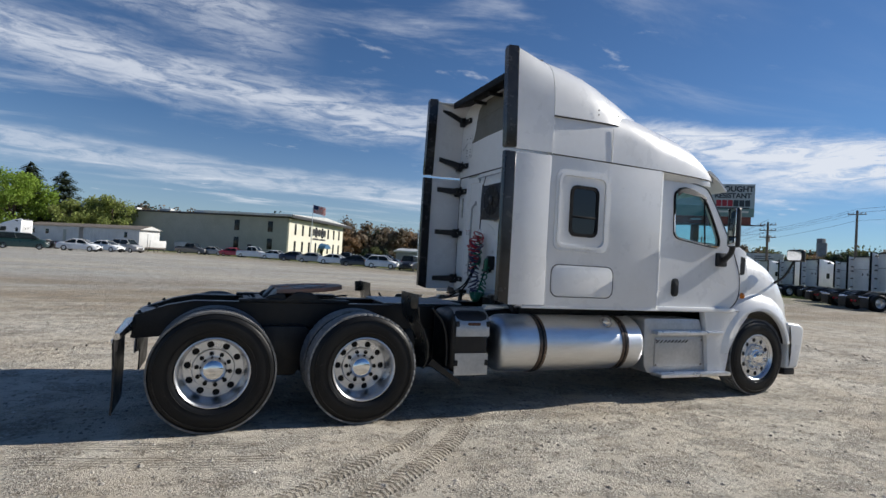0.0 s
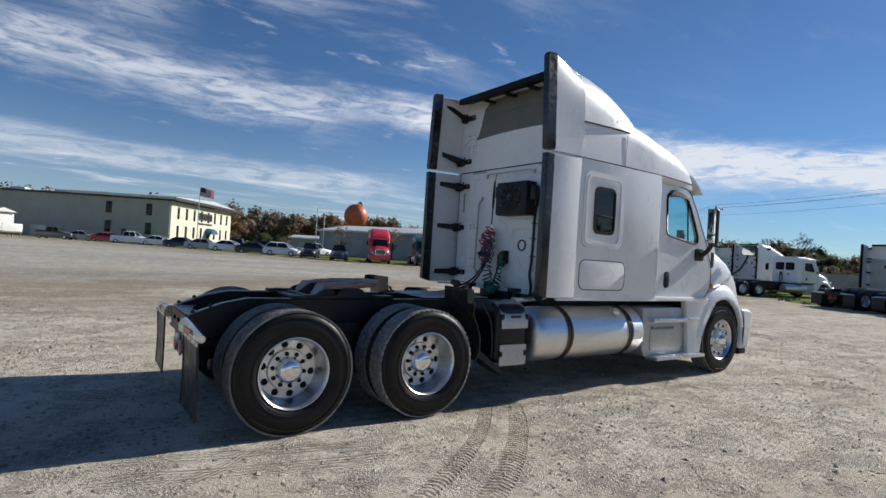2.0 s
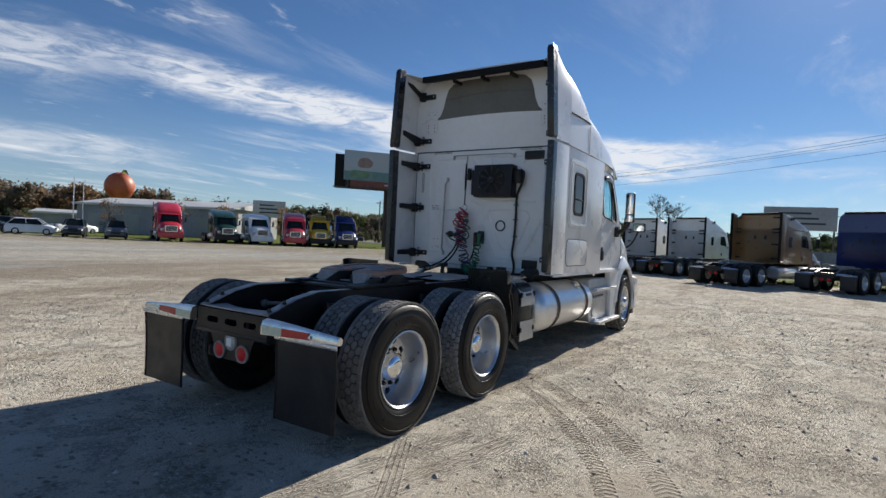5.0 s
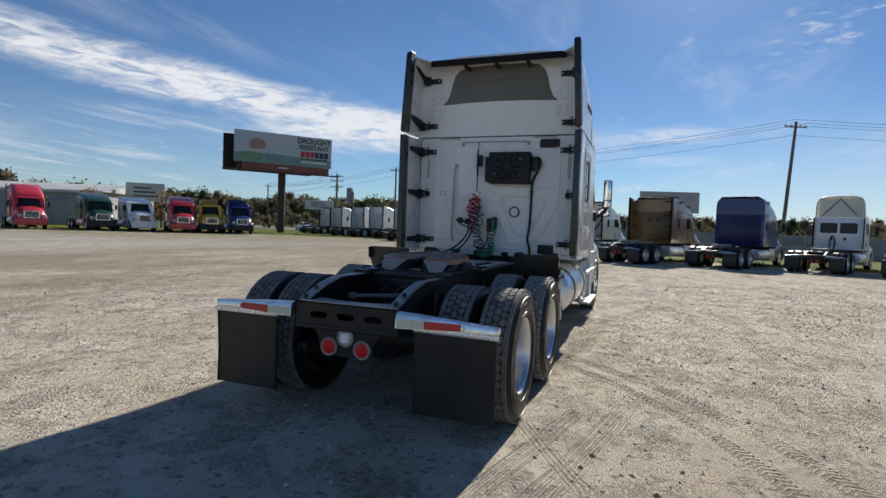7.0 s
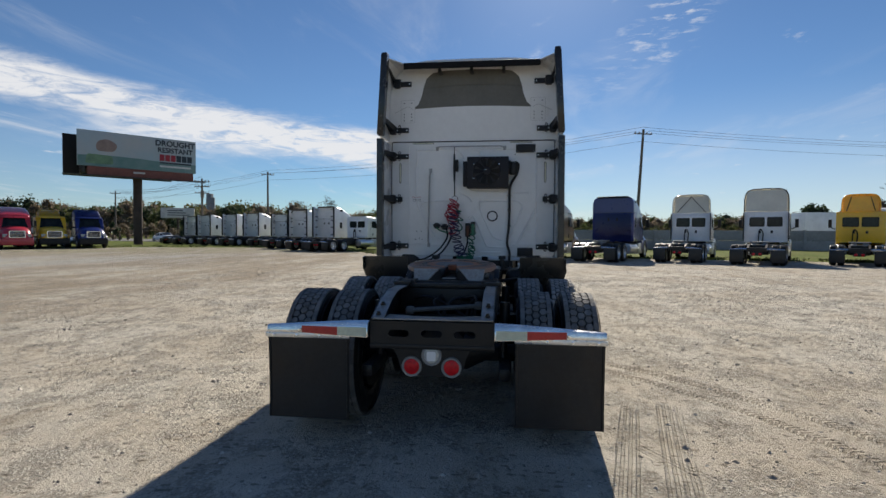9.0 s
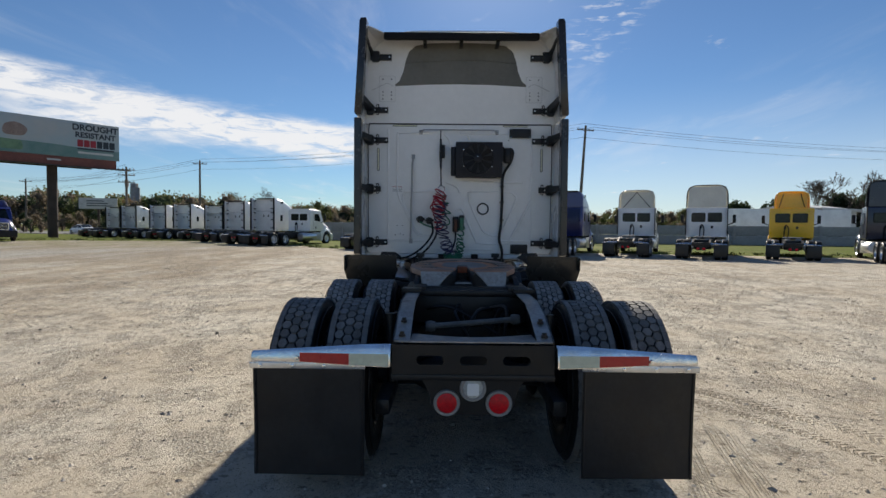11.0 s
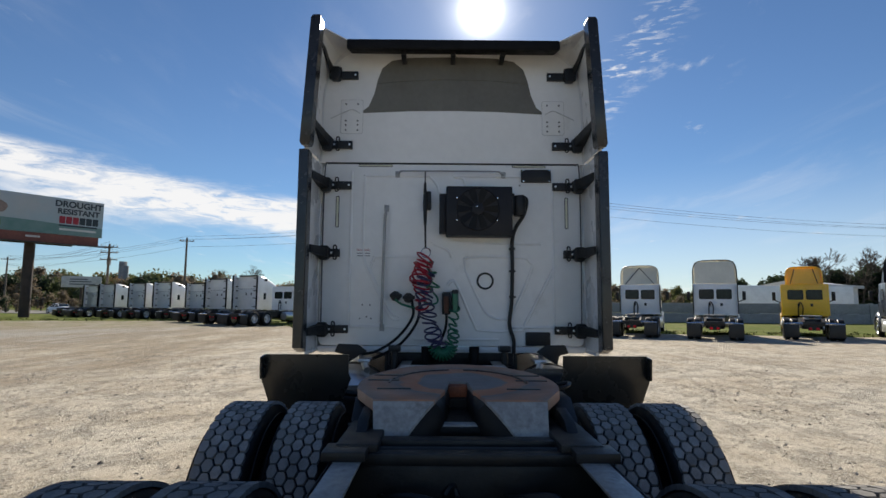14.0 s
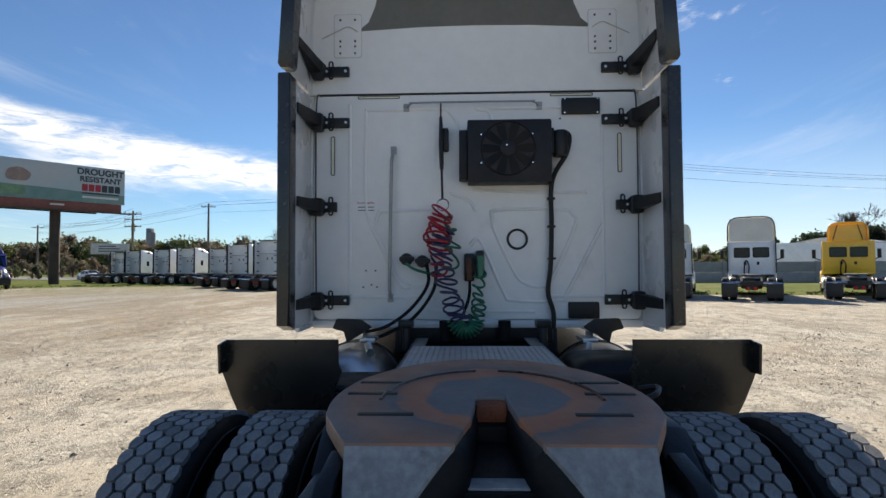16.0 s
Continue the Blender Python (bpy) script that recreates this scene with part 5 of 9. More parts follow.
def build_fairings(s):
    """Side extender in two panels with black rubber trailing edges, and its five brackets."""
    low = fillet([(2.86, 1.14), (3.325, 1.14), (3.325, 2.80), (2.86, 2.785)], 0.01, 1)
    bm = B()
    prism(bm, low, s * 1.205, s * 1.243, "y", 0.006)
    ext = part("side_extender", bm, M["white"], truck, "white side extender panel")
    bm = B()
    prism(bm, [(2.735, 1.18), (2.865, 1.14), (2.865, 2.782), (2.735, 2.778)], s * 1.175, s * 1.258, "y", 0.014, 3)
    part("rubber_edge", bm, M["rubber_edge"], ext, "black rubber trailing edge")
    # upper panel curling in over the roof's corner
    rows = []
    for k in range(13):
        t = k / 12
        front = Vector(roof_front(t, s))
        tip = Vector((2.86, s * (1.243 - 0.062 * t), 2.815 + 1.115 * t))
        row = []
        for j in range(7):
            u = j / 6
            p = front.lerp(tip, u)
            row.append(p)
        rows.append(row)
    bm = B()
    sheet(bm, rows, (0, -s * 0.035, 0))
    up = part("upper_extender", bm, M["white"], truck, "white upper side extender", angle=60)
    # web that curls from the panel's top edge in to the roof edge seal
    bm = B()
    web = []
    for k in range(8):
        u = k / 7
        a, c = Vector((3.330 - 0.465 * u, s * (1.100 + 0.070 * u), 3.836 + 0.078 * u)), Vector((3.332 - 0.29 * u, s * 0.945, 3.945 - 0.075 * u))
        web.append([a.lerp(c, v) for v in (0, 0.25, 0.5, 0.75, 1)])
    sheet(bm, web, (0, 0, -0.012))
    part("corner_web", bm, M["white"], up, angle=60)
    bm = B()
    edge = []
    for t in (0.0, 0.02, 0.5, 0.97, 1.0):
        y, z, g = 1.214 - 0.062 * t, 2.817 + 1.118 * t, 0.030 if t in (0.0, 1.0) else 0.042
        edge.append([(2.735 + (0.042 - g), s * (y - g), z), (2.865, s * (y - g), z + 0.012), (2.865, s * (y + g), z + 0.012), (2.735 + (0.042 - g), s * (y + g), z)])
    loft(bm, edge)
    part("rubber_edge", bm, M["rubber_edge"], up, "black rubber trailing edge")
    for z, y0 in ((3.65, 0.88), (2.985, 0.92), (2.605, 0.917), (1.985, 1.01), (1.305, 0.92)):
        home = ext if z < 2.8 else up
        # flat strap on the wall, a knuckle in the corner and an arm along the panel
        bm = B()
        box(bm, (3.288, min(s * y0, s * 1.15), z - 0.036), (3.324, max(s * y0, s * 1.15), z + 0.036), 0.006)
        lean = max(0.0, 0.055 * (z - 2.83))
        inn = 0.062 if z > 3.5 else 0.0
        lift = 0.022 * (z - 1.6) + (0.12 if z > 3.5 else 0.06 if z > 2.8 else 0.0)
        loft(bm, [[(3.285, s * 1.09, z - 0.046), (3.31, s * (1.19 - inn), z - 0.046), (3.31, s * (1.19 - inn), z + 0.044), (3.285, s * 1.09, z + 0.044)],
                  [(3.19, s * 1.13, z - 0.040 + lift * 0.4), (3.19, s * (1.203 - inn), z - 0.040 + lift * 0.4), (3.19, s * (1.203 - inn), z + 0.040 + lift * 0.4), (3.19, s * 1.13, z + 0.040 + lift * 0.4)],
                  [(2.96, s * (1.192 - lean), z - 0.036 + lift), (2.96, s * (1.204 - lean), z - 0.036 + lift), (2.96, s * (1.204 - lean), z + 0.030 + lift), (2.96, s * (1.192 - lean), z + 0.030 + lift)]])
        prism(bm, fillet([(s * (1.105 - inn), z - 0.068), (s * (1.185 - inn), z - 0.068), (s * (1.195 - inn), z), (s * (1.185 - inn), z + 0.062), (s * (1.105 - inn), z + 0.062), (s * (1.09 - inn), z)], 0.02, 3), 3.235, 3.30, "x", 0.008)
        br = part("bracket", bm, M["plastic"], home, "black fairing bracket")
        bm = B()
        loop = [(3.280, s * (1.05 + 0.014 * math.cos(a)), z + 0.004 + math.copysign(0.05, math.sin(a)) * (abs(math.sin(a)) > 0.2) + 0.014 * math.sin(a)) for a in (2 * math.pi * k / 16 for k in range(17))]
        tube(bm, loop, 0.006, 6)
        part("retainer", bm, M["plastic"], home)
        for y in ((y0 + 0.025, 1.085) if y0 < 1 else (1.085,)):
            bm = B()
            lathe(bm, [(0.010, 0), (0.010, -0.006), (0, -0.008)], 8, Matrix.Translation((3.287, s * y, z)) @ Matrix.Rotation(radians(-90), 4, "Z"))
            part("bolt", bm, M["alu"], home)


def roof_front(t, s):
    """The upper panel's front edge, up the flank of the roof cap to its shoulder."""
    z = 2.83 + 1.01 * t
    return (3.322, s * 1.250 * (1 - ((z - 2.82) / 1.18) ** 5) ** 0.2, z)


for side in (-1, 1):
    build_fairings(side)
bm = B()
prism(bm, fillet([(3.04, 3.785), (3.32, 3.87), (3.33, 3.965), (3.04, 3.875)], 0.015, 2), -0.95, 0.95, "y", 0.012)
top_bar = part("roof_edge_seal", bm, M["rubber"], truck, "black rubber roof edge seal")
for y in (-0.45, 0.0, 0.45):
    bm = B()
    box(bm, (3.12, y - 0.022, 3.768), (3.32, y + 0.022, 3.81), 0.006)
    part("tab", bm, M["plastic"], top_bar)

# ---- the tractor's chassis ----
def build_chassis():
    for s in (-1, 1):
        # channel rail, stepped down at the rear
        side = [(-0.70, 0.66), (-0.70, 0.88), (-0.42, 0.985), (-0.20, 1.03), (7.2, 1.03), (7.2, 0.77), (0.05, 0.77), (-0.25, 0.70)]
        bm = B()
        prism(bm, side, s * 0.430, s * 0.440, "y")
        top = [(-0.70, 0.88), (-0.42, 0.985), (-0.20, 1.03), (7.2, 1.03)]
        prism(bm, [(0.05, 0.77), (7.2, 0.77), (7.2, 0.78), (0.05, 0.78)], s * 0.345, s * 0.435, "y")
        rail = part("frame_rail", bm, M["black"], truck, "black steel frame rail")
        bm = B()
        prism(bm, top + [(x, z - 0.010) for x, z in reversed(top)], s * 0.345, s * 0.440, "y", 0.003)
        part("top_flange", bm, M["rail_top"], rail, "grey top flange with dust and sky sheen in its colour")
        for x, z in ((-0.66, 0.896), (-0.52, 0.949)):
            bm = B()
            lathe(bm, [(0.020, 0), (0.020, 0.010), (0.014, 0.012), (0.013, 0.026), (0, 0.027)], 6, Matrix.Translation((x, s * 0.392, z)) @ Matrix.Rotation(radians(90), 4, "X"))
            part("bolt", bm, M["black"], rail)
    # closing crossmember with three slots
    bm = B()
    holes = [(-0.235, 0.06), (0.0, 0.06), (0.235, 0.06)]
    edges = [-0.44, -0.118, 0.118, 0.44]
    for i, (yc, hw) in enumerate(holes):
        inn = rounded(yc - 0.075, 0.750, yc + 0.075, 0.800, 0.024, 4)
        # spread the outer loop along its rectangle
        per = []
        rect = [(edges[i + 1], 0.695), (edges[i + 1], 0.86), (edges[i], 0.86), (edges[i], 0.695)]
        for q in range(4):
            p0, p1, p2 = Vector(rect[q - 1]), Vector(rect[q]), Vector(rect[(q + 1) % 4])
            m0, m1 = (p0 + p1) / 2, (p1 + p2) / 2
            for f in range(5):
                t = f / 4
                per.append(tuple(m0.lerp(p1, t * 2) if t <= 0.5 else p1.lerp(m1, (t - 0.5) * 2)))
        ringed(bm, per, inn, -0.712, -0.700, "x")
        if i == 0:
            cross = part("rear_crossmember", bm, M["black"], truck, "black slotted end crossmember")
        else:
            part("slotted_panel", bm, M["black"], cross)
        bm = B()
    bm.free()
    bm = B()
    arc = [(-0.50 - 0.09 * math.sin(math.pi * k / 10), 0.345 - 0.69 * k / 10) for k in range(11)]
    prism(bm, [(-0.712, -0.345), (-0.712, 0.345)] + arc, 0.872, 0.880, "z")
    part("crossmember_top", bm, M["rail_top"], cross)
    bm = B()
    box(bm, (-0.72, -0.445, 0.665), (-0.69, 0.445, 0.70), 0.01)
    part("crossmember_lip", bm, M["black"], cross)
    # tail lamp plate and its three round lamps
    bm = B()
    prism(bm, fillet([(-0.30, 0.70), (0.30, 0.70), (0.24, 0.60), (0.22, 0.50), (0.08, 0.47), (-0.08, 0.47), (-0.22, 0.50), (-0.24, 0.60)], 0.03, 3), -0.695, -0.685, "x")
    plate = part("lamp_plate", bm, M["black"], truck)
    for y, z, mat, lab in ((0.0, 0.622, "white_lens", "clear reversing lamp"), (0.142, 0.54, "red_lens", "red tail lamp"), (-0.142, 0.54, "red_lens", "red tail lamp")):
        to_rear = Matrix.Translation((-0.697, y, z)) @ Matrix.Rotation(radians(-90), 4, "Z")
        bm = B()
        lathe(bm, [(0.055, 0.0), (0.056, -0.012), (0.070, -0.014), (0.073, -0.006), (0.073, 0.0)], 32, to_rear)
        ring = part("tail_lamp", bm, M["print_grey"], truck, lab)
        bm = B()
        lathe(bm, [(0.056, -0.004), (0.054, -0.012), (0.035, -0.018), (0, -0.020)], 32, to_rear)
        part("lens", bm, M[mat], ring)
        if mat == "white_lens":
            bm = B()
            prism(bm, rounded(y - 0.032, z - 0.035, y + 0.032, z + 0.030, 0.01), -0.722, -0.716, "x")
            part("lens_insert", bm, M["white_back"], ring)
    # axles, differentials, suspension parts seen between the rails
    for x in AXLES:
        bm = B()
        tube(bm, [(x, -0.95, 0.505), (x, -0.35, 0.505), (x, -0.2, 0.505), (x, 0.2, 0.505), (x, 0.35, 0.505), (x, 0.95, 0.505)], [0.065, 0.075, 0.15, 0.15, 0.075, 0.065], 16)
        lathe(bm, [(0.0, -0.19), (0.12, -0.18), (0.20, -0.09), (0.225, 0.0), (0.20, 0.10), (0.0, 0.16)], 20, Matrix.Translation((x, 0.0, 0.53)) @ Matrix.Rotation(radians(90), 4, "Z"))
        tube(bm, [(x + 0.15, 0, 0.55), (x + 0.42, 0, 0.60)], [0.13, 0.08], 12)
        part("drive_axle", bm, M["black"], truck)
        bm = B()
        tube(bm, [(x - 0.20, 0.25, 0.865), (x - 0.12, -0.30, 0.900)], 0.018, 8)
        for p in ((x - 0.20, 0.25, 0.865), (x - 0.12, -0.30, 0.900)):
            lathe(bm, [(0.0, -0.03), (0.03, -0.03), (0.036, 0.0), (0.03, 0.03), (0, 0.03)], 14, Matrix.Translation(p))
        part("torque_rod", bm, M["rod"], truck, "dusty grey torque rod")
        for s in (-1, 1):
            bm = B()
            lathe(bm, [(0, -0.12), (0.09, -0.12), (0.12, -0.08), (0.11, 0.0), (0.12, 0.08), (0.09, 0.13), (0, 0.13)], 16, Matrix.Translation((x + 0.24, s * 0.52, 0.66)) @ Matrix.Rotation(radians(90), 4, "X"))
            part("air_bag", bm, M["tyre"], truck)
            bm = B()
            tube(bm, [(x - 0.18, s * 0.50, 0.50), (x - 0.16, s * 0.51, 0.90)], 0.03, 10)
            tube(bm, [(x - 0.17, s * 0.505, 0.72), (x - 0.16, s * 0.51, 0.94)], 0.042, 10)
            part("shock_absorber", bm, M["black"], truck)
            bm = B()
            box(bm, (x - 0.55, min(s * 0.47, s * 0.56), 0.40), (x + 0.45, max(s * 0.47, s * 0.56), 0.50), 0.03)
            part("spring_arm", bm, M["black"], truck)
    for x in (0.35, 0.98, 1.9, 2.6):
        bm = B()
        box(bm, (x - 0.05, -0.43, 0.80), (x + 0.05, 0.43, 1.0), 0.02)
        part("crossmember", bm, M["black"], truck)
    rnd = random.Random(11)
    for k in range(7):
        y0, y1 = rnd.uniform(-0.3, 0.3), rnd.uniform(-0.3, 0.3)
        bm = B()
        tube(bm, curve_pts([(-0.05 + 0.05 * k, y0, 0.72), (0.05 + 0.04 * k, (y0 + y1) / 2 + rnd.uniform(-0.1, 0.1), rnd.uniform(0.86, 0.96)), (0.30, y1, 0.90), (0.62, y1 * 0.7, 0.86)]), rnd.uniform(0.008, 0.014), 6)
        part("air_line", bm, M["plastic"], truck)
    bm = B()
    for s in (-1, 1):
        prism(bm, fillet([(0.42, 0.62), (0.56, 0.30), (0.80, 0.30), (0.94, 0.62), (0.90, 0.80), (0.46, 0.80)], 0.04, 2), s * 0.44, s * 0.58, "y", 0.01)
    box(bm, (0.45, -0.44, 0.40), (0.92, 0.44, 0.76), 0.06)
    part("bogie_mount", bm, M["black"], truck)
    bm = B()
    box(bm, (2.0, -0.42, 0.30), (6.9, 0.42, 0.78), 0.08)
    part("driveline", bm, M["black"], truck)
    # hangers and mudflaps
    for s in (-1, 1):
        bm = B()
        sec = [(0.0, 0.045), (-0.030, 0.036), (-0.042, 0.0), (-0.042, -0.040), (0.0, -0.045), (0.030, -0.03), (0.035, 0.0), (0.025, 0.035)]
        rings = []
        for y, k, dz in ((0.445, 1.35, 0.0), (0.60, 1.25, 0.0), (1.195, 0.62, -0.012)):
            rings.append([(-0.72 + px * k, s * y, 0.805 + pz * k + dz) for px, pz in sec])
        loft(bm, rings)
        hang = part("mudflap_hanger", bm, M["chrome_worn"], truck, "tapered chrome mudflap hanger")
        bm = B()
        box(bm, (-0.762, min(s * 0.58, s * 1.20), 0.735), (-0.752, max(s * 0.58, s * 1.20), 0.768), 0.003)
        part("clamp_bar", bm, M["alu"], hang)
        for y in (0.64, 0.80, 0.97, 1.14):
            bm = B()
            lathe(bm, [(0.010, 0), (0.010, -0.006), (0, -0.009)], 8, Matrix.Translation((-0.762, s * y, 0.751)) @ Matrix.Rotation(radians(-90), 4, "Z"))
            part("bolt", bm, M["chrome"], hang)
        bm = B()
        lathe(bm, [(0.013, 0), (0.011, -0.008), (0, -0.010)], 10, Matrix.Translation((-0.763, s * 0.945, 0.792)) @ Matrix.Rotation(radians(-90), 4, "Z"))
        part("bolt", bm, M["chrome"], hang)
        for y0, y1, mm in ((0.455, 0.665, "tape_white"), (0.665, 0.93, "tape_red")):
            bm = B()
            quad = []
            for y in (y0, y1):
                k = 1.25 + (0.62 - 1.25) * max(0, (y - 0.60)) / 0.595 if y > 0.6 else 1.33
                quad += [(-0.72 - 0.042 * k - 0.0035, y, 0.805 - 0.040 * k + 0.004), (-0.72 - 0.042 * k - 0.0035, y, 0.805 + 0.0 * k + 0.016)]
            vs = [bm.verts.new((a, s * b, c)) for a, b, c in (quad[0], quad[2], quad[3], quad[1])]
            f = bm.faces.new(vs)
            r = bmesh.ops.extrude_face_region(bm, geom=[f])
            bmesh.ops.translate(bm, vec=(0.002, 0, 0), verts=[v for v in r["geom"] if isinstance(v, bmesh.types.BMVert)])
            part("reflector_tape", bm, M[mm], hang, "red reflective strip" if mm == "tape_red" else "pale reflective strip")
        bm = B()
        rows = []
        for k in range(9):
            t = k / 8
            rows.append([(-0.752 + 0.02 * math.sin(t * 2.2) * (0.4 + 0.6 * u), s * (0.585 + 0.60 * u), 0.765 - t * 0.615) for u in (0, 0.2, 0.4, 0.6, 0.8, 1)])
        sheet(bm, rows, (0.008, 0, 0))
        flap = part("mudflap", bm, M["flap"], truck, "black rubber mudflap")
        for u in (0.02, 0.98):
            bm = B()
            tube(bm, [(-0.754 + 0.02 * math.sin(t * 2.2) * (0.4 + 0.6 * u), s * (0.585 + 0.60 * u), 0.75 - t * 0.60) for t in (0, 0.25, 0.5, 0.75, 1)], 0.006, 5)
            part("edge_bead", bm, M["flap"], flap)


build_chassis()

for ax, tr in zip(AXLES, ("rib", "lug")):
    for s in (-1, 1):
        kind = tr
        wheel(truck, ax, s * 1.078, s, "drive", kind)
        wheel(truck, ax, s * 0.745, s, "drive", kind, full=False)
for s in (-1, 1):
    wheel(truck, 6.855, s * 1.035, s, "steer", "rib")


def build_fifth_wheel():
    base = part("fifth_wheel_base", fifth_base(), None, truck, "black fifth wheel mount")
    tilt = Matrix.Translation((0.88, 0.02, 1.18)) @ Matrix.Rotation(radians(-4.0), 4, "Y")
    bm = B()
    # horseshoe plate with a throat open to the rear
    half = [(0.47 * math.cos(radians(a)), 0.432 * math.sin(radians(a))) for a in range(4, 109, 5)]
    half += [(-0.215, 0.372), (-0.29, 0.335), (-0.29, 0.098), (-0.15, 0.060), (0.0, 0.044), (0.045, 0.040)]
    prism(bm, half + [(x, -y) for x, y in reversed(half)], -0.045, 0.0, "z", 0.006)
    bmesh.ops.transform(bm, matrix=tilt, verts=bm.verts)
    plate = part("fifth_wheel_plate", bm, M["plate"], truck, "greasy rust-stained fifth wheel plate")
    for s in (-1, 1):
        bm = B()
        rows = []
        for k in range(7):
            t = k / 6
            x, z = -0.285 - 0.105 * t, -0.003 - 0.085 * t - 0.020 * t * t
            yi = 0.095 + 0.105 * t
            yo = 0.335 - 0.015 * t
            rows.append([(x, s * y, z) for y in (yi, (yi + yo) / 2, yo)])
        sheet(bm, rows, (0, 0, -0.035))
        bmesh.ops.transform(bm, matrix=tilt, verts=bm.verts)
        part("ramp", bm, M["ramp"], plate, "scuffed grey pick-up ramp")
        # black throat wall: a band that slopes inwards from the edge of plate and ramp
        bm = B()
        rows = [[(0.03, s * 0.046, -0.012), (0.03, s * 0.036, -0.05), (0.03, s * 0.034, -0.12)], [(-0.15, s * 0.063, -0.012), (-0.15, s * 0.046, -0.05), (-0.15, s * 0.044, -0.13)]]
        for k in range(7):
            t = k / 6
            x, z = -0.285 - 0.105 * t, -0.012 - 0.085 * t - 0.020 * t * t
            yi = 0.099 + 0.105 * t
            rows.append([(x, s * yi, z), (x, s * (yi - 0.034 - 0.012 * t), z - 0.035), (x, s * (yi - 0.036 - 0.012 * t), z - 0.11 + 0.05 * t)])
        sheet(bm, rows, (0, s * 0.012, -0.004))
        bmesh.ops.transform(bm, matrix=tilt, verts=bm.verts)
        part("throat_wall", bm, M["void"], plate)
        # grease grooves
        for x, y0, y1 in ((0.17, 0.24, 0.385), (0.06, 0.26, 0.40), (-0.11, 0.20, 0.34)):
            bm = B()
            box(bm, (x - 0.010, min(s * y0, s * y1), -0.002), (x + 0.010, max(s * y0, s * y1), 0.0025), 0.0015, tilt)
            part("grease_groove", bm, M["black"], plate)
        bm = B()
        tube(bm, [tilt @ Vector((0.30 * math.cos(a), s * 0.30 * math.sin(a), 0.0)) for a in (0.12 + 0.16 * k for k in range(10))], 0.006, 5)
        part("grease_ring", bm, M["strap"], plate)
    # jaw and throat
    bm = B()
    box(bm, (0.0, -0.044, -0.065), (0.075, 0.044, -0.012), 0.016, tilt)
    part("jaw", bm, M["jaw"], plate, "rusty coupling jaw")
    bm = B()
    box(bm, (-0.03, -0.046, -0.15), (0.07, 0.046, -0.06), 0.01, tilt)
    part("jaw_seat", bm, M["void"], plate)
    bm = B()
    box(bm, (-0.30, -0.20, -0.16), (0.06, 0.20, -0.10), 0.02, tilt)
    part("throat_floor", bm, M["void"], plate)
    bm = B()
    box(bm, (-0.290, -0.072, -0.125), (-0.240, 0.072, -0.096), 0.008, tilt)
    part("lock_bar", bm, M["ramp"], plate, "bright worn steel lock bar")
    bm = B()
    tube(bm, curve_pts([(1.18, -0.42, 1.10), (1.20, -0.52, 1.12), (1.28, -0.56, 1.13), (1.30, -0.50, 1.12)]), 0.010, 6)
    part("release_handle", bm, M["black"], plate)


def fifth_base():
    bm = B()
    box(bm, (0.30, -0.44, 1.03), (1.35, -0.30, 1.065), 0.008)
    box(bm, (0.30, 0.30, 1.03), (1.35, 0.44, 1.065), 0.008)
    for s in (-1, 1):
        prism(bm, [(0.66, 1.06), (1.06, 1.06), (0.94, 1.14), (0.78, 1.14)], s * 0.37, s * 0.45, "y", 0.01)
        prism(bm, [(0.46, 1.06), (0.70, 1.06), (0.66, 1.12), (0.52, 1.10)], s * 0.36, s * 0.40, "y", 0.006)
        box(bm, (0.22, min(s * 0.33, s * 0.47), 1.028), (0.34, max(s * 0.33, s * 0.47), 1.06), 0.006)
    box(bm, (0.28, -0.36, 1.00), (0.34, 0.36, 1.04), 0.01)
    box(bm, (0.40, -0.40, 1.00), (0.47, 0.40, 1.055), 0.012)
    tube(bm, [(0.36, -0.34, 1.03), (0.36, 0.34, 1.03)], 0.014, 8)
    return finish(bm, "fifth_wheel_base", M["black"])


build_fifth_wheel()


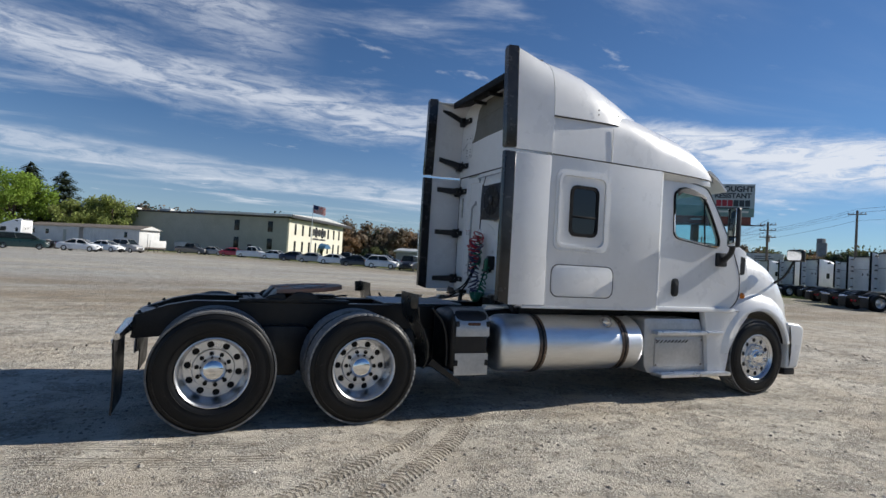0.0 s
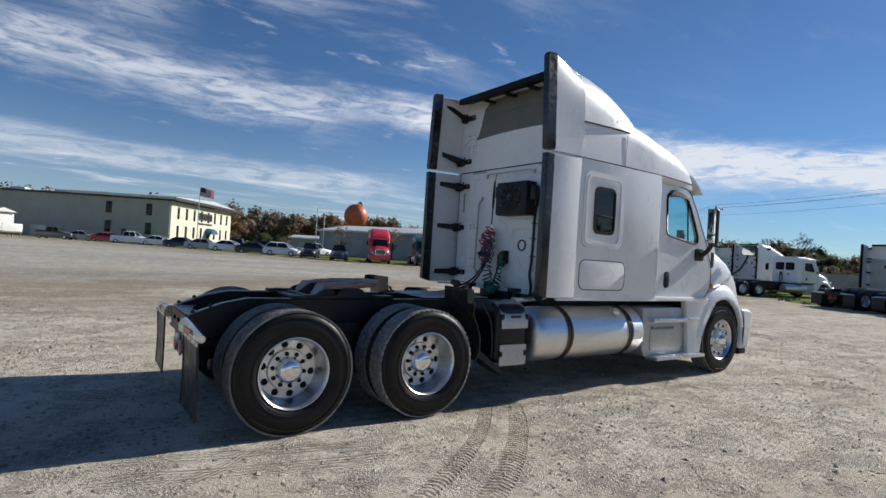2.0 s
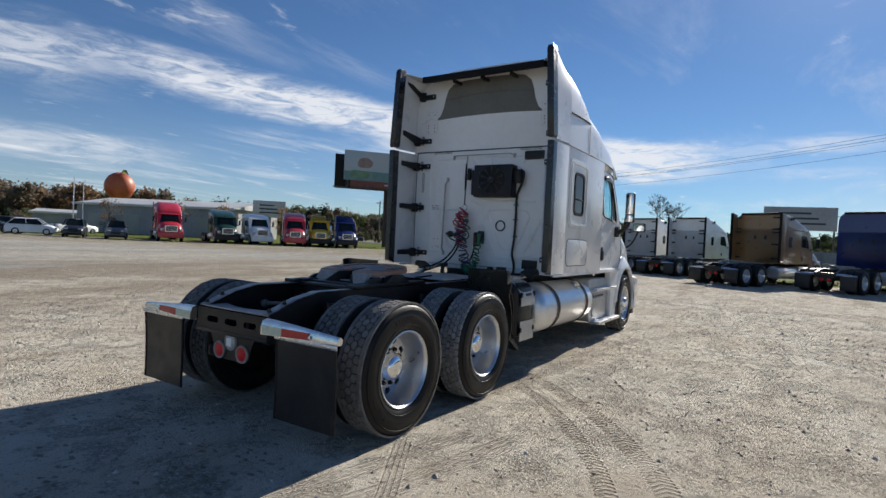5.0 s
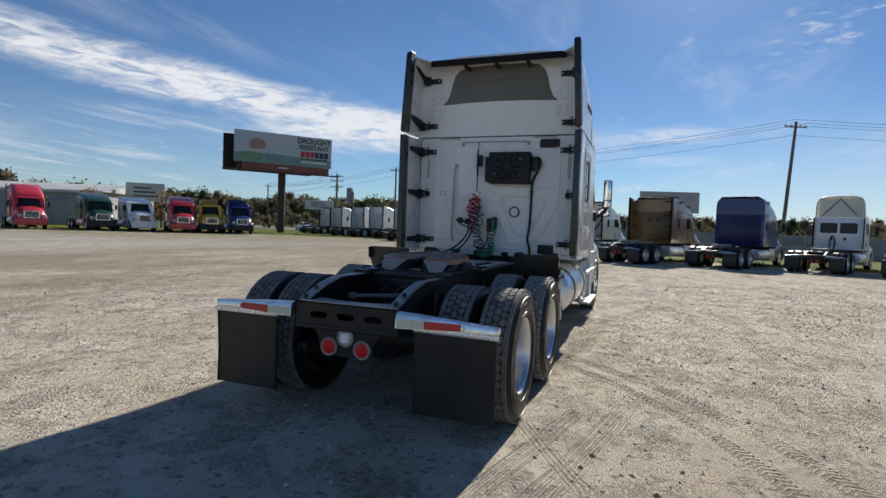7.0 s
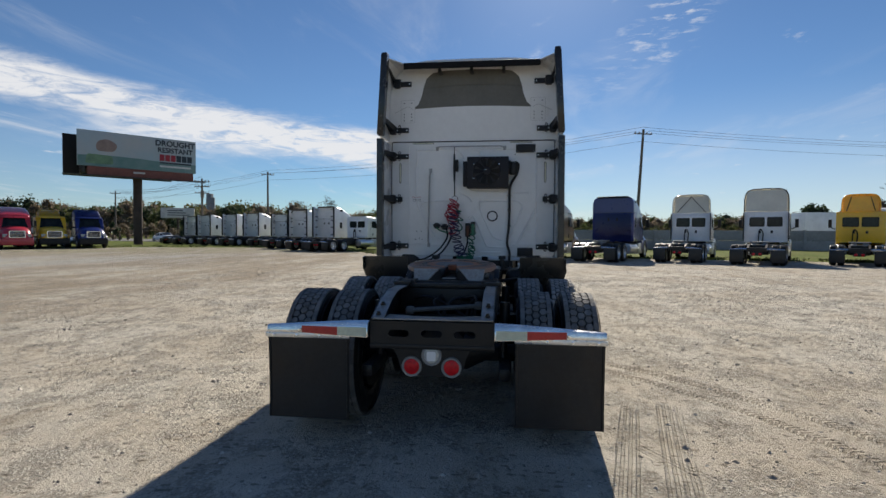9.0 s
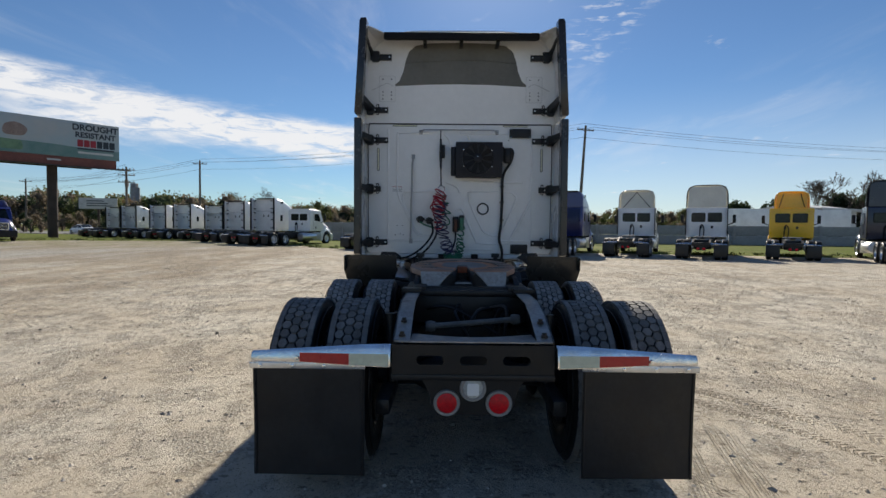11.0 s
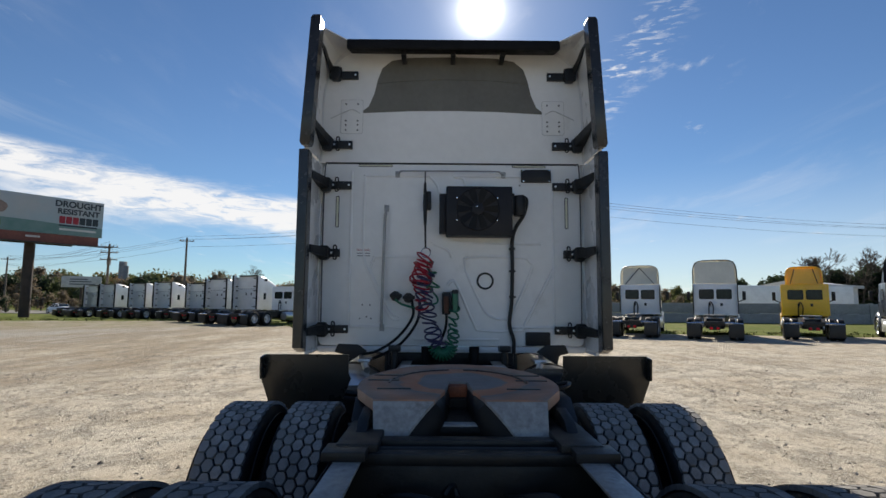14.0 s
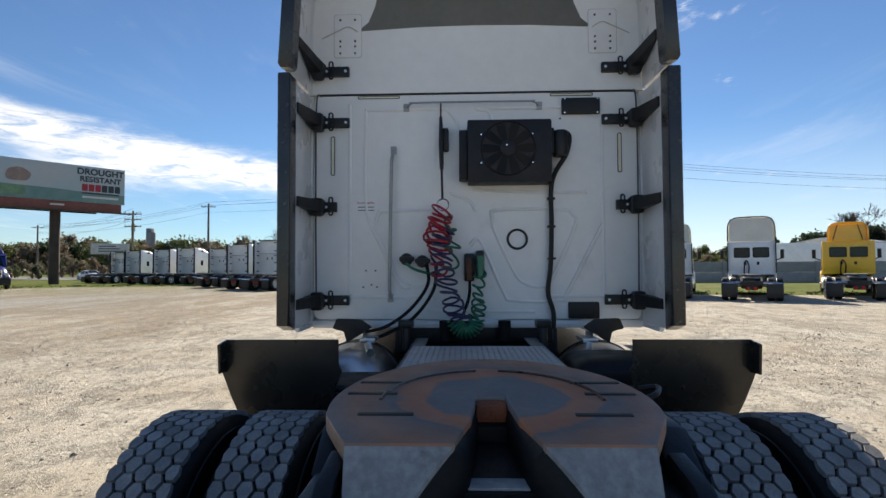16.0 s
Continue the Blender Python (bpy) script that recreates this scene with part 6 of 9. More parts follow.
def build_deck_and_tanks():
    # chequer-plate deck behind the cab
    bm = B()
    box(bm, (1.75, -0.40, 1.045), (2.72, 0.40, 1.06), 0.004)
    deck = part("deck_plate", bm, M["diamond"], truck, "bright chequer deck plate")
    bm = B()
    for i in range(32):
        for j in range(26):
            x, y = 1.77 + 0.0295 * i, -0.385 + 0.0308 * j
            a = radians(45 if (i + j) % 2 else -45)
            d = Vector((math.cos(a), math.sin(a), 0))
            w = Vector((-d.y, d.x, 0)) * 0.0035
            c = Vector((x, y, 1.0605))
            vs = [bm.verts.new(p) for p in (c - d * 0.011, c + w + Vector((0, 0, 0.002)), c + d * 0.011, c - w + Vector((0, 0, 0.002)))]
            bm.faces.new(vs)
    part("chequer_lugs", bm, M["diamond"], deck)["kind"] = "stuff"
    for s in (-1, 1):
        bm = B()
        # fuel tank
        R = 0.325
        prof = [(0.0, 2.855), (0.16, 2.86), (0.25, 2.88), (0.300, 2.92), (0.320, 2.97), (R, 3.03), (R, 4.78), (0.322, 4.81), (0.305, 4.835), (0.26, 4.85), (0.0, 4.852)]
        lathe(bm, [(r, -x) for r, x in prof][::-1], 56, Matrix.Translation((0, s * 0.865, 0.675)) @ Matrix.Rotation(radians(90), 4, "Z"))
        tank = part("fuel_tank", bm, M["alu_tank"], truck, "brushed aluminium fuel tank")
        for x in (3.385, 4.545):
            bm = B()
            lathe(bm, [(R + 0.002, -0.045), (R + 0.010, -0.043), (R + 0.010, 0.043), (R + 0.002, 0.045)], 56, Matrix.Translation((x, s * 0.865, 0.675)) @ Matrix.Rotation(radians(90), 4, "Z"), True)
            st = part("tank_strap", bm, M["strap"], tank, "dark steel tank strap")
            bm = B()
            lathe(bm, [(R + 0.009, -0.012), (R + 0.013, -0.010), (R + 0.013, 0.010), (R + 0.009, 0.012)], 56, Matrix.Translation((x, s * 0.865, 0.675)) @ Matrix.Rotation(radians(90), 4, "Z"), True)
            part("strap_ridge", bm, M["rubber"], tank)
        bm = B()
        cm = Matrix.Translation((4.33, s * (0.865 + 0.20), 0.675 + 0.262)) @ Matrix.Rotation(s * radians(-38), 4, "X") @ Matrix.Rotation(radians(90), 4, "X")
        lathe(bm, [(0.075, 0.0), (0.075, 0.006), (0.050, 0.010), (0.050, 0.038), (0.044, 0.046), (0, 0.048)], 24, cm)
        part("filler_cap", bm, M["chrome_worn"], tank, "filler cap")
        # battery box with two bright covers
        bm = B()
        box(bm, (2.30, min(s * 0.50, s * 1.10), 0.38), (2.77, max(s * 0.50, s * 1.10), 1.045 if s < 0 else 0.90), 0.13 if s < 0 else 0.05, None, 4)
        bb = part("battery_box", bm, M["black"], truck, "black battery box with aluminium covers")
        for z0, z1, bow in ((0.78, 1.07, 0.10), (0.37, 0.60, 0.0)):
            bm = B()
            rows = []
            for k in range(13):
                t = k / 12
                z = z0 + (z1 - z0) * t
                y = 1.115
                if bow:
                    a = radians(95 * max(0.0, t - 0.25) / 0.75)
                    y, z = 0.90 + 0.22 * math.cos(a), 0.85 + 0.215 * math.sin(a) - 0.07 * max(0.0, 0.25 - t) / 0.25
                rows.append([(x, s * y, z) for x in (2.345, 2.45, 2.60, 2.735)])
            sheet(bm, rows, (0, -s * 0.012, 0))
            cov = part("cover", bm, M["step"], bb, "aluminium cover")
            for x in (2.36, 2.72):
                bm = B()
                box(bm, (x - 0.02, min(s * 1.10, s * 1.125), z0 + 0.10), (x + 0.02, max(s * 1.10, s * 1.125), z0 + 0.16), 0.008)
                part("latch", bm, M["plastic"], bb)
        bm = B()
        prism(bm, rounded(2.48, 0.895, 2.63, 0.925, 0.014), s * 1.108, s * 1.120, "y", 0.002)
        part("badge", bm, M["rust"], bb)
        # angled splash bracket behind the battery box
        bm = B()
        tube(bm, curve_pts([(2.10, s * 1.02, 1.06), (2.22, s * 1.05, 0.90), (2.27, s * 1.05, 0.70), (2.28, s * 1.05, 0.46)]), 0.014, 6)
        prism(bm, fillet([(2.08, 0.48), (2.46, 0.24), (2.46, 0.29), (2.12, 0.54)], 0.01, 2), s * 0.80, s * 1.05, "y")
        part("splash_bracket", bm, M["black"], truck)
        # quarter fender ahead of the drive wheels: an upright board, its lower half canted, then a guard curving down
        bm = B()
        rows = []
        for x, z, y0, y1 in ((1.865, 1.212, 0.665, 1.185), (1.87, 1.10, 0.665, 1.185), (1.875, 1.065, 0.650, 1.205), (1.90, 0.94, 0.70, 1.17), (1.965, 0.84, 0.74, 1.16), (2.015, 0.70, 0.76, 1.16), (2.02, 0.56, 0.76, 1.16), (1.975, 0.46, 0.76, 1.16)):
            rows.append([(x, s * (y0 + (y1 - y0) * k / 4), z) for k in range(5)])
        sheet(bm, rows, (0.012, 0, 0))
        prism(bm, [(1.865, 1.21), (1.875, 1.065), (1.80, 1.07), (1.79, 1.20)], s * 1.178, s * 1.190, "y", 0.003)
        fen = part("quarter_fender", bm, M["fender"], truck, "black angled quarter fender")
        bm = B()
        tube(bm, curve_pts([(1.90, s * 0.9, 1.0), (2.0, s * 0.7, 0.96), (2.05, s * 0.44, 0.92)]), 0.02, 8)
        part("fender_bracket", bm, M["black"], fen)
        # steps
        bm = B()
        prism(bm, fillet([(4.90, 1.0), (5.82, 1.0), (5.92, 0.80), (5.96, 0.32), (4.98, 0.32), (4.92, 0.42)], 0.04, 3), s * 0.70, s * 1.10, "y", 0.02)
        sb = part("step_box", bm, M["step"], truck, "aluminium cab step box")
        for x0, x1, z, y1 in ((5.03, 6.16, 0.835, 1.20), (5.08, 6.27, 0.315, 1.24)):
            bm = B()
            box(bm, (x0, min(s * 1.05, s * y1), z - 0.03), (x1, max(s * 1.05, s * y1), z + 0.015), 0.008)
            stp = part("step", bm, M["alu"], sb, "serrated aluminium step")
            bm = B()
            for k in range(int((x1 - x0 - 0.08) / 0.03)):
                for yy in (1.10, 1.14, 1.18):
                    lathe(bm, [(0.010, 0.0), (0.008, 0.006), (0.004, 0.006), (0.004, 0.002)], 6, Matrix.Translation((x0 + 0.05 + 0.03 * k, s * yy, z + 0.014)) @ Matrix.Rotation(radians(90), 4, "X"))
            part("grip_studs", bm, M["alu"], stp)["kind"] = "stuff"
        bm = B()
        prism(bm, rounded(5.08, 0.40, 5.88, 0.76, 0.02), s * 1.095, s * 1.112, "y", 0.006)
        part("step_riser", bm, M["step"], sb)
        for k in range(9):
            bm = B()
            box(bm, (-0.030, -0.004, -0.007), (0.030, 0.004, 0.007), 0.003, Matrix.Translation((5.12 + 0.06 * k, s * 1.113, 0.715)) @ Matrix.Rotation(radians(-35), 4, "Y"))
            part("vent_slot", bm, M["plastic"], sb)
        for x, z in ((5.10, 0.42), (5.10, 0.73), (5.86, 0.42), (5.86, 0.73)):
            bm = B()
            lathe(bm, [(0.012, 0), (0.010, -0.006), (0, -0.008)], 8, Matrix.Translation((x, s * 1.112, z)) @ (Matrix() if s < 0 else Matrix.Rotation(math.pi, 4, "Z")))
            part("bolt", bm, M["strap"], sb)


M["fender"] = surf("fender_plastic", (0.018, 0.018, 0.018), (0.035, 0.031, 0.024), 2, 0.28, 0, 0.08, 40, 0.1, fine=0.15)
build_deck_and_tanks()


def coil(bm, path, r, turns, wire, seg=6, per=14, r_end=None):
    """A helix of radius r wound round a path."""
    P = curve_pts(path, 8)
    n = turns * per
    pts = []
    up = Vector((1, 0, 0))
    for k in range(n + 1):
        f = k / n * (len(P) - 1)
        i = min(int(f), len(P) - 2)
        c = P[i].lerp(P[i + 1], f - i)
        d = (P[i + 1] - P[i]).normalized()
        u = (up - d * up.dot(d)).normalized()
        w = d.cross(u)
        a = 2 * math.pi * k / per
        rr = r if r_end is None else r + (r_end - r) * k / n
        rr *= 1 + 0.16 * math.sin(1.9 * (k // per) + turns)
        sway = d * (rr * 0.55 * math.sin(a + 1.3 * math.sin(0.8 * k / per + r * 40)))
        pts.append(c + (u * math.cos(a) + w * math.sin(a)) * rr + sway)
    tube(bm, pts, wire, seg)


def build_hoses_and_unit():
    X = 3.325
    # spring stay that holds the air lines up
    bm = B()
    tube(bm, [(X - 0.05, 0.245, 2.73), (X - 0.08, 0.245, 2.60)], 0.006, 6)
    tube(bm, [(X - 0.08, 0.245, 2.62), (X - 0.085, 0.243, 2.42), (X - 0.09, 0.240, 2.24)], [0.012, 0.018, 0.014], 8)
    tube(bm, [(X - 0.09, 0.240, 2.24), (X - 0.10, 0.235, 2.03)], 0.009, 6)
    box(bm, (X - 0.07, 0.19, 2.38), (X - 0.01, 0.235, 2.55), 0.015)
    part("line_stay", bm, M["plastic"], truck, "black spring stay for the air lines")
    bm = B()
    ring = [(X - 0.10, 0.232 + 0.042 * math.cos(a), 1.985 + 0.042 * math.sin(a)) for a in (2 * math.pi * k / 20 for k in range(21))]
    tube(bm, ring, 0.005, 5)
    part("hook_ring", bm, M["chrome"], truck)
    # coiled air and power lines
    for nm, mat, path, r, turns, r2 in (
            ("red_air_line", "hose_red", [(X - 0.10, 0.235, 1.95), (X - 0.13, 0.255, 1.86), (X - 0.15, 0.275, 1.76), (X - 0.14, 0.265, 1.67)], 0.072, 9, 0.082),
            ("red_air_line", "hose_red", [(X - 0.14, 0.265, 1.67), (X - 0.15, 0.275, 1.61), (X - 0.15, 0.265, 1.54), (X - 0.15, 0.255, 1.48)], 0.062, 3, 0.05),
            ("green_air_line", "hose_green", [(X - 0.11, 0.20, 1.92), (X - 0.14, 0.175, 1.80), (X - 0.15, 0.165, 1.66), (X - 0.15, 0.185, 1.49)], 0.03, 4, 0.062),
            ("power_line", "hose_blue", [(X - 0.12, 0.23, 1.84), (X - 0.15, 0.245, 1.66), (X - 0.17, 0.215, 1.46), (X - 0.18, 0.16, 1.27), (X - 0.18, 0.09, 1.14)], 0.072, 14, 0.06),
            ("green_air_line", "hose_green", [(X - 0.16, 0.025, 1.16), (X - 0.15, -0.015, 1.22), (X - 0.13, -0.01, 1.34), (X - 0.11, -0.03, 1.52)], 0.048, 8, 0.036)):
        bm = B()
        coil(bm, path, r, turns, 0.0085, 6, 14, r2)
        part(nm, bm, M[mat], truck, {"hose_red": "coiled red air line", "hose_green": "coiled green air line", "hose_blue": "coiled dark purple power line"}[mat])
    # the slack of the green line hangs in an open fan of turns
    bm = B()
    pts = []
    for k in range(12 * 14 + 1):
        f = k / (12 * 14)
        a = math.pi * (1.02 + 0.98 * f)
        u = 2 * math.pi * k / 14
        rr = 0.075 + 0.047 * math.cos(u)
        pts.append((X - 0.19 + 0.035 * math.sin(u), 0.075 - rr * math.cos(a), 1.175 + rr * math.sin(a)))
    tube(bm, pts, 0.0095, 6)
    part("green_air_line", bm, M["hose_green"], truck, "coiled green air line")
    # glad-hand holders
    for y, z, w in ((0.50, 1.60, 0.045), (0.385, 1.585, 0.045)):
        bm = B()
        lathe(bm, [(w, 0.0), (w, -0.05), (w * 0.7, -0.07), (0, -0.072)], 16, Matrix.Translation((X, y, z)) @ Matrix.Rotation(radians(-90), 4, "Z"))
        box(bm, (X - 0.08, y - 0.06, z - 0.012), (X - 0.05, y + 0.05, z + 0.02), 0.01)
        part("gladhand_holder", bm, M["plastic"], truck, "black gladhand holder")
    bm = B()
    box(bm, (X - 0.07, 0.01, 1.44), (X, 0.085, 1.64), 0.015)
    box(bm, (X - 0.10, -0.06, 1.48), (X, 0.0, 1.66), 0.015)
    part("gladhand_holder", bm, M["plastic"], truck, "black gladhand holder")
    bm = B()
    tube(bm, [(X - 0.08, 0.05, 1.60), (X - 0.10, 0.045, 1.45)], [0.025, 0.018], 8)
    part("gladhand", bm, M["rust"], truck)
    bm = B()
    tube(bm, [(X - 0.11, -0.03, 1.62), (X - 0.12, -0.03, 1.46)], [0.028, 0.02], 8)
    part("gladhand", bm, M["hose_green"], truck)
    for pts, rad, mat in (([(X - 0.08, 0.35, 1.56), (X - 0.14, 0.34, 1.42), (X - 0.18, 0.46, 1.25), (X - 0.25, 0.62, 1.14), (X - 0.3, 0.75, 1.11)], 0.012, "rubber"),
                          ([(X - 0.10, 0.28, 1.55), (X - 0.16, 0.30, 1.38), (X - 0.20, 0.43, 1.20), (X - 0.28, 0.60, 1.10), (X - 0.3, 0.72, 1.06)], 0.012, "rubber"),
                          ([(X - 0.08, 0.50, 1.57), (X - 0.10, 0.44, 1.53), (X - 0.11, 0.34, 1.50), (X - 0.12, 0.24, 1.48)], 0.010, "hose_green"),
                          ([(X - 0.09, 0.045, 1.46), (X - 0.12, 0.05, 1.34), (X - 0.14, 0.09, 1.22)], 0.011, "rubber")):
        bm = B()
        tube(bm, curve_pts(pts), rad, 8)
        part("air_line", bm, M[mat], truck)
    # condenser unit with its fan
    bm = B()
    box(bm, (X - 0.19, -0.53, 2.13), (X - 0.02, 0.055, 2.57), 0.012)
    unit = part("condenser", bm, M["condenser"], truck, "black cab air-conditioning condenser with a fan")
    bm = B()
    box(bm, (X - 0.15, 0.055, 2.16), (X - 0.02, 0.115, 2.51), 0.01)
    part("side_tank", bm, M["condenser"], unit)
    face = Matrix.Translation((X - 0.19, -0.225, 2.365)) @ Matrix.Rotation(radians(-90), 4, "Z")
    bm = B()
    lathe(bm, [(0.195, 0.002), (0.195, -0.006), (0.188, -0.010), (0.182, -0.004), (0.182, 0.002)], 40, face)
    part("fan_shroud", bm, M["condenser"], unit)
    bm = B()
    lathe(bm, [(0.182, -0.0015), (0.0, -0.0015)], 40, face)
    part("fan_well", bm, M["seam"], unit)
    bm = B()
    lathe(bm, [(0.055, 0.0), (0.055, -0.016), (0.045, -0.020), (0, -0.021)], 24, face)
    part("fan_hub", bm, M["condenser"], unit)
    for k in range(10):
        a = 2 * math.pi * k / 10
        bm = B()
        rows = []
        for r, w in ((0.05, 0.018), (0.10, 0.030), (0.15, 0.038), (0.178, 0.040)):
            rows.append([face @ Vector((r * math.cos(a + da), -0.004 - 0.008 * q, r * math.sin(a + da))) for da, q in ((-w / r * 0.8, 0.0), (0, 0.6), (w / r * 0.8, 1.0))])
        sheet(bm, rows, (0.001, 0, 0))
        part("fan_blade", bm, M["void"], unit)
    for dy, dz in ((0.185, 0.10), (0.185, -0.10), (-0.17, 0.10), (-0.17, -0.10), (0.01, 0.02)):
        bm = B()
        lathe(bm, [(0.008, 0), (0.006, -0.004), (0, -0.005)], 8, Matrix.Translation((X - 0.192 - (0.02 if dz == 0.02 else 0), -0.225 + dy, 2.365 + dz)) @ Matrix.Rotation(radians(-90), 4, "Z"))
        part("screw", bm, M["chrome"], unit)
    bm = B()
    lathe(bm, [(0, -0.09), (0.05, -0.09), (0.058, -0.06), (0.058, 0.06), (0.05, 0.09), (0, 0.09)], 16, Matrix.Translation((X - 0.11, -0.60, 2.41)) @ Matrix.Rotation(radians(90), 4, "X"))
    box(bm, (X - 0.14, -0.555, 2.34), (X - 0.04, -0.53, 2.52), 0.01)
    part("receiver", bm, M["plastic"], unit)
    # loomed cable down the wall
    bm = B()
    tube(bm, curve_pts([(X - 0.11, -0.62, 2.50), (X - 0.11, -0.665, 2.46), (X - 0.09, -0.645, 2.34), (X - 0.05, -0.575, 2.22), (X - 0.035, -0.545, 2.10), (X - 0.035, -0.545, 1.85), (X - 0.035, -0.535, 1.55), (X - 0.035, -0.515, 1.36), (X - 0.035, -0.55, 1.22), (X - 0.04, -0.55, 1.10)]), 0.017, 8)
    part("cable_loom", bm, M["plastic"], truck, "black cable loom")
    for z in (2.03, 1.83, 1.60):
        bm = B()
        box(bm, (X - 0.06, -0.57, z - 0.008), (X - 0.005, -0.515, z + 0.008), 0.004)
        part("cable_clip", bm, M["plastic"], truck)
    # small black box plate
    bm = B()
    box(bm, (X - 0.035, -0.905, 2.645), (X, -0.63, 2.765), 0.012)
    bxp = part("mounting_plate", bm, M["plastic"], truck, "black mounting plate")
    for y, z in ((-0.65, 2.755), (-0.885, 2.755), (-0.65, 2.655), (-0.885, 2.655)):
        bm = B()
        lathe(bm, [(0.008, 0), (0.006, -0.004), (0, -0.005)], 8, Matrix.Translation((X - 0.036, y, z)) @ Matrix.Rotation(radians(-90), 4, "Z"))
        part("screw", bm, M["chrome"], bxp)
    # cab mounts and air tank below the wall
    for y in (-0.45, 0.485):
        bm = B()
        tube(bm, [(3.10, y, 0.98), (3.12, y, 1.17)], 0.028, 10)
        box(bm, (3.06, y - 0.05, 1.13), (3.18, y + 0.05, 1.18), 0.01)
        part("cab_mount", bm, M["black"], truck)
    bm = B()
    box(bm, (3.34, -0.56, 0.98), (3.48, 0.56, 1.15), 0.03)
    part("cab_crossmember", bm, M["black"], truck)
    for y in (0.22, -0.20):
        bm = B()
        tube(bm, [(3.27, y, 1.02), (3.27, y, 1.16)], 0.045, 12)
        part("cab_air_spring", bm, M["rubber"], truck)
    bm = B()
    box(bm, (3.40, -0.60, 0.90), (6.4, 0.60, 1.11), 0.03)
    part("cab_underside", bm, M["black"], truck)


M["condenser"] = surf("condenser_black", (0.013, 0.013, 0.017), (0.02, 0.02, 0.024), 6, 0.5, 0.0, 0.1, 120, fine=0.12, spec=0.3)
build_hoses_and_unit()

# ---- verge, field, highway wall ----
M["grass"] = surf("verge_grass", (0.105, 0.150, 0.028), (0.15, 0.16, 0.050), 0.5, 0.95, 0, 0.9, 25, fine=0.45, spec=0.03, dirt=(0.26, 0.21, 0.13), dirt_scale=0.12, dirt_range=(0.56, 0.74))
M["asphalt"] = surf("old_asphalt", (0.12, 0.12, 0.12), (0.17, 0.168, 0.16), 0.3, 0.9, 0, 0.3, 30, fine=0.2)
M["concrete"] = surf("grey_concrete", (0.34, 0.34, 0.335), (0.26, 0.26, 0.255), 0.7, 0.85, 0, 0.3, 30, fine=0.15, obj=0.08)
VERGE = [(-60, 150), (-9, 108), (3, 94), (14, 76), (22.5, 60), (28, 51), (37, 44), (45.5, 36), (48, 24), (44, 15.5), (34, 9), (31.5, 0), (31, -8), (29.5, -15), (28, -21), (26.5, -40), (20, -75)]


def make_field():
    verts, faces = [], []
    rnd = random.Random(2)
    inner = []
    for (ax, ay), (bx, by) in zip(VERGE, VERGE[1:]):
        n = max(2, int(math.hypot(bx - ax, by - ay) / 1.2))
        for k in range(n):
            t = k / n
            inner.append((ax + (bx - ax) * t + rnd.uniform(-0.35, 0.35), ay + (by - ay) * t + rnd.uniform(-0.35, 0.35)))
    inner.append(VERGE[-1])
    ks = (1.0, 1.012, 1.06, 1.15, 1.35, 1.8, 3.0, 8.0, 30.0)
    for k in ks:
        for x, y in inner:
            verts.append((x * k, y * k, -0.02 if k == 1.0 else 0.045 + 0.05 * noise.noise((x * k * 0.3, y * k * 0.3, 0))))
    n = len(inner)
    for r in range(len(ks) - 1):
        for i in range(n - 1):
            faces.append((r * n + i, (r + 1) * n + i, (r + 1) * n + i + 1, r * n + i + 1))
    me = bpy.data.meshes.new("grass_verge")
    me.from_pydata(verts, [], faces)
    me.materials.append(M["grass"])
    me.shade_smooth()
    tagged(new("grass_verge", me), "thin spring grass verge round the lot", "grass", kind="structure")
    # tufts
    v, f = [], []
    for k in range(5200):
        i = rnd.randrange(n - 1)
        g = 1 + abs(rnd.gauss(0, 0.05))
        x, y = inner[i][0] * g + rnd.uniform(-0.5, 0.5), inner[i][1] * g + rnd.uniform(-0.5, 0.5)
        for b in range(3):
            a, h, w = rnd.uniform(0, 6.28), rnd.uniform(0.05, 0.16), rnd.uniform(0.02, 0.05)
            dx, dy = math.cos(a) * w, math.sin(a) * w
            px, py = x + rnd.uniform(-0.1, 0.1), y + rnd.uniform(-0.1, 0.1)
            o = len(v)
            v += [(px - dx, py - dy, 0.0), (px + dx, py + dy, 0.0), (px + rnd.uniform(-0.05, 0.05), py + rnd.uniform(-0.05, 0.05), h + 0.04)]
            f.append((o, o + 1, o + 2))
    me = bpy.data.meshes.new("grass_tufts")
    me.from_pydata(v, [], f)
    me.materials.append(surf("grass_blades", (0.10, 0.15, 0.03), (0.17, 0.17, 0.06), 1.2, 0.8, island=0.3))
    tagged(new("grass_tufts", me), "short rough grass along the verge", "grass", kind="stuff")


make_field()


def strip(name, line, w0, w1, z, mat, label, cat):
    """A flat ribbon beside a line, from offset w0 to w1 to its outer side, 0.12 thick."""
    bm = B()
    rows = []
    for i, (x, y) in enumerate(line):
        a, b = Vector(line[max(i - 1, 0)]), Vector(line[min(i + 1, len(line) - 1)])
        d = (b - a).normalized()
        nrm = Vector((-d.y, d.x))
        if nrm.x < 0:
            nrm = -nrm
        rows.append([(x + nrm.x * w, y + nrm.y * w, z) for w in (w0, w1)])
    sheet(bm, rows, (0, 0, -0.12))
    return solo(name, bm, mat, label, cat, kind="structure")


ROAD = [(150, 190), (105, 112), (76, 62), (63, 22), (58, -23), (55, -60), (50, -140)]
strip("highway", ROAD, 0, 16, 0.10, M["asphalt"], "grey asphalt highway beyond the lot", "road")


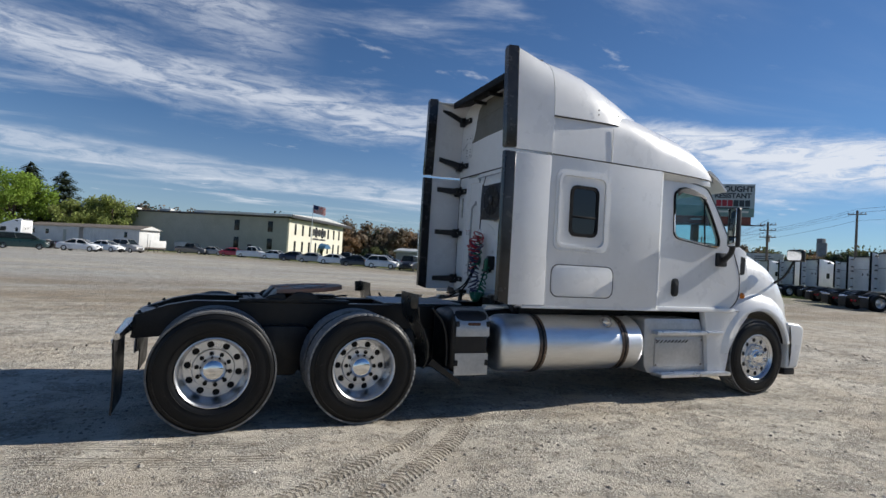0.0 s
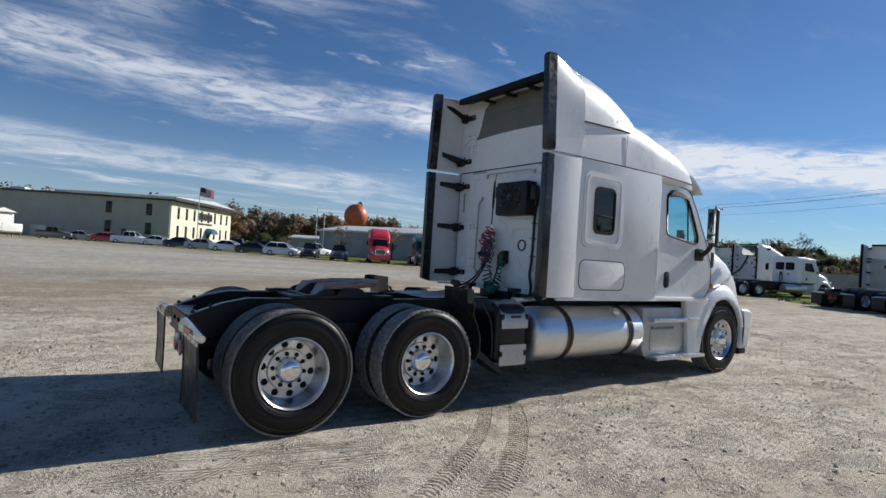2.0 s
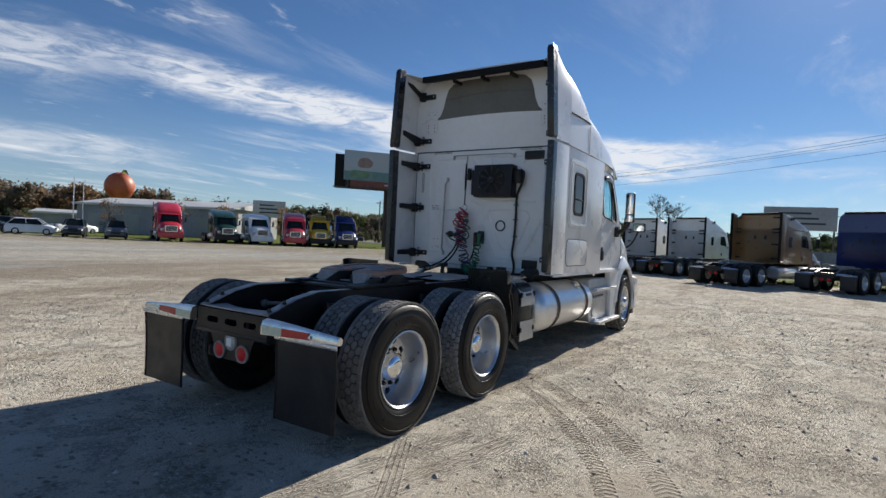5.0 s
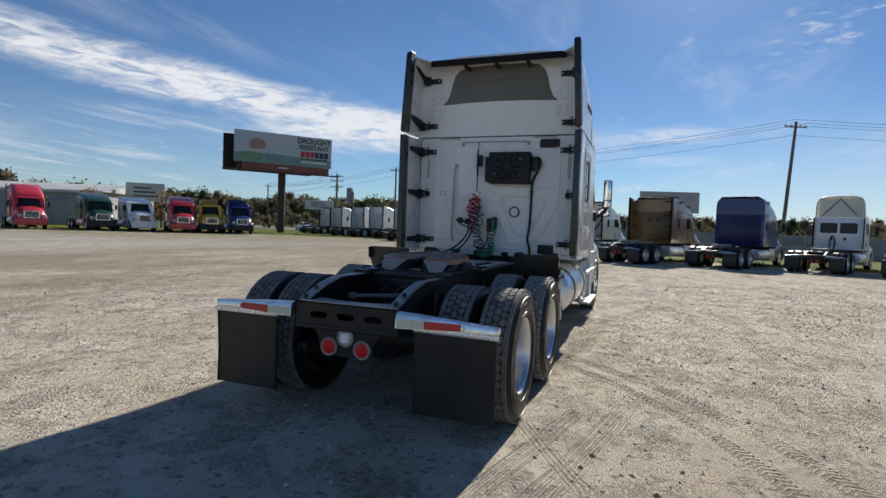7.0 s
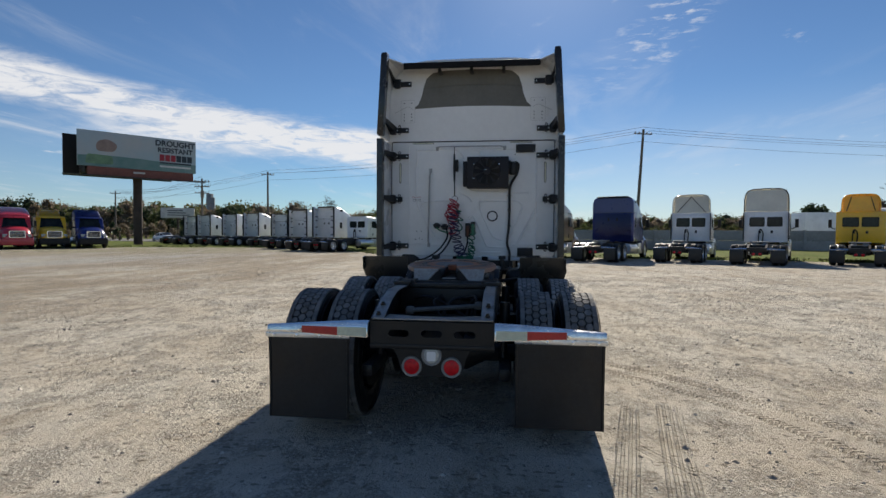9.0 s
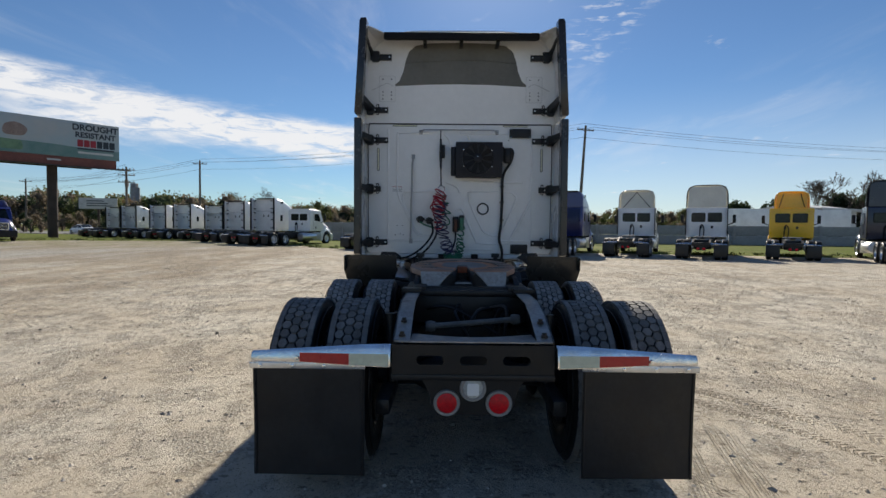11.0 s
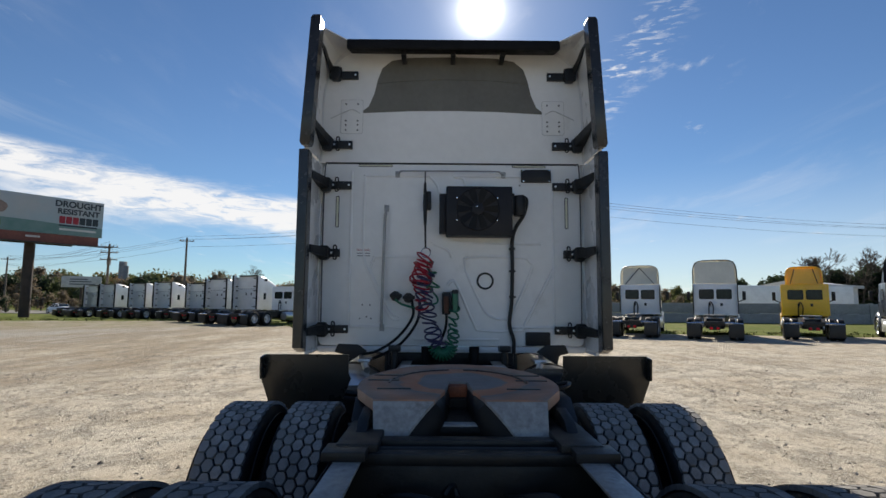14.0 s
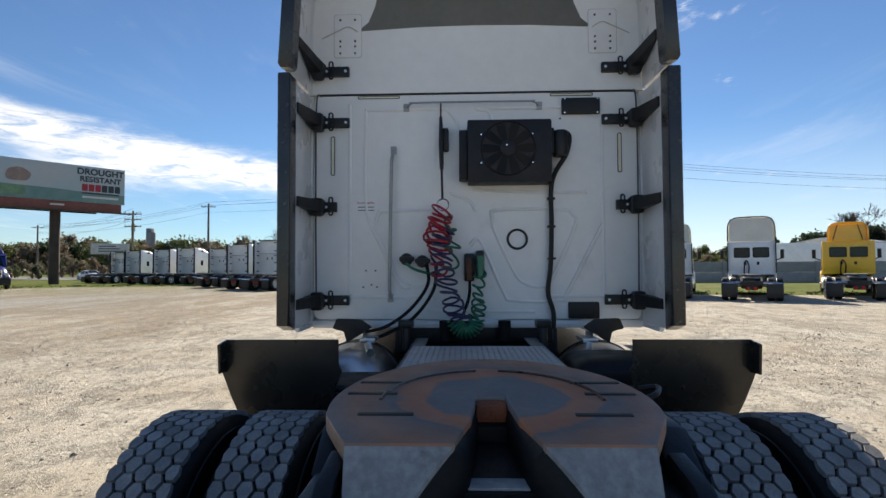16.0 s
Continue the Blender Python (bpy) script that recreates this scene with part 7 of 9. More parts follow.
def make_wall():
    wall = thing("boundary_wall", "grey concrete panel wall beside the highway", "wall", kind="structure")
    line = [(54.5, 16), (53.5, -6), (52, -25), (50, -50), (46, -90)]
    post = B()
    box(post, (-0.14, -0.14, 0), (0.14, 0.14, 2.05), 0.02)
    pm = finish(post, "post", M["concrete"])
    panel = B()
    box(panel, (-1.88, -0.05, 0.0), (1.88, 0.05, 0.98), 0.012)
    pn = finish(panel, "panel", M["concrete"])
    for (ax, ay), (bx, by) in zip(line, line[1:]):
        L = math.hypot(bx - ax, by - ay)
        ang = math.atan2(by - ay, bx - ax)
        n = int(L / 4)
        for k in range(n):
            t = (k + 0.5) / n
            c = Matrix.Translation((ax + (bx - ax) * t, ay + (by - ay) * t, 0)) @ Matrix.Rotation(ang, 4, "Z") @ Matrix.Diagonal((L / n / 4, 1, 1, 1))
            part("panel", pn, None, wall, "", c)
            part("panel", pn, None, wall, "", c @ Matrix.Translation((0, 0, 1.0)))
            part("post", pm, None, wall, "", Matrix.Translation((ax + (bx - ax) * k / n, ay + (by - ay) * k / n, 0)) @ Matrix.Rotation(ang, 4, "Z"))


make_wall()

# ---- other tractors on the lot ----
def paint(name, c):
    return surf(name, c, tuple(v * 0.88 for v in c), 1.2, 0.32, 0, 0.02, 4, 0.06, coat=0.5, fine=0.05, dirt=tuple(0.75 * v + 0.06 for v in c), dirt_scale=1.5, dirt_range=(0.6, 0.9))


PAINT = {
    "white": paint("fleet_white", (0.90, 0.905, 0.90)), "red": paint("fleet_red", (0.58, 0.03, 0.05)), "green": paint("fleet_green", (0.012, 0.055, 0.035)),
    "yellow": paint("fleet_yellow", (0.92, 0.53, 0.014)), "blue": paint("fleet_blue", (0.008, 0.022, 0.17)), "navy": paint("fleet_navy", (0.005, 0.008, 0.035)),
    "brown": paint("fleet_brown", (0.27, 0.155, 0.060)), "cream": paint("fleet_cream", (0.72, 0.70, 0.62)), "silver": paint("fleet_silver", (0.42, 0.42, 0.42))}
M["glass_far"] = surf("far_glass", (0.009, 0.012, 0.013), (0.022, 0.03, 0.03), 3, 0.12, 0, 0, 10, 0.02, spec=0.28)
M["tread_far"] = M["tyre"]
FAR = {}


def far_wheel():
    if not FAR:
        bm = B()
        lathe(bm, tyre_profile(0.515, 0.285), 28)
        lathe(bm, [(0.50, -0.11), (0.515, -0.10), (0.515, 0.10), (0.50, 0.11)], 28)
        FAR["tyre"] = finish(bm, "tyre", M["tyre"], 50)
        bm = B()
        lathe(bm, [(0.312, -0.12), (0.30, -0.128), (0.285, -0.10), (0.27, 0.03), (0.20, 0.05), (0.16, 0.03), (0.10, 0.03), (0.10, -0.03), (0.05, -0.055), (0, -0.06)], 24)
        lathe(bm, [(0.0, 0.10), (0.30, 0.10)], 24)
        FAR["rim"] = finish(bm, "wheel", M["alu"], 35)
        bm = B()
        lathe(bm, [(0.312, -0.12), (0.30, -0.128), (0.285, -0.105), (0.26, -0.09), (0.17, -0.09), (0.12, -0.11), (0.10, -0.15), (0, -0.165)], 24)
        lathe(bm, [(0.0, 0.10), (0.30, 0.10)], 24)
        FAR["rim_f"] = finish(bm, "wheel", M["alu"], 35)
        bm = B()
        box(bm, (-0.012, -0.31, -0.62), (0.012, 0.31, 0.0), 0.006)
        FAR["flap"] = finish(bm, "mudflap", M["flap"])
        bm = B()
        tube(bm, [(0, 0, 0), (0, 0.30, 0), (0, 0.75, -0.02)], [0.055, 0.055, 0.03], 8)
        FAR["hanger"] = finish(bm, "mudflap_hanger", M["chrome_worn"])
        bm = B()
        lathe(bm, [(0.07, 0), (0.07, -0.015), (0.05, -0.03), (0, -0.032)], 16)
        FAR["lamp"] = finish(bm, "tail_lamp", M["red_lens"])
        bm = B()
        box(bm, (-0.06, -0.09, -0.25), (0.06, 0.09, 0.25), 0.03)
        FAR["mirror"] = finish(bm, "mirror", M["plastic"])
        bm = B()
        prism(bm, [(0.0, -0.42), (0.0, -0.20), (0.40, 0.02), (0.40, -0.02), (0.03, -0.24), (0.03, -0.42)], -0.04, 0.04, "z")
        FAR["bracket"] = finish(bm, "bracket", M["plastic"])


def tractor(name, label, m, colour, kind="sleeper", top=3.9, fairing="none", roofcol=None, ext=True, visor=True):
    """A parked tractor: rear axle over the local origin, nose towards local +x."""
    far_wheel()
    P = PAINT[colour]
    RP = PAINT[roofcol] if roofcol else P
    t = thing(name, label, "truck", m, "tractors parked on the lot")
    back = 3.33 if kind == "sleeper" else 4.55
    nose = 7.75
    for s in (-1, 1):
        for x in (0.0, 1.32):
            for y, rim in ((1.078, True), (0.745, False)):
                r = part("wheel", FAR["rim"], None, t, "", Matrix.Translation((x, s * y, 0.505)) @ (Matrix() if s < 0 else Matrix.Rotation(math.pi, 4, "Z")))
                part("tyre", FAR["tyre"], None, r)
        r = part("wheel", FAR["rim_f"], None, t, "", Matrix.Translation((6.855, s * 1.035, 0.505)) @ (Matrix() if s < 0 else Matrix.Rotation(math.pi, 4, "Z")))
        part("tyre", FAR["tyre"], None, r)
        bm = B()
        prism(bm, [(-0.70, 0.70), (-0.70, 0.88), (-0.20, 1.03), (7.2, 1.03), (7.2, 0.75), (0.0, 0.75)], s * 0.35, s * 0.44, "y")
        part("frame_rail", bm, M["black"], t)
        h = part("mudflap_hanger", FAR["hanger"], None, t, "", Matrix.Translation((-0.72, s * 0.44, 0.80)) @ Matrix.Diagonal((1, s, 1, 1)))
        part("mudflap", FAR["flap"], None, t, "", Matrix.Translation((-0.74, s * 0.89, 0.77)))
        part("tail_lamp", FAR["lamp"], None, t, "", Matrix.Translation((-0.70, s * 0.14, 0.56)) @ Matrix.Rotation(radians(-90), 4, "Z"))
        bm = B()
        lathe(bm, [(0, -0.95), (0.28, -0.94), (0.32, -0.88), (0.32, 0.88), (0.28, 0.94), (0, 0.95)], 24, Matrix.Translation((back + 0.55 + (0 if kind == "sleeper" else -0.6), s * 0.87, 0.67)) @ Matrix.Rotation(radians(90), 4, "Z"))
        part("fuel_tank", bm, M["alu_tank"], t)
        bm = B()
        box(bm, (5.0, min(s * 0.7, s * 1.12), 0.32), (6.1, max(s * 0.7, s * 1.12), 1.0), 0.04)
        part("step_box", bm, M["step"], t)
        bm = B()
        prism(bm, fillet([(6.0, 1.13), (6.6, 1.13), (6.33, 0.6), (6.27, 0.3), (6.05, 0.3)], 0.03, 2), s * 1.04, s * 1.14, "y", 0.02)
        part("side_skirt", bm, P, t)
    bm = B()
    box(bm, (-0.72, -0.44, 0.68), (-0.66, 0.44, 0.88), 0.02)
    box(bm, (-0.70, -0.24, 0.48), (-0.68, 0.24, 0.70), 0.01)
    part("rear_crossmember", bm, M["black"], t)
    bm = B()
    prism(bm, [(0.46 * math.cos(a), 0.46 * math.sin(a)) for a in (2 * math.pi * k / 20 for k in range(20))], 1.12, 1.18, "z", 0.01)
    for s in (-1, 1):
        prism(bm, [(0.0, 1.18), (-0.55, 1.02), (-0.55, 0.98), (0.0, 1.12)], s * 0.12, s * 0.36, "y")
    bmesh.ops.translate(bm, vec=(0.86, 0, 0), verts=bm.verts)
    part("fifth_wheel", bm, M["ramp"], t)
    bm = B()
    box(bm, (0.4, -0.42, 0.5), (back, 0.42, 1.0), 0.05)
    part("driveline", bm, M["black"], t)
    # cab
    zc = 2.86 if kind == "daycab" else 2.80
    bm = B()
    out = fillet([(back, 1.10), (6.45, 1.10), (6.45, 1.85), (5.98, zc), (back, zc)], 0.05, 3)
    prism(bm, out, -1.12, 1.12, "y", 0.05, 3)
    part("cab", bm, P, t)
    if kind == "sleeper":
        bm = B()
        prism(bm, fillet([(back, 1.10), (4.93, 1.10), (4.93, zc), (back, zc)], 0.02, 2), -1.22, 1.22, "y", 0.02)
        part("sleeper_box", bm, P, t)
        h = top - zc
        st = [(back, 1.215, top, 5), (back + 0.5, 1.22, top - 0.02, 5), (back + 1.0, 1.22, top - 0.12 * h, 4.5), (5.0, 1.20, zc + 0.62 * h, 4), (5.5, 1.17, zc + 0.42 * h, 3.6), (5.85, 1.10, zc + 0.22 * h, 3.2), (6.05, 1.0, zc + 0.05, 2.8)]
        bm = B()
        loft(bm, [roof_ring(x, w, z, n, zc + 0.004, K=16) for x, w, z, n in st], (True, True), False)
        part("roof", bm, RP, t, angle=60)
        for s in (-1, 1):
            bm = B()
            prism(bm, rounded(3.66, 1.95, 3.98, 2.48, 0.07), s * 1.216, s * 1.228, "y")
            part("sleeper_window", bm, M["glass_far"], t)
            bm = B()
            prism(bm, fillet([(3.75, zc + 0.55 * h), (4.15, zc + 0.62 * h), (4.05, zc + 0.78 * h), (3.72, zc + 0.72 * h)], 0.08, 3), s * 1.205, s * 1.232, "y")
            part("roof_window", bm, M["glass_far"], t)
            if ext:
                bm = B()
                prism(bm, [(2.86, 1.14), (back, 1.14), (back, top - 0.12), (2.86, top - 0.02)], s * 1.19, s * 1.23, "y", 0.008)
                e = part("side_extender", bm, P, t)
                bm = B()
                prism(bm, [(2.74, 1.18), (2.87, 1.14), (2.87, top - 0.02), (2.74, top - 0.03)], s * 1.17, s * 1.25, "y", 0.012)
                part("rubber_edge", bm, M["rubber"], e)
                for z in (1.35, 2.05, 2.65, min(top - 0.85, 3.0), top - 0.28):
                    part("bracket", FAR["bracket"], None, e, "", Matrix.Translation((2.92, s * 1.19, z)) @ Matrix.Diagonal((1, s, 1, 1)))
        bm = B()
        box(bm, (back - 0.2, -0.92, top - 0.11), (back, 0.92, top - 0.02), 0.02)
        part("roof_edge_seal", bm, M["rubber"], t)
        bm = B()
        tube(bm, [(back - 0.01, -1.1, zc + 0.01), (back - 0.01, 1.1, zc + 0.01)], 0.012, 5)
        part("wall_seam", bm, M["print_dark"], t)
        for y in (-0.25, 0.25):
            bm = B()
            box(bm, (back - 0.03, y - 0.05, 2.3), (back, y + 0.05, 2.5), 0.01)
            part("wall_fitting", bm, M["plastic"], t)
    else:
        for s in (-1, 1):
            bm = B()
            prism(bm, rounded(min(s * 0.06, s * 0.82), 2.00, max(s * 0.06, s * 0.82), 2.55, 0.07), back - 0.012, back + 0.01, "x")
            w = part("rear_window", bm, M["rubber"], t)
            bm = B()
            prism(bm, rounded(min(s * 0.10, s * 0.78), 2.04, max(s * 0.10, s * 0.78), 2.51, 0.05), back - 0.02, back - 0.010, "x")
            part("pane", bm, M["glass_far"], w)
            bm = B()
            box(bm, (back - 0.02, s * 0.30 - 0.06, 1.62), (back, s * 0.30 + 0.06, 1.78), 0.01)
            part("wall_fitting", bm, M["plastic"], t)
        bm = B()
        tube(bm, curve_pts([(back - 0.06, 0.35, 1.1), (back - 0.1, 0.33, 1.6), (back - 0.08, 0.25, 1.85), (back - 0.08, 0.12, 1.6), (back - 0.1, 0.15, 1.15)]), 0.03, 6)
        part("air_line", bm, M["rubber"], t)
        if fairing in ("high", "chevron"):
            for s in (-1, 1):
                bm = B()
                prism(bm, [(back - 0.22, 1.25), (back - 0.01, 1.18), (back - 0.01, zc - 0.02), (back - 0.22, zc - 0.06)], s * 1.09, s * 1.13, "y", 0.008)
                part("side_extender", bm, M["rubber"], t)
        if fairing != "none":
            w = {"high": 1.10, "chevron": 1.06}.get(fairing, 0.86)
            bm = B()
            n = 9
            rings = []
            for k in range(n):
                u = k / (n - 1)
                x = back + 0.08 + (5.75 - back) * u
                ht = (top - zc) * (1 - 0.97 * u ** 1.7) + 0.02
                rings.append(roof_ring(x, w * (1 - 0.06 * u), zc + ht, 5, zc + 0.004, K=14))
            loft(bm, rings, (False, True), False)
            bmesh.ops.solidify(bm, geom=bm.faces[:], thickness=0.03)
            part("roof_fairing", bm, RP, t, angle=60)
            bm = B()
            tube(bm, roof_ring(back + 0.085, w + 0.01, top + 0.005, 5, zc + 0.01, K=14), 0.03, 6)
            part("fairing_edge", bm, M["rubber"] if fairing == "high" else RP, t)
            bm = B()
            prism(bm, [(-w * 0.93, zc + 0.03), (w * 0.93, zc + 0.03), (w * 0.90, top - 0.08), (-w * 0.90, top - 0.08)], back + (0.09 if fairing == "high" else 0.30), back + (0.11 if fairing == "high" else 0.32), "x")
            part("fairing_back", bm, RP, t)
            for s in (-1, 1):
                bm = B()
                tube(bm, [(back + 0.10, s * w * 0.75, zc + 0.05), (back + 0.12, 0.0 if fairing == "chevron" else s * w * 0.5, top - 0.12)], 0.022, 6)
                if fairing != "high":
                    part("fairing_strut", bm, M["black"], t)
        else:
            bm = B()
            loft(bm, [roof_ring(x, w, z, 4, zc, K=12) for x, w, z in ((back, 1.08, zc + 0.12), (5.3, 1.08, zc + 0.14), (6.0, 0.98, zc + 0.04))], (True, True), False)
            part("roof", bm, RP, t, angle=60)
    # glazing, doors, front
    for s in (-1, 1):
        bm = B()
        prism(bm, fillet([(5.14, 2.0), (5.98, 1.93), (5.90, 2.2), (5.72, min(2.55, zc - 0.1)), (5.14, min(2.56, zc - 0.1))], 0.06, 3), s * 1.115, s * 1.128, "y")
        d = part("door_window", bm, M["glass_far"], t)
        bm = B()
        prism(bm, rounded(5.26, 1.30, 5.36, 1.50, 0.04), s * 1.11, s * 1.14, "y")
        part("door_handle", bm, M["plastic"], t)
        bm = B()
        tube(bm, [(5.02, s * 1.121, zc - 0.06), (5.02, s * 1.121, 1.14), (6.30, s * 1.121, 1.14), (6.38, s * 1.121, 1.8)], 0.008, 5)
        part("door_gap", bm, M["seam"], t)
        mr = part("mirror", FAR["mirror"], None, t, "", Matrix.Translation((6.18, s * 1.45, 2.22)))
        bm = B()
        tube(bm, [(6.1, s * 1.1, 1.85), (6.18, s * 1.43, 1.99)], 0.03, 6)
        part("mirror_arm", bm, M["plastic"], t)
    bm = B()
    rows = []
    for k in range(5):
        u = k / 4
        rows.append([(6.02 + 0.47 * u - 0.10 * abs(v) ** 2.5 - 0.03, v * (0.95 + 0.08 * u), zc - 0.04 - (zc - 1.90) * u) for v in (-1, -0.75, -0.4, 0, 0.4, 0.75, 1)])
    rows = [[(x + 0.06, y, z) for x, y, z in r] for r in rows]
    sheet(bm, rows, (-0.02, 0, 0))
    part("windscreen", bm, M["glass_far"], t)
    bm = B()
    st = [(6.45, 1.08, 1.12, 1.98, 3.4), (6.80, 1.08, 1.12, 1.93, 3.2), (7.1, 1.06, 1.10, 1.84, 3.0), (7.4, 1.0, 1.0, 1.70, 2.9), (7.62, 0.90, 0.92, 1.52, 2.8), (7.74, 0.78, 0.92, 1.30, 2.6)]
    loft(bm, [roof_ring(x, w, zt, n, zb, K=14) for x, w, zb, zt, n in st], (True, True), False)
    part("hood", bm, P, t, angle=60)
    bm = B()
    prism(bm, fillet([(-0.55, 0.98), (0.55, 0.98), (0.48, 1.55), (-0.48, 1.55)], 0.07, 3), 7.62, 7.80, "x", 0.02)
    g = part("grille", bm, M["plastic"], t)
    bm = B()
    ringed(bm, rounded(-0.57, 0.96, 0.57, 1.57, 0.10), rounded(-0.49, 1.01, 0.49, 1.52, 0.07), 7.79, 7.815, "x")
    part("grille_surround", bm, M["chrome_worn"], g)
    for k in range(7):
        bm = B()
        box(bm, (7.795, -0.47, 1.03 + 0.072 * k), (7.812, 0.47, 1.048 + 0.072 * k), 0.004)
        part("grille_bar", bm, M["chrome_worn"], g)
    bm = B()
    box(bm, (7.45, -1.15, 0.34), (7.80, 1.15, 0.92), 0.09, None, 3)
    part("bumper", bm, P if colour in ("white", "red") else M["plastic"], t)
    for s in (-1, 1):
        bm = B()
        box(bm, (7.45, min(s * 0.62, s * 0.98), 1.02), (7.72, max(s * 0.62, s * 0.98), 1.30), 0.08, None, 3)
        part("headlamp", bm, M["white_lens"], t)
        bm = B()
        rows = []
        for k in range(11):
            a = radians(178 - 165 * k / 10)
            rows.append([(6.855 + (0.585 + e) * math.cos(a), s * w, 0.535 + (0.585 + e) * math.sin(a)) for e, w in ((0, 1.17), (0.09, 1.175), (0.24, 1.07))])
        sheet(bm, rows, (0, -s * 0.05, 0))
        part("fender", bm, P, t, angle=60)
    if visor:
        bm = B()
        sheet(bm, [[(6.06 + 0.2 * u - 0.1 * abs(v) ** 2.4, v * 1.08, zc + 0.06 - 0.16 * u) for v in (-1, -0.7, -0.3, 0.3, 0.7, 1)] for u in (0, 0.5, 1)], (-0.015, 0, -0.02))
        part("sun_visor", bm, P, t)
    return t


def rear_at(x, y, heading):
    """Pose with the middle of the mudflaps at x, y."""
    return Matrix.Translation((x, y, 0)) @ Matrix.Rotation(radians(heading), 4, "Z") @ Matrix.Translation((0.74, 0, 0))


def nose_at(x, y, heading):
    return Matrix.Translation((x, y, 0)) @ Matrix.Rotation(radians(heading), 4, "Z") @ Matrix.Translation((-7.8, 0, 0))


W = "white sleeper tractor with black fairing edges, parked in a row"
for x, y in ((39.4, 17.4), (44.5, 21.9), (50.3, 26.4), (51.5, 30.4), (53.6, 34.2), (56.6, 39.3), (59.5, 43.0)):
    i = len([o for o in bpy.data.objects if o.name.startswith("sleeper_tractor")])
    tractor("sleeper_tractor", W, rear_at(x, y, -20), "white", top=(3.95, 3.9, 3.7, 3.85, 3.8, 3.8, 3.7)[i % 7])
tractor("day_cab_tractor", "white day cab tractor with two rear windows", rear_at(36.5, 14.6, -22), "white", "daycab", 3.1)
tractor("sleeper_tractor", W, rear_at(31.9, 6.2, -19), "white", top=3.68)
tractor("sleeper_tractor", W, rear_at(30.5, 3.05, -19), "white", top=3.70)
tractor("sleeper_tractor", "brown sleeper tractor with a tall roof, parked on gravel", rear_at(24.8, -0.7, -25), "brown", top=3.66)
tractor("sleeper_tractor", "dark blue sleeper tractor with a tall roof", rear_at(25.2, -5.05, -25), "blue", top=3.8, ext=False)
tractor("day_cab_tractor", "white day cab tractor with a braced roof fairing", rear_at(25.6, -9.5, -25), "white", "daycab", 3.98, "chevron", "cream")
tractor("day_cab_tractor", "white day cab tractor with a tall cream roof fairing", rear_at(23.8, -12.75, -28), "white", "daycab", 4.18, "high", "cream")
tractor("day_cab_tractor", "yellow day cab tractor with a low roof fairing", rear_at(23.9, -17.5, -31), "yellow", "daycab", 3.84, "low")
tractor("day_cab_tractor", "dark navy day cab tractor with a tall roof fairing", rear_at(20.75, -21.1, -29), "navy", "daycab", 4.3, "high")
tractor("sleeper_tractor", "red high-roof sleeper tractor facing the lot", nose_at(26.4, 47.3, -114), "red", top=4.0)
tractor("sleeper_tractor", "dark green mid-roof tractor facing the lot", nose_at(30.9, 44.7, -114), "green", top=3.55, ext=False)
tractor("sleeper_tractor", "white mid-roof tractor facing the lot", nose_at(33.9, 43.0, -114), "white", top=3.3, ext=False)
tractor("sleeper_tractor", "red mid-roof tractor facing the lot", nose_at(36.2, 40.6, -128), "red", top=3.7, ext=False)
tractor("day_cab_tractor", "yellow day cab tractor facing the lot", nose_at(39.0, 39.7, -128), "yellow", "daycab", 3.5, "low")
tractor("day_cab_tractor", "blue day cab tractor facing the lot", nose_at(40.7, 37.3, -128), "blue", "daycab", 3.6, "high")

# ---- buildings, billboards, poles ----
M["siding"] = surf("green_grey_siding", (0.42, 0.43, 0.37), (0.37, 0.38, 0.325), 0.4, 0.6, 0, 0.15, 12, fine=0.08)
M["cream_wall"] = surf("cream_wall", (0.70, 0.67, 0.55), (0.62, 0.59, 0.48), 0.5, 0.8, 0, 0.1, 20, fine=0.06)
M["white_siding"] = surf("white_siding", (0.70, 0.70, 0.68), (0.60, 0.60, 0.58), 0.6, 0.6, 0, 0.1, 20, fine=0.08)
M["roof_metal"] = surf("pale_roof_metal", (0.62, 0.62, 0.60), (0.50, 0.50, 0.48), 0.4, 0.45, 0.3, fine=0.08)
M["roof_brown"] = surf("brown_shingle", (0.20, 0.17, 0.14), (0.14, 0.12, 0.10), 1.2, 0.9, 0, 0.4, 30, fine=0.3)
M["fascia"] = surf("dark_fascia", (0.05, 0.05, 0.055), None, 3, 0.5)
M["awning"] = surf("blue_awning", (0.03, 0.13, 0.26), (0.025, 0.10, 0.20), 2, 0.7)
M["grey_wall"] = surf("grey_shed_wall", (0.40, 0.41, 0.41), (0.33, 0.34, 0.34), 0.3, 0.7, 0, 0.2, 10, fine=0.1)
M["wood_pole"] = surf("weathered_pole", (0.20, 0.17, 0.14), (0.13, 0.11, 0.09), 2, 0.9, 0, 0.5, 30, stretch=(4, 4, 0.4), fine=0.3)
M["wire"] = surf("wire", (0.03, 0.03, 0.03), None, 1, 0.6)
M["steel_brown"] = surf("brown_steel", (0.075, 0.05, 0.04), (0.05, 0.036, 0.03), 1, 0.7, 0.1, fine=0.2)


def frame_at(x, y, ux, uy):
    """Local x runs along (ux, uy), local y to its left."""
    a = math.atan2(uy, ux)
    return Matrix.Translation((x, y, 0)) @ Matrix.Rotation(a, 4, "Z")


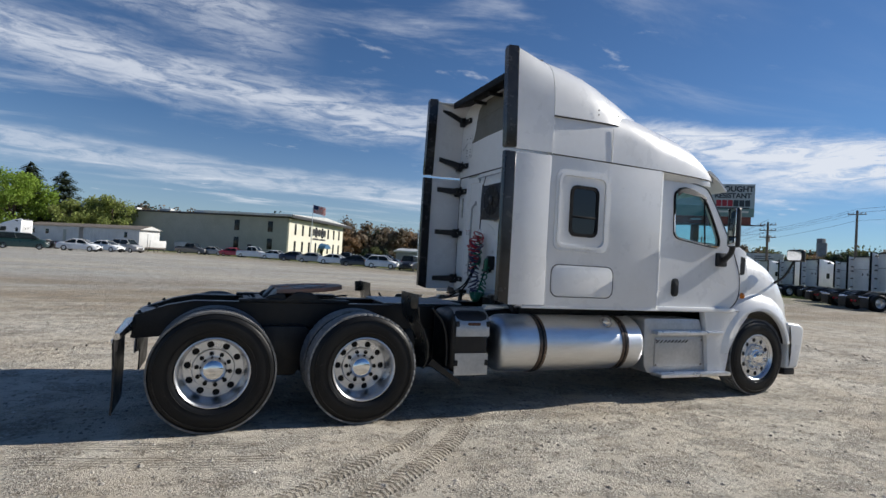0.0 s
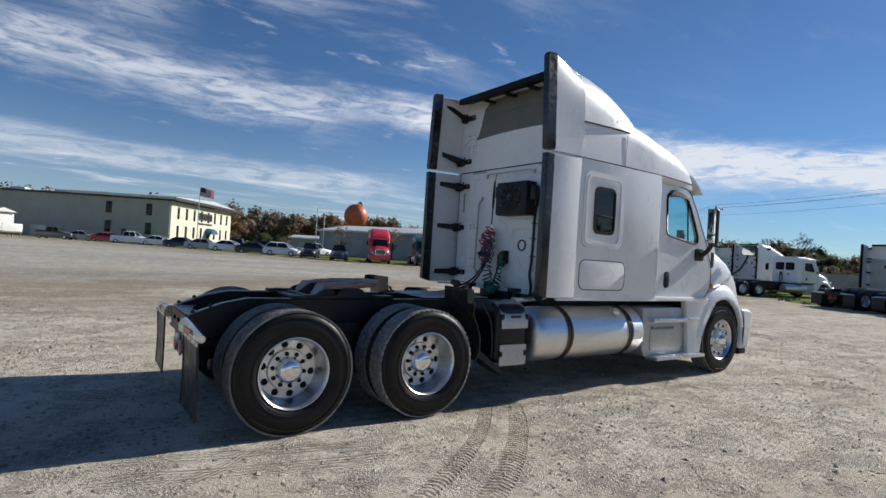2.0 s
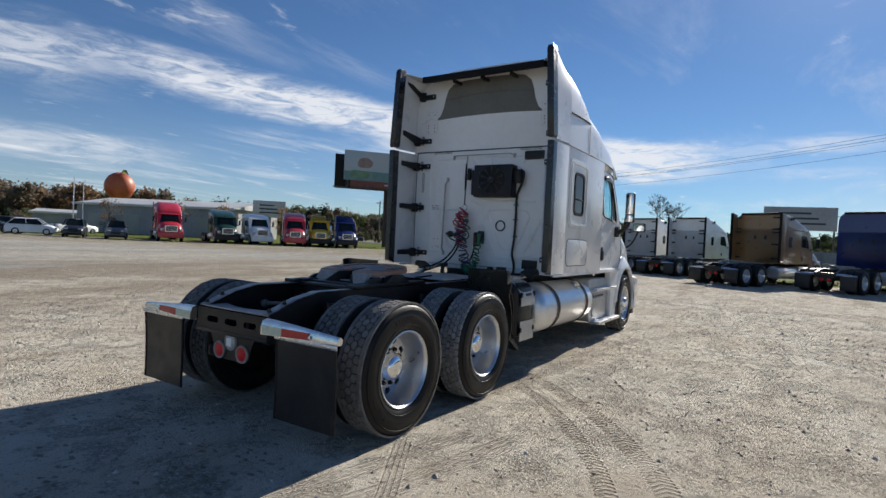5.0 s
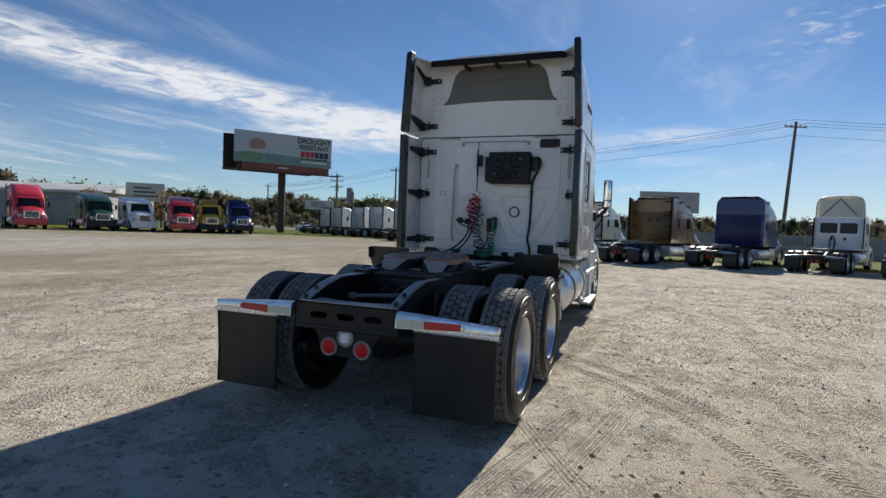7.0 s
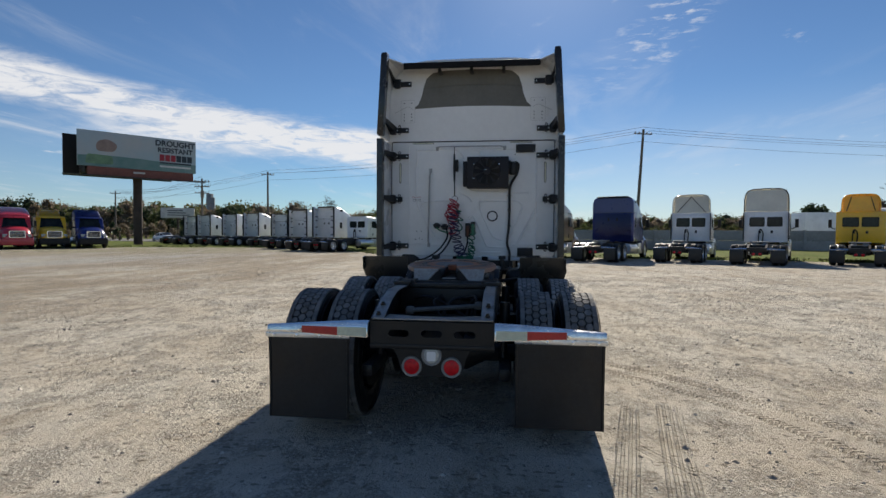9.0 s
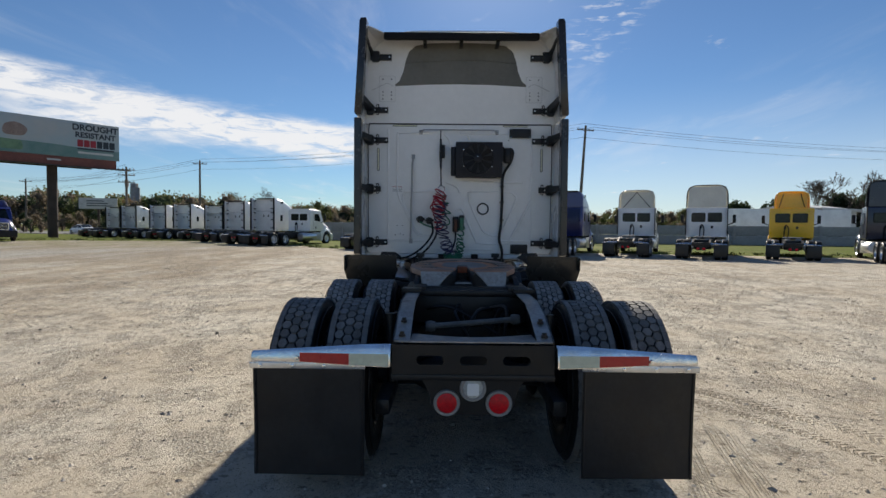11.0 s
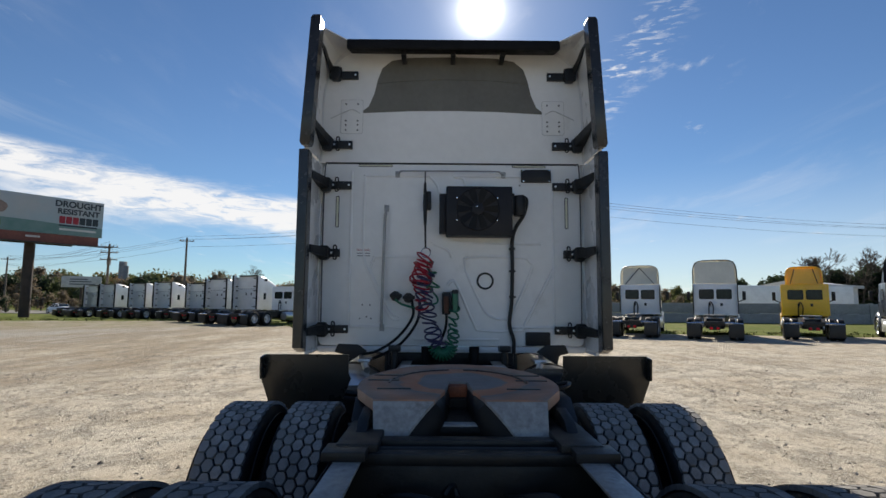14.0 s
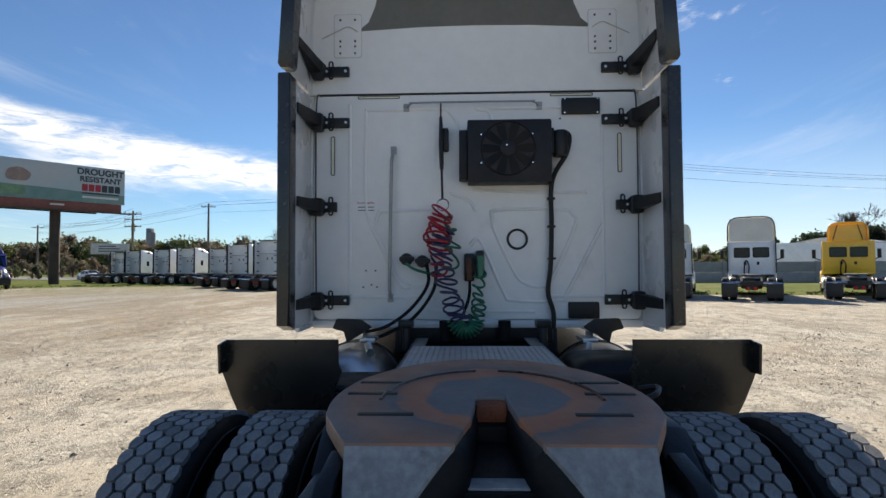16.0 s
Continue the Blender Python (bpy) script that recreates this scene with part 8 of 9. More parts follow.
def window_unit(parent, x, z, w, h, face, mat=None):
    """A framed window on a wall that faces local -y at y = face."""
    bm = B()
    ringed(bm, rounded(x - w / 2 - 0.07, z - 0.07, x + w / 2 + 0.07, z + h + 0.07, 0.02, 2), rounded(x - w / 2, z, x + w / 2, z + h, 0.01, 2), face - 0.05, face + 0.02)
    f = part("window", bm, M["fascia"], parent)
    bm = B()
    prism(bm, [(x - w / 2, z), (x + w / 2, z), (x + w / 2, z + h), (x - w / 2, z + h)], face - 0.02, face)
    part("pane", bm, M["glass_far"], f)


def office_building():
    m = frame_at(13.3, 107.8, 0.54, 0.84)
    b = thing("office_building", "two-storey cream office front on a long grey-green warehouse", "building", m)
    # front block, local x along the lit front, local y to the rear
    bm = B()
    box(bm, (0, 0, 0), (31, 18, 8.4), 0)
    front = part("front_wall", bm, M["cream_wall"], b)
    bm = B()
    prism(bm, [(-1.6, 8.5), (33.5, 8.5), (33.5, 8.75), (16, 9.7), (-1.6, 8.95)], -1.4, 18.4, "y", 0.03)
    part("roof", bm, M["roof_metal"], b, "low pale overhanging roof")
    bm = B()
    box(bm, (-1.65, -1.45, 8.3), (33.6, -1.35, 8.9), 0.02)
    part("fascia", bm, M["fascia"], b)
    for i in range(8):
        x = 3.0 + 3.6 * i
        for z, h in ((1.4, 2.2), (5.0, 2.2)):
            if z < 2 and i == 4:
                continue
            window_unit(b, x, z, 0.75, h, 0.0)
    # entrance with a rounded awning
    bm = B()
    box(bm, (16.6, -0.06, 0), (18.2, 0.02, 2.4), 0.02)
    part("entrance_door", bm, M["glass_far"], b)
    bm = B()
    loft(bm, [[(17.4 + 1.9 * math.cos(a), y, 2.5 + 1.25 * math.sin(a) * k) for a in (math.pi * q / 10 for q in range(11))] for y, k in ((-1.6, 0.75), (-0.8, 0.95), (0.0, 1.0))], (True, False))
    part("awning", bm, M["awning"], b, "blue rounded awning over the entrance")
    # sign: plain dark blocks of the letters' size
    for k in range(5):
        bm = B()
        x = 12.4 + 1.55 * k
        ringed(bm, rounded(x - 0.55, 5.3, x + 0.55, 6.9, 0.25, 3), rounded(x - 0.20, 5.75, x + 0.20, 6.45, 0.1, 3), -0.16, -0.04)
        part("sign_block", bm, M["fascia"], b)
    for k in range(2):
        bm = B()
        box(bm, (12.0 + 3.9 * k, -0.10, 4.35), (15.4 + 3.9 * k, -0.04, 4.75), 0.05)
        part("sign_bar", bm, M["fascia"], b)
    # warehouse running back from the corner, its flank along local y
    bm = B()
    box(bm, (-0.2, 0.2, 0), (20, 62, 8.2), 0)
    part("warehouse_wall", bm, M["siding"], b)
    bm = B()
    box(bm, (-0.6, -0.3, 8.2), (20, 62.4, 8.55), 0.05)
    part("warehouse_roof", bm, M["fascia"], b)
    for k in range(5):
        bm = B()
        box(bm, (1.0, 20 + 8.2 * k, 8.55), (2.5, 22.6 + 8.2 * k, 9.1), 0.05)
        part("roof_vent", bm, M["roof_metal"], b)
    for y in (3.5, 11):
        for z in (1.6, 5.2):
            bm = B()
            box(bm, (-0.28, y, z), (-0.19, y + 1.1, z + 2.2), 0.02)
            part("window", bm, M["glass_far"], b)
    for y in (8.0,):
        bm = B()
        box(bm, (-0.30, y, 0), (-0.19, y + 0.9, 2.4), 0.02)
        part("door", bm, M["fascia"], b)
    bm = B()
    box(bm, (-1.4, 22, 0), (-0.2, 25, 2.1), 0.1)
    part("air_handler", bm, M["roof_metal"], b)


office_building()


def mobile_office():
    m = frame_at(-11.5, 90.5, -0.68, 0.733)
    b = thing("mobile_office", "long white mobile office with a shallow brown roof", "building", m)
    for x0, x1 in ((0.0, 14.0), (15.2, 30.0)):
        bm = B()
        box(bm, (x0, -3.6, 0.75), (x1, 0, 3.5), 0.02)
        body = part("cabin", bm, M["white_siding"], b)
        for k in range(int((x1 - x0) / 0.9)):
            bm = B()
            box(bm, (x0 + 0.45 + 0.9 * k, -0.01, 0.78), (x0 + 0.48 + 0.9 * k, 0.012, 3.48))
            part("siding_joint", bm, M["white_siding"], body)
    bm = B()
    prism(bm, [(0.35, 3.5), (-1.8, 4.15), (-3.95, 3.5)], -0.4, 30.3, "x")
    part("roof", bm, M["roof_brown"], b, "low brown gable roof")
    bm = B()
    prism(bm, [(0.10, 3.48), (-1.8, 4.08), (-3.7, 3.48)], -0.45, -0.35, "x")
    part("gable", bm, M["white_siding"], b)
    for x, w, h, z in ((3.2, 0.7, 0.9, 2.1), (19.0, 0.8, 2.1, 0.85), (24.0, 0.9, 0.8, 2.1), (28.0, 0.6, 0.9, 2.1)):
        bm = B()
        box(bm, (x - w / 2, -0.02, z), (x + w / 2, 0.04, z + h), 0.01)
        part("window" if h < 2 else "door", bm, M["glass_far"] if h < 2 else M["siding"], b)
    bm = B()
    box(bm, (-0.06, -2.5, 0.8), (0.0, -1.5, 2.9), 0.01)
    part("end_door", bm, M["white_siding"], b)
    bm = B()
    box(bm, (-1.6, -3.6, 0.6), (-0.05, 0.2, 0.78), 0.02)
    for x in (-1.55, -0.1):
        for y in (-3.5, -1.7, 0.1):
            box(bm, (x, y, 0), (x + 0.1, y + 0.1, 0.65))
    part("porch", bm, M["wood_pole"], b)
    bm = B()
    box(bm, (-1.6, -3.65, 0.8), (-1.5, -0.8, 1.9), 0.01)
    part("porch_rail", bm, M["white_siding"], b)
    for x in (6.0, 7.0, 12.0, 22.0):
        bm = B()
        lathe(bm, [(0.2, -0.1), (0.38, -0.1), (0.38, 0.1), (0.2, 0.1)], 16, Matrix.Translation((x, -0.4, 0.38)))
        part("tyre", bm, M["tyre"], b)
    rnd = random.Random(8)
    pile = thing("timber_pile", "heap of scrap timber beside the mobile office", "timber", m)
    for k in range(16):
        bm = B()
        box(bm, (-0.8, -0.08, -0.05), (0.8, 0.08, 0.05), 0.01, Matrix.Translation((-0.2 + rnd.uniform(-2.2, 1.2), 1.1 + rnd.uniform(-0.5, 0.5), 0.1 + 0.05 * k)) @ Matrix.Rotation(rnd.uniform(-0.5, 0.5), 4, "Y") @ Matrix.Rotation(rnd.uniform(0, 3), 4, "Z"))
        part("board", bm, M["wood_pole"], pile)


mobile_office()


def shed(name, label, x, y, ux, uy, L, D, H, wall, roof):
    b = thing(name, label, "building", frame_at(x, y, ux, uy))
    bm = B()
    box(bm, (0, 0, 0), (L, D, H), 0)
    part("wall", bm, M[wall], b)
    bm = B()
    prism(bm, [(-0.5, H), (D + 0.5, H), (D / 2, H + D * 0.09)], -0.5, L + 0.5, "x")
    part("roof", bm, M[roof], b)
    bm = B()
    box(bm, (-0.5, -0.52, H - 0.25), (L + 0.5, -0.46, H + 0.12), 0.02)
    part("gutter", bm, M["roof_metal"], b)
    for k in range(int(L / 6)):
        bm = B()
        box(bm, (2.0 + 6 * k, -0.06, 0), (4.6 + 6 * k, 0.02, 3.0 if H > 4 else 2.2), 0.02)
        part("roller_door", bm, M["siding"], b)
    return b


shed("storage_shed", "long grey metal shed with a pale roof", 36, 90, 0.42, -0.907, 26, 15, 4.5, "grey_wall", "roof_metal")
shed("low_shed", "low shed with a white roof edge", 38, 112, 0.80, -0.60, 19, 8, 3.0, "grey_wall", "roof_metal")


def billboard():
    TR, TL = Vector((58.0, 37.9)), Vector((48.5, 45.7))
    d = (TR - TL).normalized()
    L = (TR - TL).length
    z0, z1 = 8.75, 12.65
    m = Matrix.Translation((TL.x, TL.y, 0)) @ Matrix.Rotation(math.atan2(d.y, d.x), 4, "Z")
    b = thing("billboard", "large roadside billboard on a single brown steel post", "billboard", m)
    bm = B()
    box(bm, (0, 0.0, z0), (L, 0.25, z1), 0.02)
    face = part("panel", bm, M["board_sky"], b, "pale blue printed billboard face")
    bm = B()
    rows = [[(0.02 + (L - 0.04) * u, -0.012, z) for u in (0, 0.25, 0.5, 0.75, 1)] for z in (z0 + 0.02, z0 + 0.55, z0 + 1.0 + 0.0)]
    for j in range(5):
        rows[2][j] = (rows[2][j][0], -0.012, z0 + 1.15 + 0.15 * math.sin(j * 1.3))
    sheet(bm, rows, (0, 0.008, 0))
    part("printed_field", bm, M["board_green"], face, "printed green turf band")
    # plain tan and green patches for the picture at the left
    for nm, mat, poly in (("printed_patch", "board_tan", fillet([(1.7, z0 + 1.7), (3.5, z0 + 1.7), (3.9, z0 + 2.5), (2.9, z0 + 3.15), (1.8, z0 + 2.8)], 0.5, 4)),
                          ("printed_patch", "board_lime", fillet([(0.7, z0 + 0.3), (3.4, z0 + 0.3), (3.3, z0 + 1.25), (0.9, z0 + 1.35)], 0.3, 4))):
        bm = B()
        prism(bm, poly, -0.022, -0.010)
        part(nm, bm, M[mat], face)
    up = Matrix.Rotation(radians(90), 4, "X")
    write("DROUGHT", 0.90, M["board_ink"], face, Matrix.Translation((L * 0.808, -0.02, z1 - 0.62)) @ up, bold=0.03)
    write("RESISTANT", 0.80, M["board_ink"], face, Matrix.Translation((L * 0.808, -0.02, z1 - 1.42)) @ up, bold=0.028)
    for k, mat in enumerate(("board_red", "board_red", "board_red", "board_ink", "board_ink", "board_ink")):
        bm = B()
        x = L * 0.665 + 0.62 * k
        prism(bm, fillet([(x, z1 - 2.68), (x + 0.54, z1 - 2.68), (x + 0.54, z1 - 1.92), (x, z1 - 1.92)], 0.06, 2), -0.022, -0.010)
        part("name_block", bm, M[mat], face)
    bm = B()
    box(bm, (L * 0.665, -0.02, z1 - 2.98), (L * 0.955, -0.010, z1 - 2.80))
    part("print_bar", bm, M["board_ink"], face)
    bm = B()
    box(bm, (L * 0.67, -0.02, z1 - 3.42), (L * 0.95, -0.010, z1 - 3.20), 0.0)
    part("print_bar", bm, M["white_siding"], face)
    # apron, catwalk with lamps, second face behind
    bm = B()
    box(bm, (0.9, 0.05, z0 - 0.95), (L - 0.3, 0.22, z0 - 0.01), 0.02)
    part("apron", bm, M["board_brown"], b)
    bm = B()
    box(bm, (L * 0.44, 0.02, z0 - 0.5), (L * 0.54, 0.05, z0 - 0.32))
    part("maker_plate", bm, M["roof_metal"], b)
    bm = B()
    box(bm, (-1.4, -0.55, z0 - 1.06), (L + 1.0, 0.05, z0 - 0.98), 0.01)
    walkway = part("catwalk", bm, M["fascia"], b)
    for k in range(7):
        bm = B()
        box(bm, (0.3 + k * L / 6.5, -1.0, z0 - 1.15), (0.65 + k * L / 6.5, -0.75, z0 - 1.0), 0.03)
        tube(bm, [(0.47 + k * L / 6.5, -0.5, z0 - 1.04), (0.47 + k * L / 6.5, -0.85, z0 - 1.08)], 0.03, 6)
        part("lamp", bm, M["fascia"], walkway)
    bm = B()
    box(bm, (-0.9, 2.6, z0 - 0.95), (L - 2.0, 2.85, z1 - 0.25), 0.02)
    part("rear_panel", bm, M["void"], b, "dark back of the second billboard face")
    for k in range(5):
        bm = B()
        box(bm, (0.6 + k * (L - 1.2) / 4, 0.25, z0 - 0.7), (0.75 + k * (L - 1.2) / 4, 2.6, z1 - 0.6), 0.01)
        part("brace", bm, M["fascia"], b)
    bm = B()
    tube(bm, [(L * 0.5, 1.3, -0.3), (L * 0.5, 1.3, z0 - 0.2)], 0.48, 20)
    box(bm, (0.4, 1.1, z0 - 0.7), (L - 0.4, 1.5, z0 - 0.2), 0.02)
    part("post", bm, M["steel_brown"], b, "brown steel post")


M["board_sky"] = surf("board_sky", (0.33, 0.46, 0.52), (0.45, 0.47, 0.47), 0.22, 0.5, fine=0.03)
M["board_green"] = surf("board_green", (0.09, 0.22, 0.20), (0.20, 0.30, 0.29), 0.4, 0.5, fine=0.05)
M["board_tan"] = surf("board_tan", (0.33, 0.24, 0.21), (0.25, 0.18, 0.15), 1.5, 0.5)
M["board_lime"] = surf("board_lime", (0.20, 0.34, 0.19), (0.13, 0.24, 0.15), 1.5, 0.5)
M["board_ink"] = surf("board_ink", (0.03, 0.045, 0.06), None, 2, 0.5)
M["board_red"] = surf("board_red", (0.42, 0.03, 0.05), None, 2, 0.5)
M["board_brown"] = surf("board_brown", (0.26, 0.085, 0.06), None, 1, 0.6)
billboard()


def far_board(x, y, ux, uy, w, h, z, label, face="board_grey"):
    b = thing("roadside_board", label, "billboard", frame_at(x, y, ux, uy))
    bm = B()
    box(bm, (-w / 2, -0.1, z), (w / 2, 0.1, z + h), 0.02)
    p = part("panel", bm, M[face], b)
    for k in range(3):
        bm = B()
        box(bm, (-w * 0.3, -0.115, z + h * (0.25 + 0.22 * k)), (w * (0.35 - 0.1 * k), -0.10, z + h * (0.33 + 0.22 * k)))
        part("print_bar", bm, M["board_ink"], p)
    bm = B()
    tube(bm, [(0, 0.3, 0), (0, 0.3, z + 0.5)], 0.25, 12)
    part("post", bm, M["steel_brown"], b)


M["board_grey"] = surf("board_grey", (0.66, 0.65, 0.63), (0.56, 0.54, 0.53), 0.5, 0.6)
far_board(52.4, 64.9, 0.62, -0.78, 5.0, 2.6, 3.6, "grey weathered roadside board on a post")
far_board(68, -4.5, 0.2, -1, 7, 2.6, 4.4, "dull grey roadside board behind the parked trucks", "grey_wall")
far_board(110, 74.4, 0.4, -0.9, 7.0, 2.3, 4.8, "white printed roadside board far along the highway")


def utility_pole(x, y, h, yaw, arms, label):
    b = thing("utility_pole", label, "pole", Matrix.Translation((x, y, 0)) @ Matrix.Rotation(radians(yaw), 4, "Z"), "poles along the highway")
    bm = B()
    tube(bm, [(0, 0, -0.2), (0, 0, h * 0.5), (0, 0, h)], [0.19, 0.16, 0.12], 12)
    part("pole", bm, M["wood_pole"], b)
    for z in arms:
        bm = B()
        box(bm, (-0.05, -0.95, z - 0.05), (0.05, 0.95, z + 0.05), 0.01)
        arm = part("crossarm", bm, M["wood_pole"], b)
        for y0 in (-0.85, -0.4, 0.4, 0.85):
            bm = B()
            lathe(bm, [(0.0, 0.0), (0.06, 0.0), (0.07, 0.06), (0.04, 0.10), (0.05, 0.16), (0, 0.20)], 10, Matrix.Translation((0, y0, z + 0.06)) @ Matrix.Rotation(radians(90), 4, "X"))
            part("insulator", bm, M["grey_wall"], arm)
    if len(arms) > 1:
        bm = B()
        tube(bm, [(0.35, 0, h - 2.6), (0.35, 0, h - 1.7)], 0.25, 12)
        part("transformer", bm, M["grey_wall"], b)
    return b


utility_pole(65.8, 41.8, 9.0, 25, (8.6, 7.9, 7.0), "wooden utility pole with three crossarms")
utility_pole(75, 36.5, 11.0, 20, (10.5,), "tall wooden utility pole with one crossarm")
leaning = utility_pole(55.9, -14.2, 12.9, 5, (12.4,), "leaning wooden utility pole with wires")
leaning.matrix_basis = leaning.matrix_basis @ Matrix.Rotation(radians(3.2), 4, "X")
utility_pole(95, 78, 9.8, 30, (9.3,), "distant wooden utility pole")
utility_pole(110, -10, 9, 5, (8.6,), "distant wooden utility pole")
utility_pole(72, -80, 12.9, -5, (12.4, 11.6), "wooden utility pole with wires")


def wires():
    b = thing("power_lines", "sagging black power lines between poles", "cable")
    runs = [((55.9, -14.8, 12.5), (72, -80, 12.5)), ((55.9, -14.8, 12.5), (75, 36.5, 10.6)), ((75, 36.5, 10.6), (95, 78, 9.4)), ((65.8, 41.8, 8.7), (95, 78, 9.3))]
    for a, c in runs:
        for dy, dz in ((-1.0, 0.15), (0.0, 0.6), (1.0, 0.15), (0.1, -0.9)):
            A, C = Vector(a) + Vector((0.2 * dy, dy, dz)), Vector(c) + Vector((0.2 * dy, dy, dz))
            bm = B()
            pts = []
            for k in range(13):
                t = k / 12
                p = A.lerp(C, t)
                p.z -= 4 * 0.9 * t * (1 - t)
                pts.append(p)
            tube(bm, pts, 0.016, 4)
            part("wire", bm, M["wire"], b)


wires()


def flagpole():
    b = thing("flagpole", "white flagpole with a striped flag flying", "flag", Matrix.Translation((16.2, 97, 0)) @ Matrix.Rotation(radians(-10), 4, "Z"))
    bm = B()
    tube(bm, [(0, 0, 0), (0, 0, 10.6)], [0.09, 0.05], 10)
    part("pole", bm, M["alu"], b)
    for k in range(13):
        bm = B()
        z1 = 10.5 - 0.115 * k
        rows = [[(0.05 + 2.3 * u, 0.14 * math.sin(u * 7), z - 0.45 * u) for u in (0, 0.15, 0.3, 0.45, 0.6, 0.8, 1)] for z in (z1, z1 - 0.115)]
        sheet(bm, rows, (0, 0.01, 0))
        part("stripe", bm, M["tape_red"] if k % 2 == 0 else M["white_siding"], b)
    bm = B()
    rows = [[(0.04 + 0.95 * u, 0.14 * math.sin(0.41 * u * 7) - 0.012, z - 0.19 * u) for u in (0, 0.35, 0.7, 1)] for z in (10.52, 9.70)]
    sheet(bm, rows, (0, 0.035, 0))
    part("canton", bm, M["flag_blue"], b)


M["flag_blue"] = surf("flag_blue", (0.02, 0.035, 0.12), None, 3, 0.7)
flagpole()
for x, y in ((33, 84), (36, 88)):
    b = thing("flagpole", "bare pale flagpole beside the sheds", "pole", Matrix.Translation((x, y, 0)))
    bm = B()
    tube(bm, [(0, 0, 0), (0, 0, 8)], [0.09, 0.05], 10)
    part("pole", bm, M["alu"], b)


def water_tower():
    b = thing("water_tower", "peach-shaped orange water tower behind the sheds", "water tower", Matrix.Translation((65.7, 138.3, 0)))
    bm = B()
    R = 3.4
    rings = []
    for i in range(1, 24):
        th = math.pi * i / 24
        ring = []
        for k in range(40):
            a = 2 * math.pi * k / 40
            dent = 1 - 0.10 * math.exp(-((min(abs(a - 4.2), 2 * math.pi - abs(a - 4.2))) / 0.16) ** 2) * math.sin(th)
            r = R * dent
            ring.append((r * math.sin(th) * math.cos(a), r * math.sin(th) * math.sin(a), 10.9 + R * 1.02 * math.cos(th)))
        rings.append(ring)
    loft(bm, rings)
    part("tank", bm, M["peach"], b, "orange-red peach tank")
    bm = B()
    tube(bm, [(0, 0, 0), (0, 0, 8.2)], [1.0, 0.8], 20)
    part("stem", bm, M["roof_metal"], b)
    bm = B()
    pts = [(-1.6, -2.9, 13.4), (-0.8, -2.5, 14.4), (0.4, -1.6, 14.6), (1.4, -1.2, 13.9)]
    rows = [[Vector(p) + Vector((0.2 * s, -0.3 * abs(s), 0.45 * s)) * w for s in (-1, 0, 1)] for p, w in zip(pts, (0.2, 1, 0.9, 0.15))]
    sheet(bm, rows, (0, -0.06, 0.0))
    part("leaf", bm, M["grass"], b)


M["peach"] = surf("peach_paint", (0.55, 0.17, 0.05), (0.42, 0.07, 0.04), 0.35, 0.5, fine=0.08)
water_tower()


def box_trailer(x, y, heading, L, label, doors="white"):
    b = thing("box_trailer", label, "trailer", Matrix.Translation((x, y, 0)) @ Matrix.Rotation(radians(heading), 4, "Z"))
    bm = B()
    box(bm, (0, -1.25, 1.15), (L, 1.25, 4.05), 0.04)
    part("body", bm, PAINT["white"], b)
    bm = B()
    box(bm, (0, -1.27, 1.10), (L, 1.27, 1.25), 0.02)
    part("side_rail", bm, M["step"], b)
    for xx in (1.2, 2.5):
        for s in (-1, 1):
            r = part("wheel", FAR["rim"], None, b, "", Matrix.Translation((xx, s * 1.08, 0.505)) @ (Matrix() if s < 0 else Matrix.Rotation(math.pi, 4, "Z")))
            part("tyre", FAR["tyre"], None, r)
    bm = B()
    for s in (-1, 1):
        box(bm, (L - 3.2, s * 0.8 - 0.08, 0.05), (L - 3.05, s * 0.8 + 0.08, 1.2), 0.01)
    part("landing_gear", bm, M["black"], b)
    bm = B()
    for yy in (-0.62, 0.62):
        box(bm, (-0.02, yy - 0.58, 1.25), (0.0, yy + 0.58, 3.95), 0.01)
    part("rear_doors", bm, PAINT[doors], b)
    return b


box_trailer(61, -47, 95, 14.5, "long white box trailer beside the highway")
shed("white_house", "white gabled house beyond the wall", 60, -43.5, 0.50, -0.866, 9, 7, 4.2, "white_siding", "roof_metal")
box_trailer(121, 117, 118, 14.5, "pale box trailer with red doors on the highway", "red")


def silo(x, y, h, r):
    b = thing("silo", "tall grey concrete silo above the far woods", "silo", Matrix.Translation((x, y, 0)))
    bm = B()
    tube(bm, [(0, 0, -0.5), (0, 0, h)], r, 20)
    part("shaft", bm, M["concrete"], b)
    bm = B()
    box(bm, (-r * 0.9, -r * 0.5, h), (r * 0.5, r * 0.6, h + 1.6), 0.1)
    part("headhouse", bm, M["concrete"], b)


silo(205, 122, 16.0, 1.7)

# ---- cars along the edge of the lot ----
CARP = {"white": PAINT["white"], "silver": PAINT["silver"], "red": PAINT["red"], "green": paint("van_green", (0.009, 0.026, 0.023)), "grey": paint("car_grey", (0.10, 0.105, 0.11)), "black": paint("car_black", (0.015, 0.016, 0.02)), "navy": PAINT["navy"]}
SHAPES = {
    # bonnet height, roof height, cabin x positions (front glass foot, roof front, roof rear, rear glass foot), boot height, length
    "sedan": (0.95, 1.45, 1.25, 0.45, -0.75, -1.55, 1.05, 4.7),
    "hatch": (1.0, 1.62, 1.15, 0.45, -1.45, -1.95, 1.1, 4.4),
    "suv": (1.1, 1.78, 1.15, 0.55, -1.85, -2.15, 1.15, 4.7),
    "van": (1.15, 1.78, 1.55, 0.75, -2.2, -2.45, 1.2, 5.1),
    "pickup": (1.15, 1.85, 1.2, 0.6, -0.75, -1.0, 1.2, 5.6)}
CAR_BITS = {}


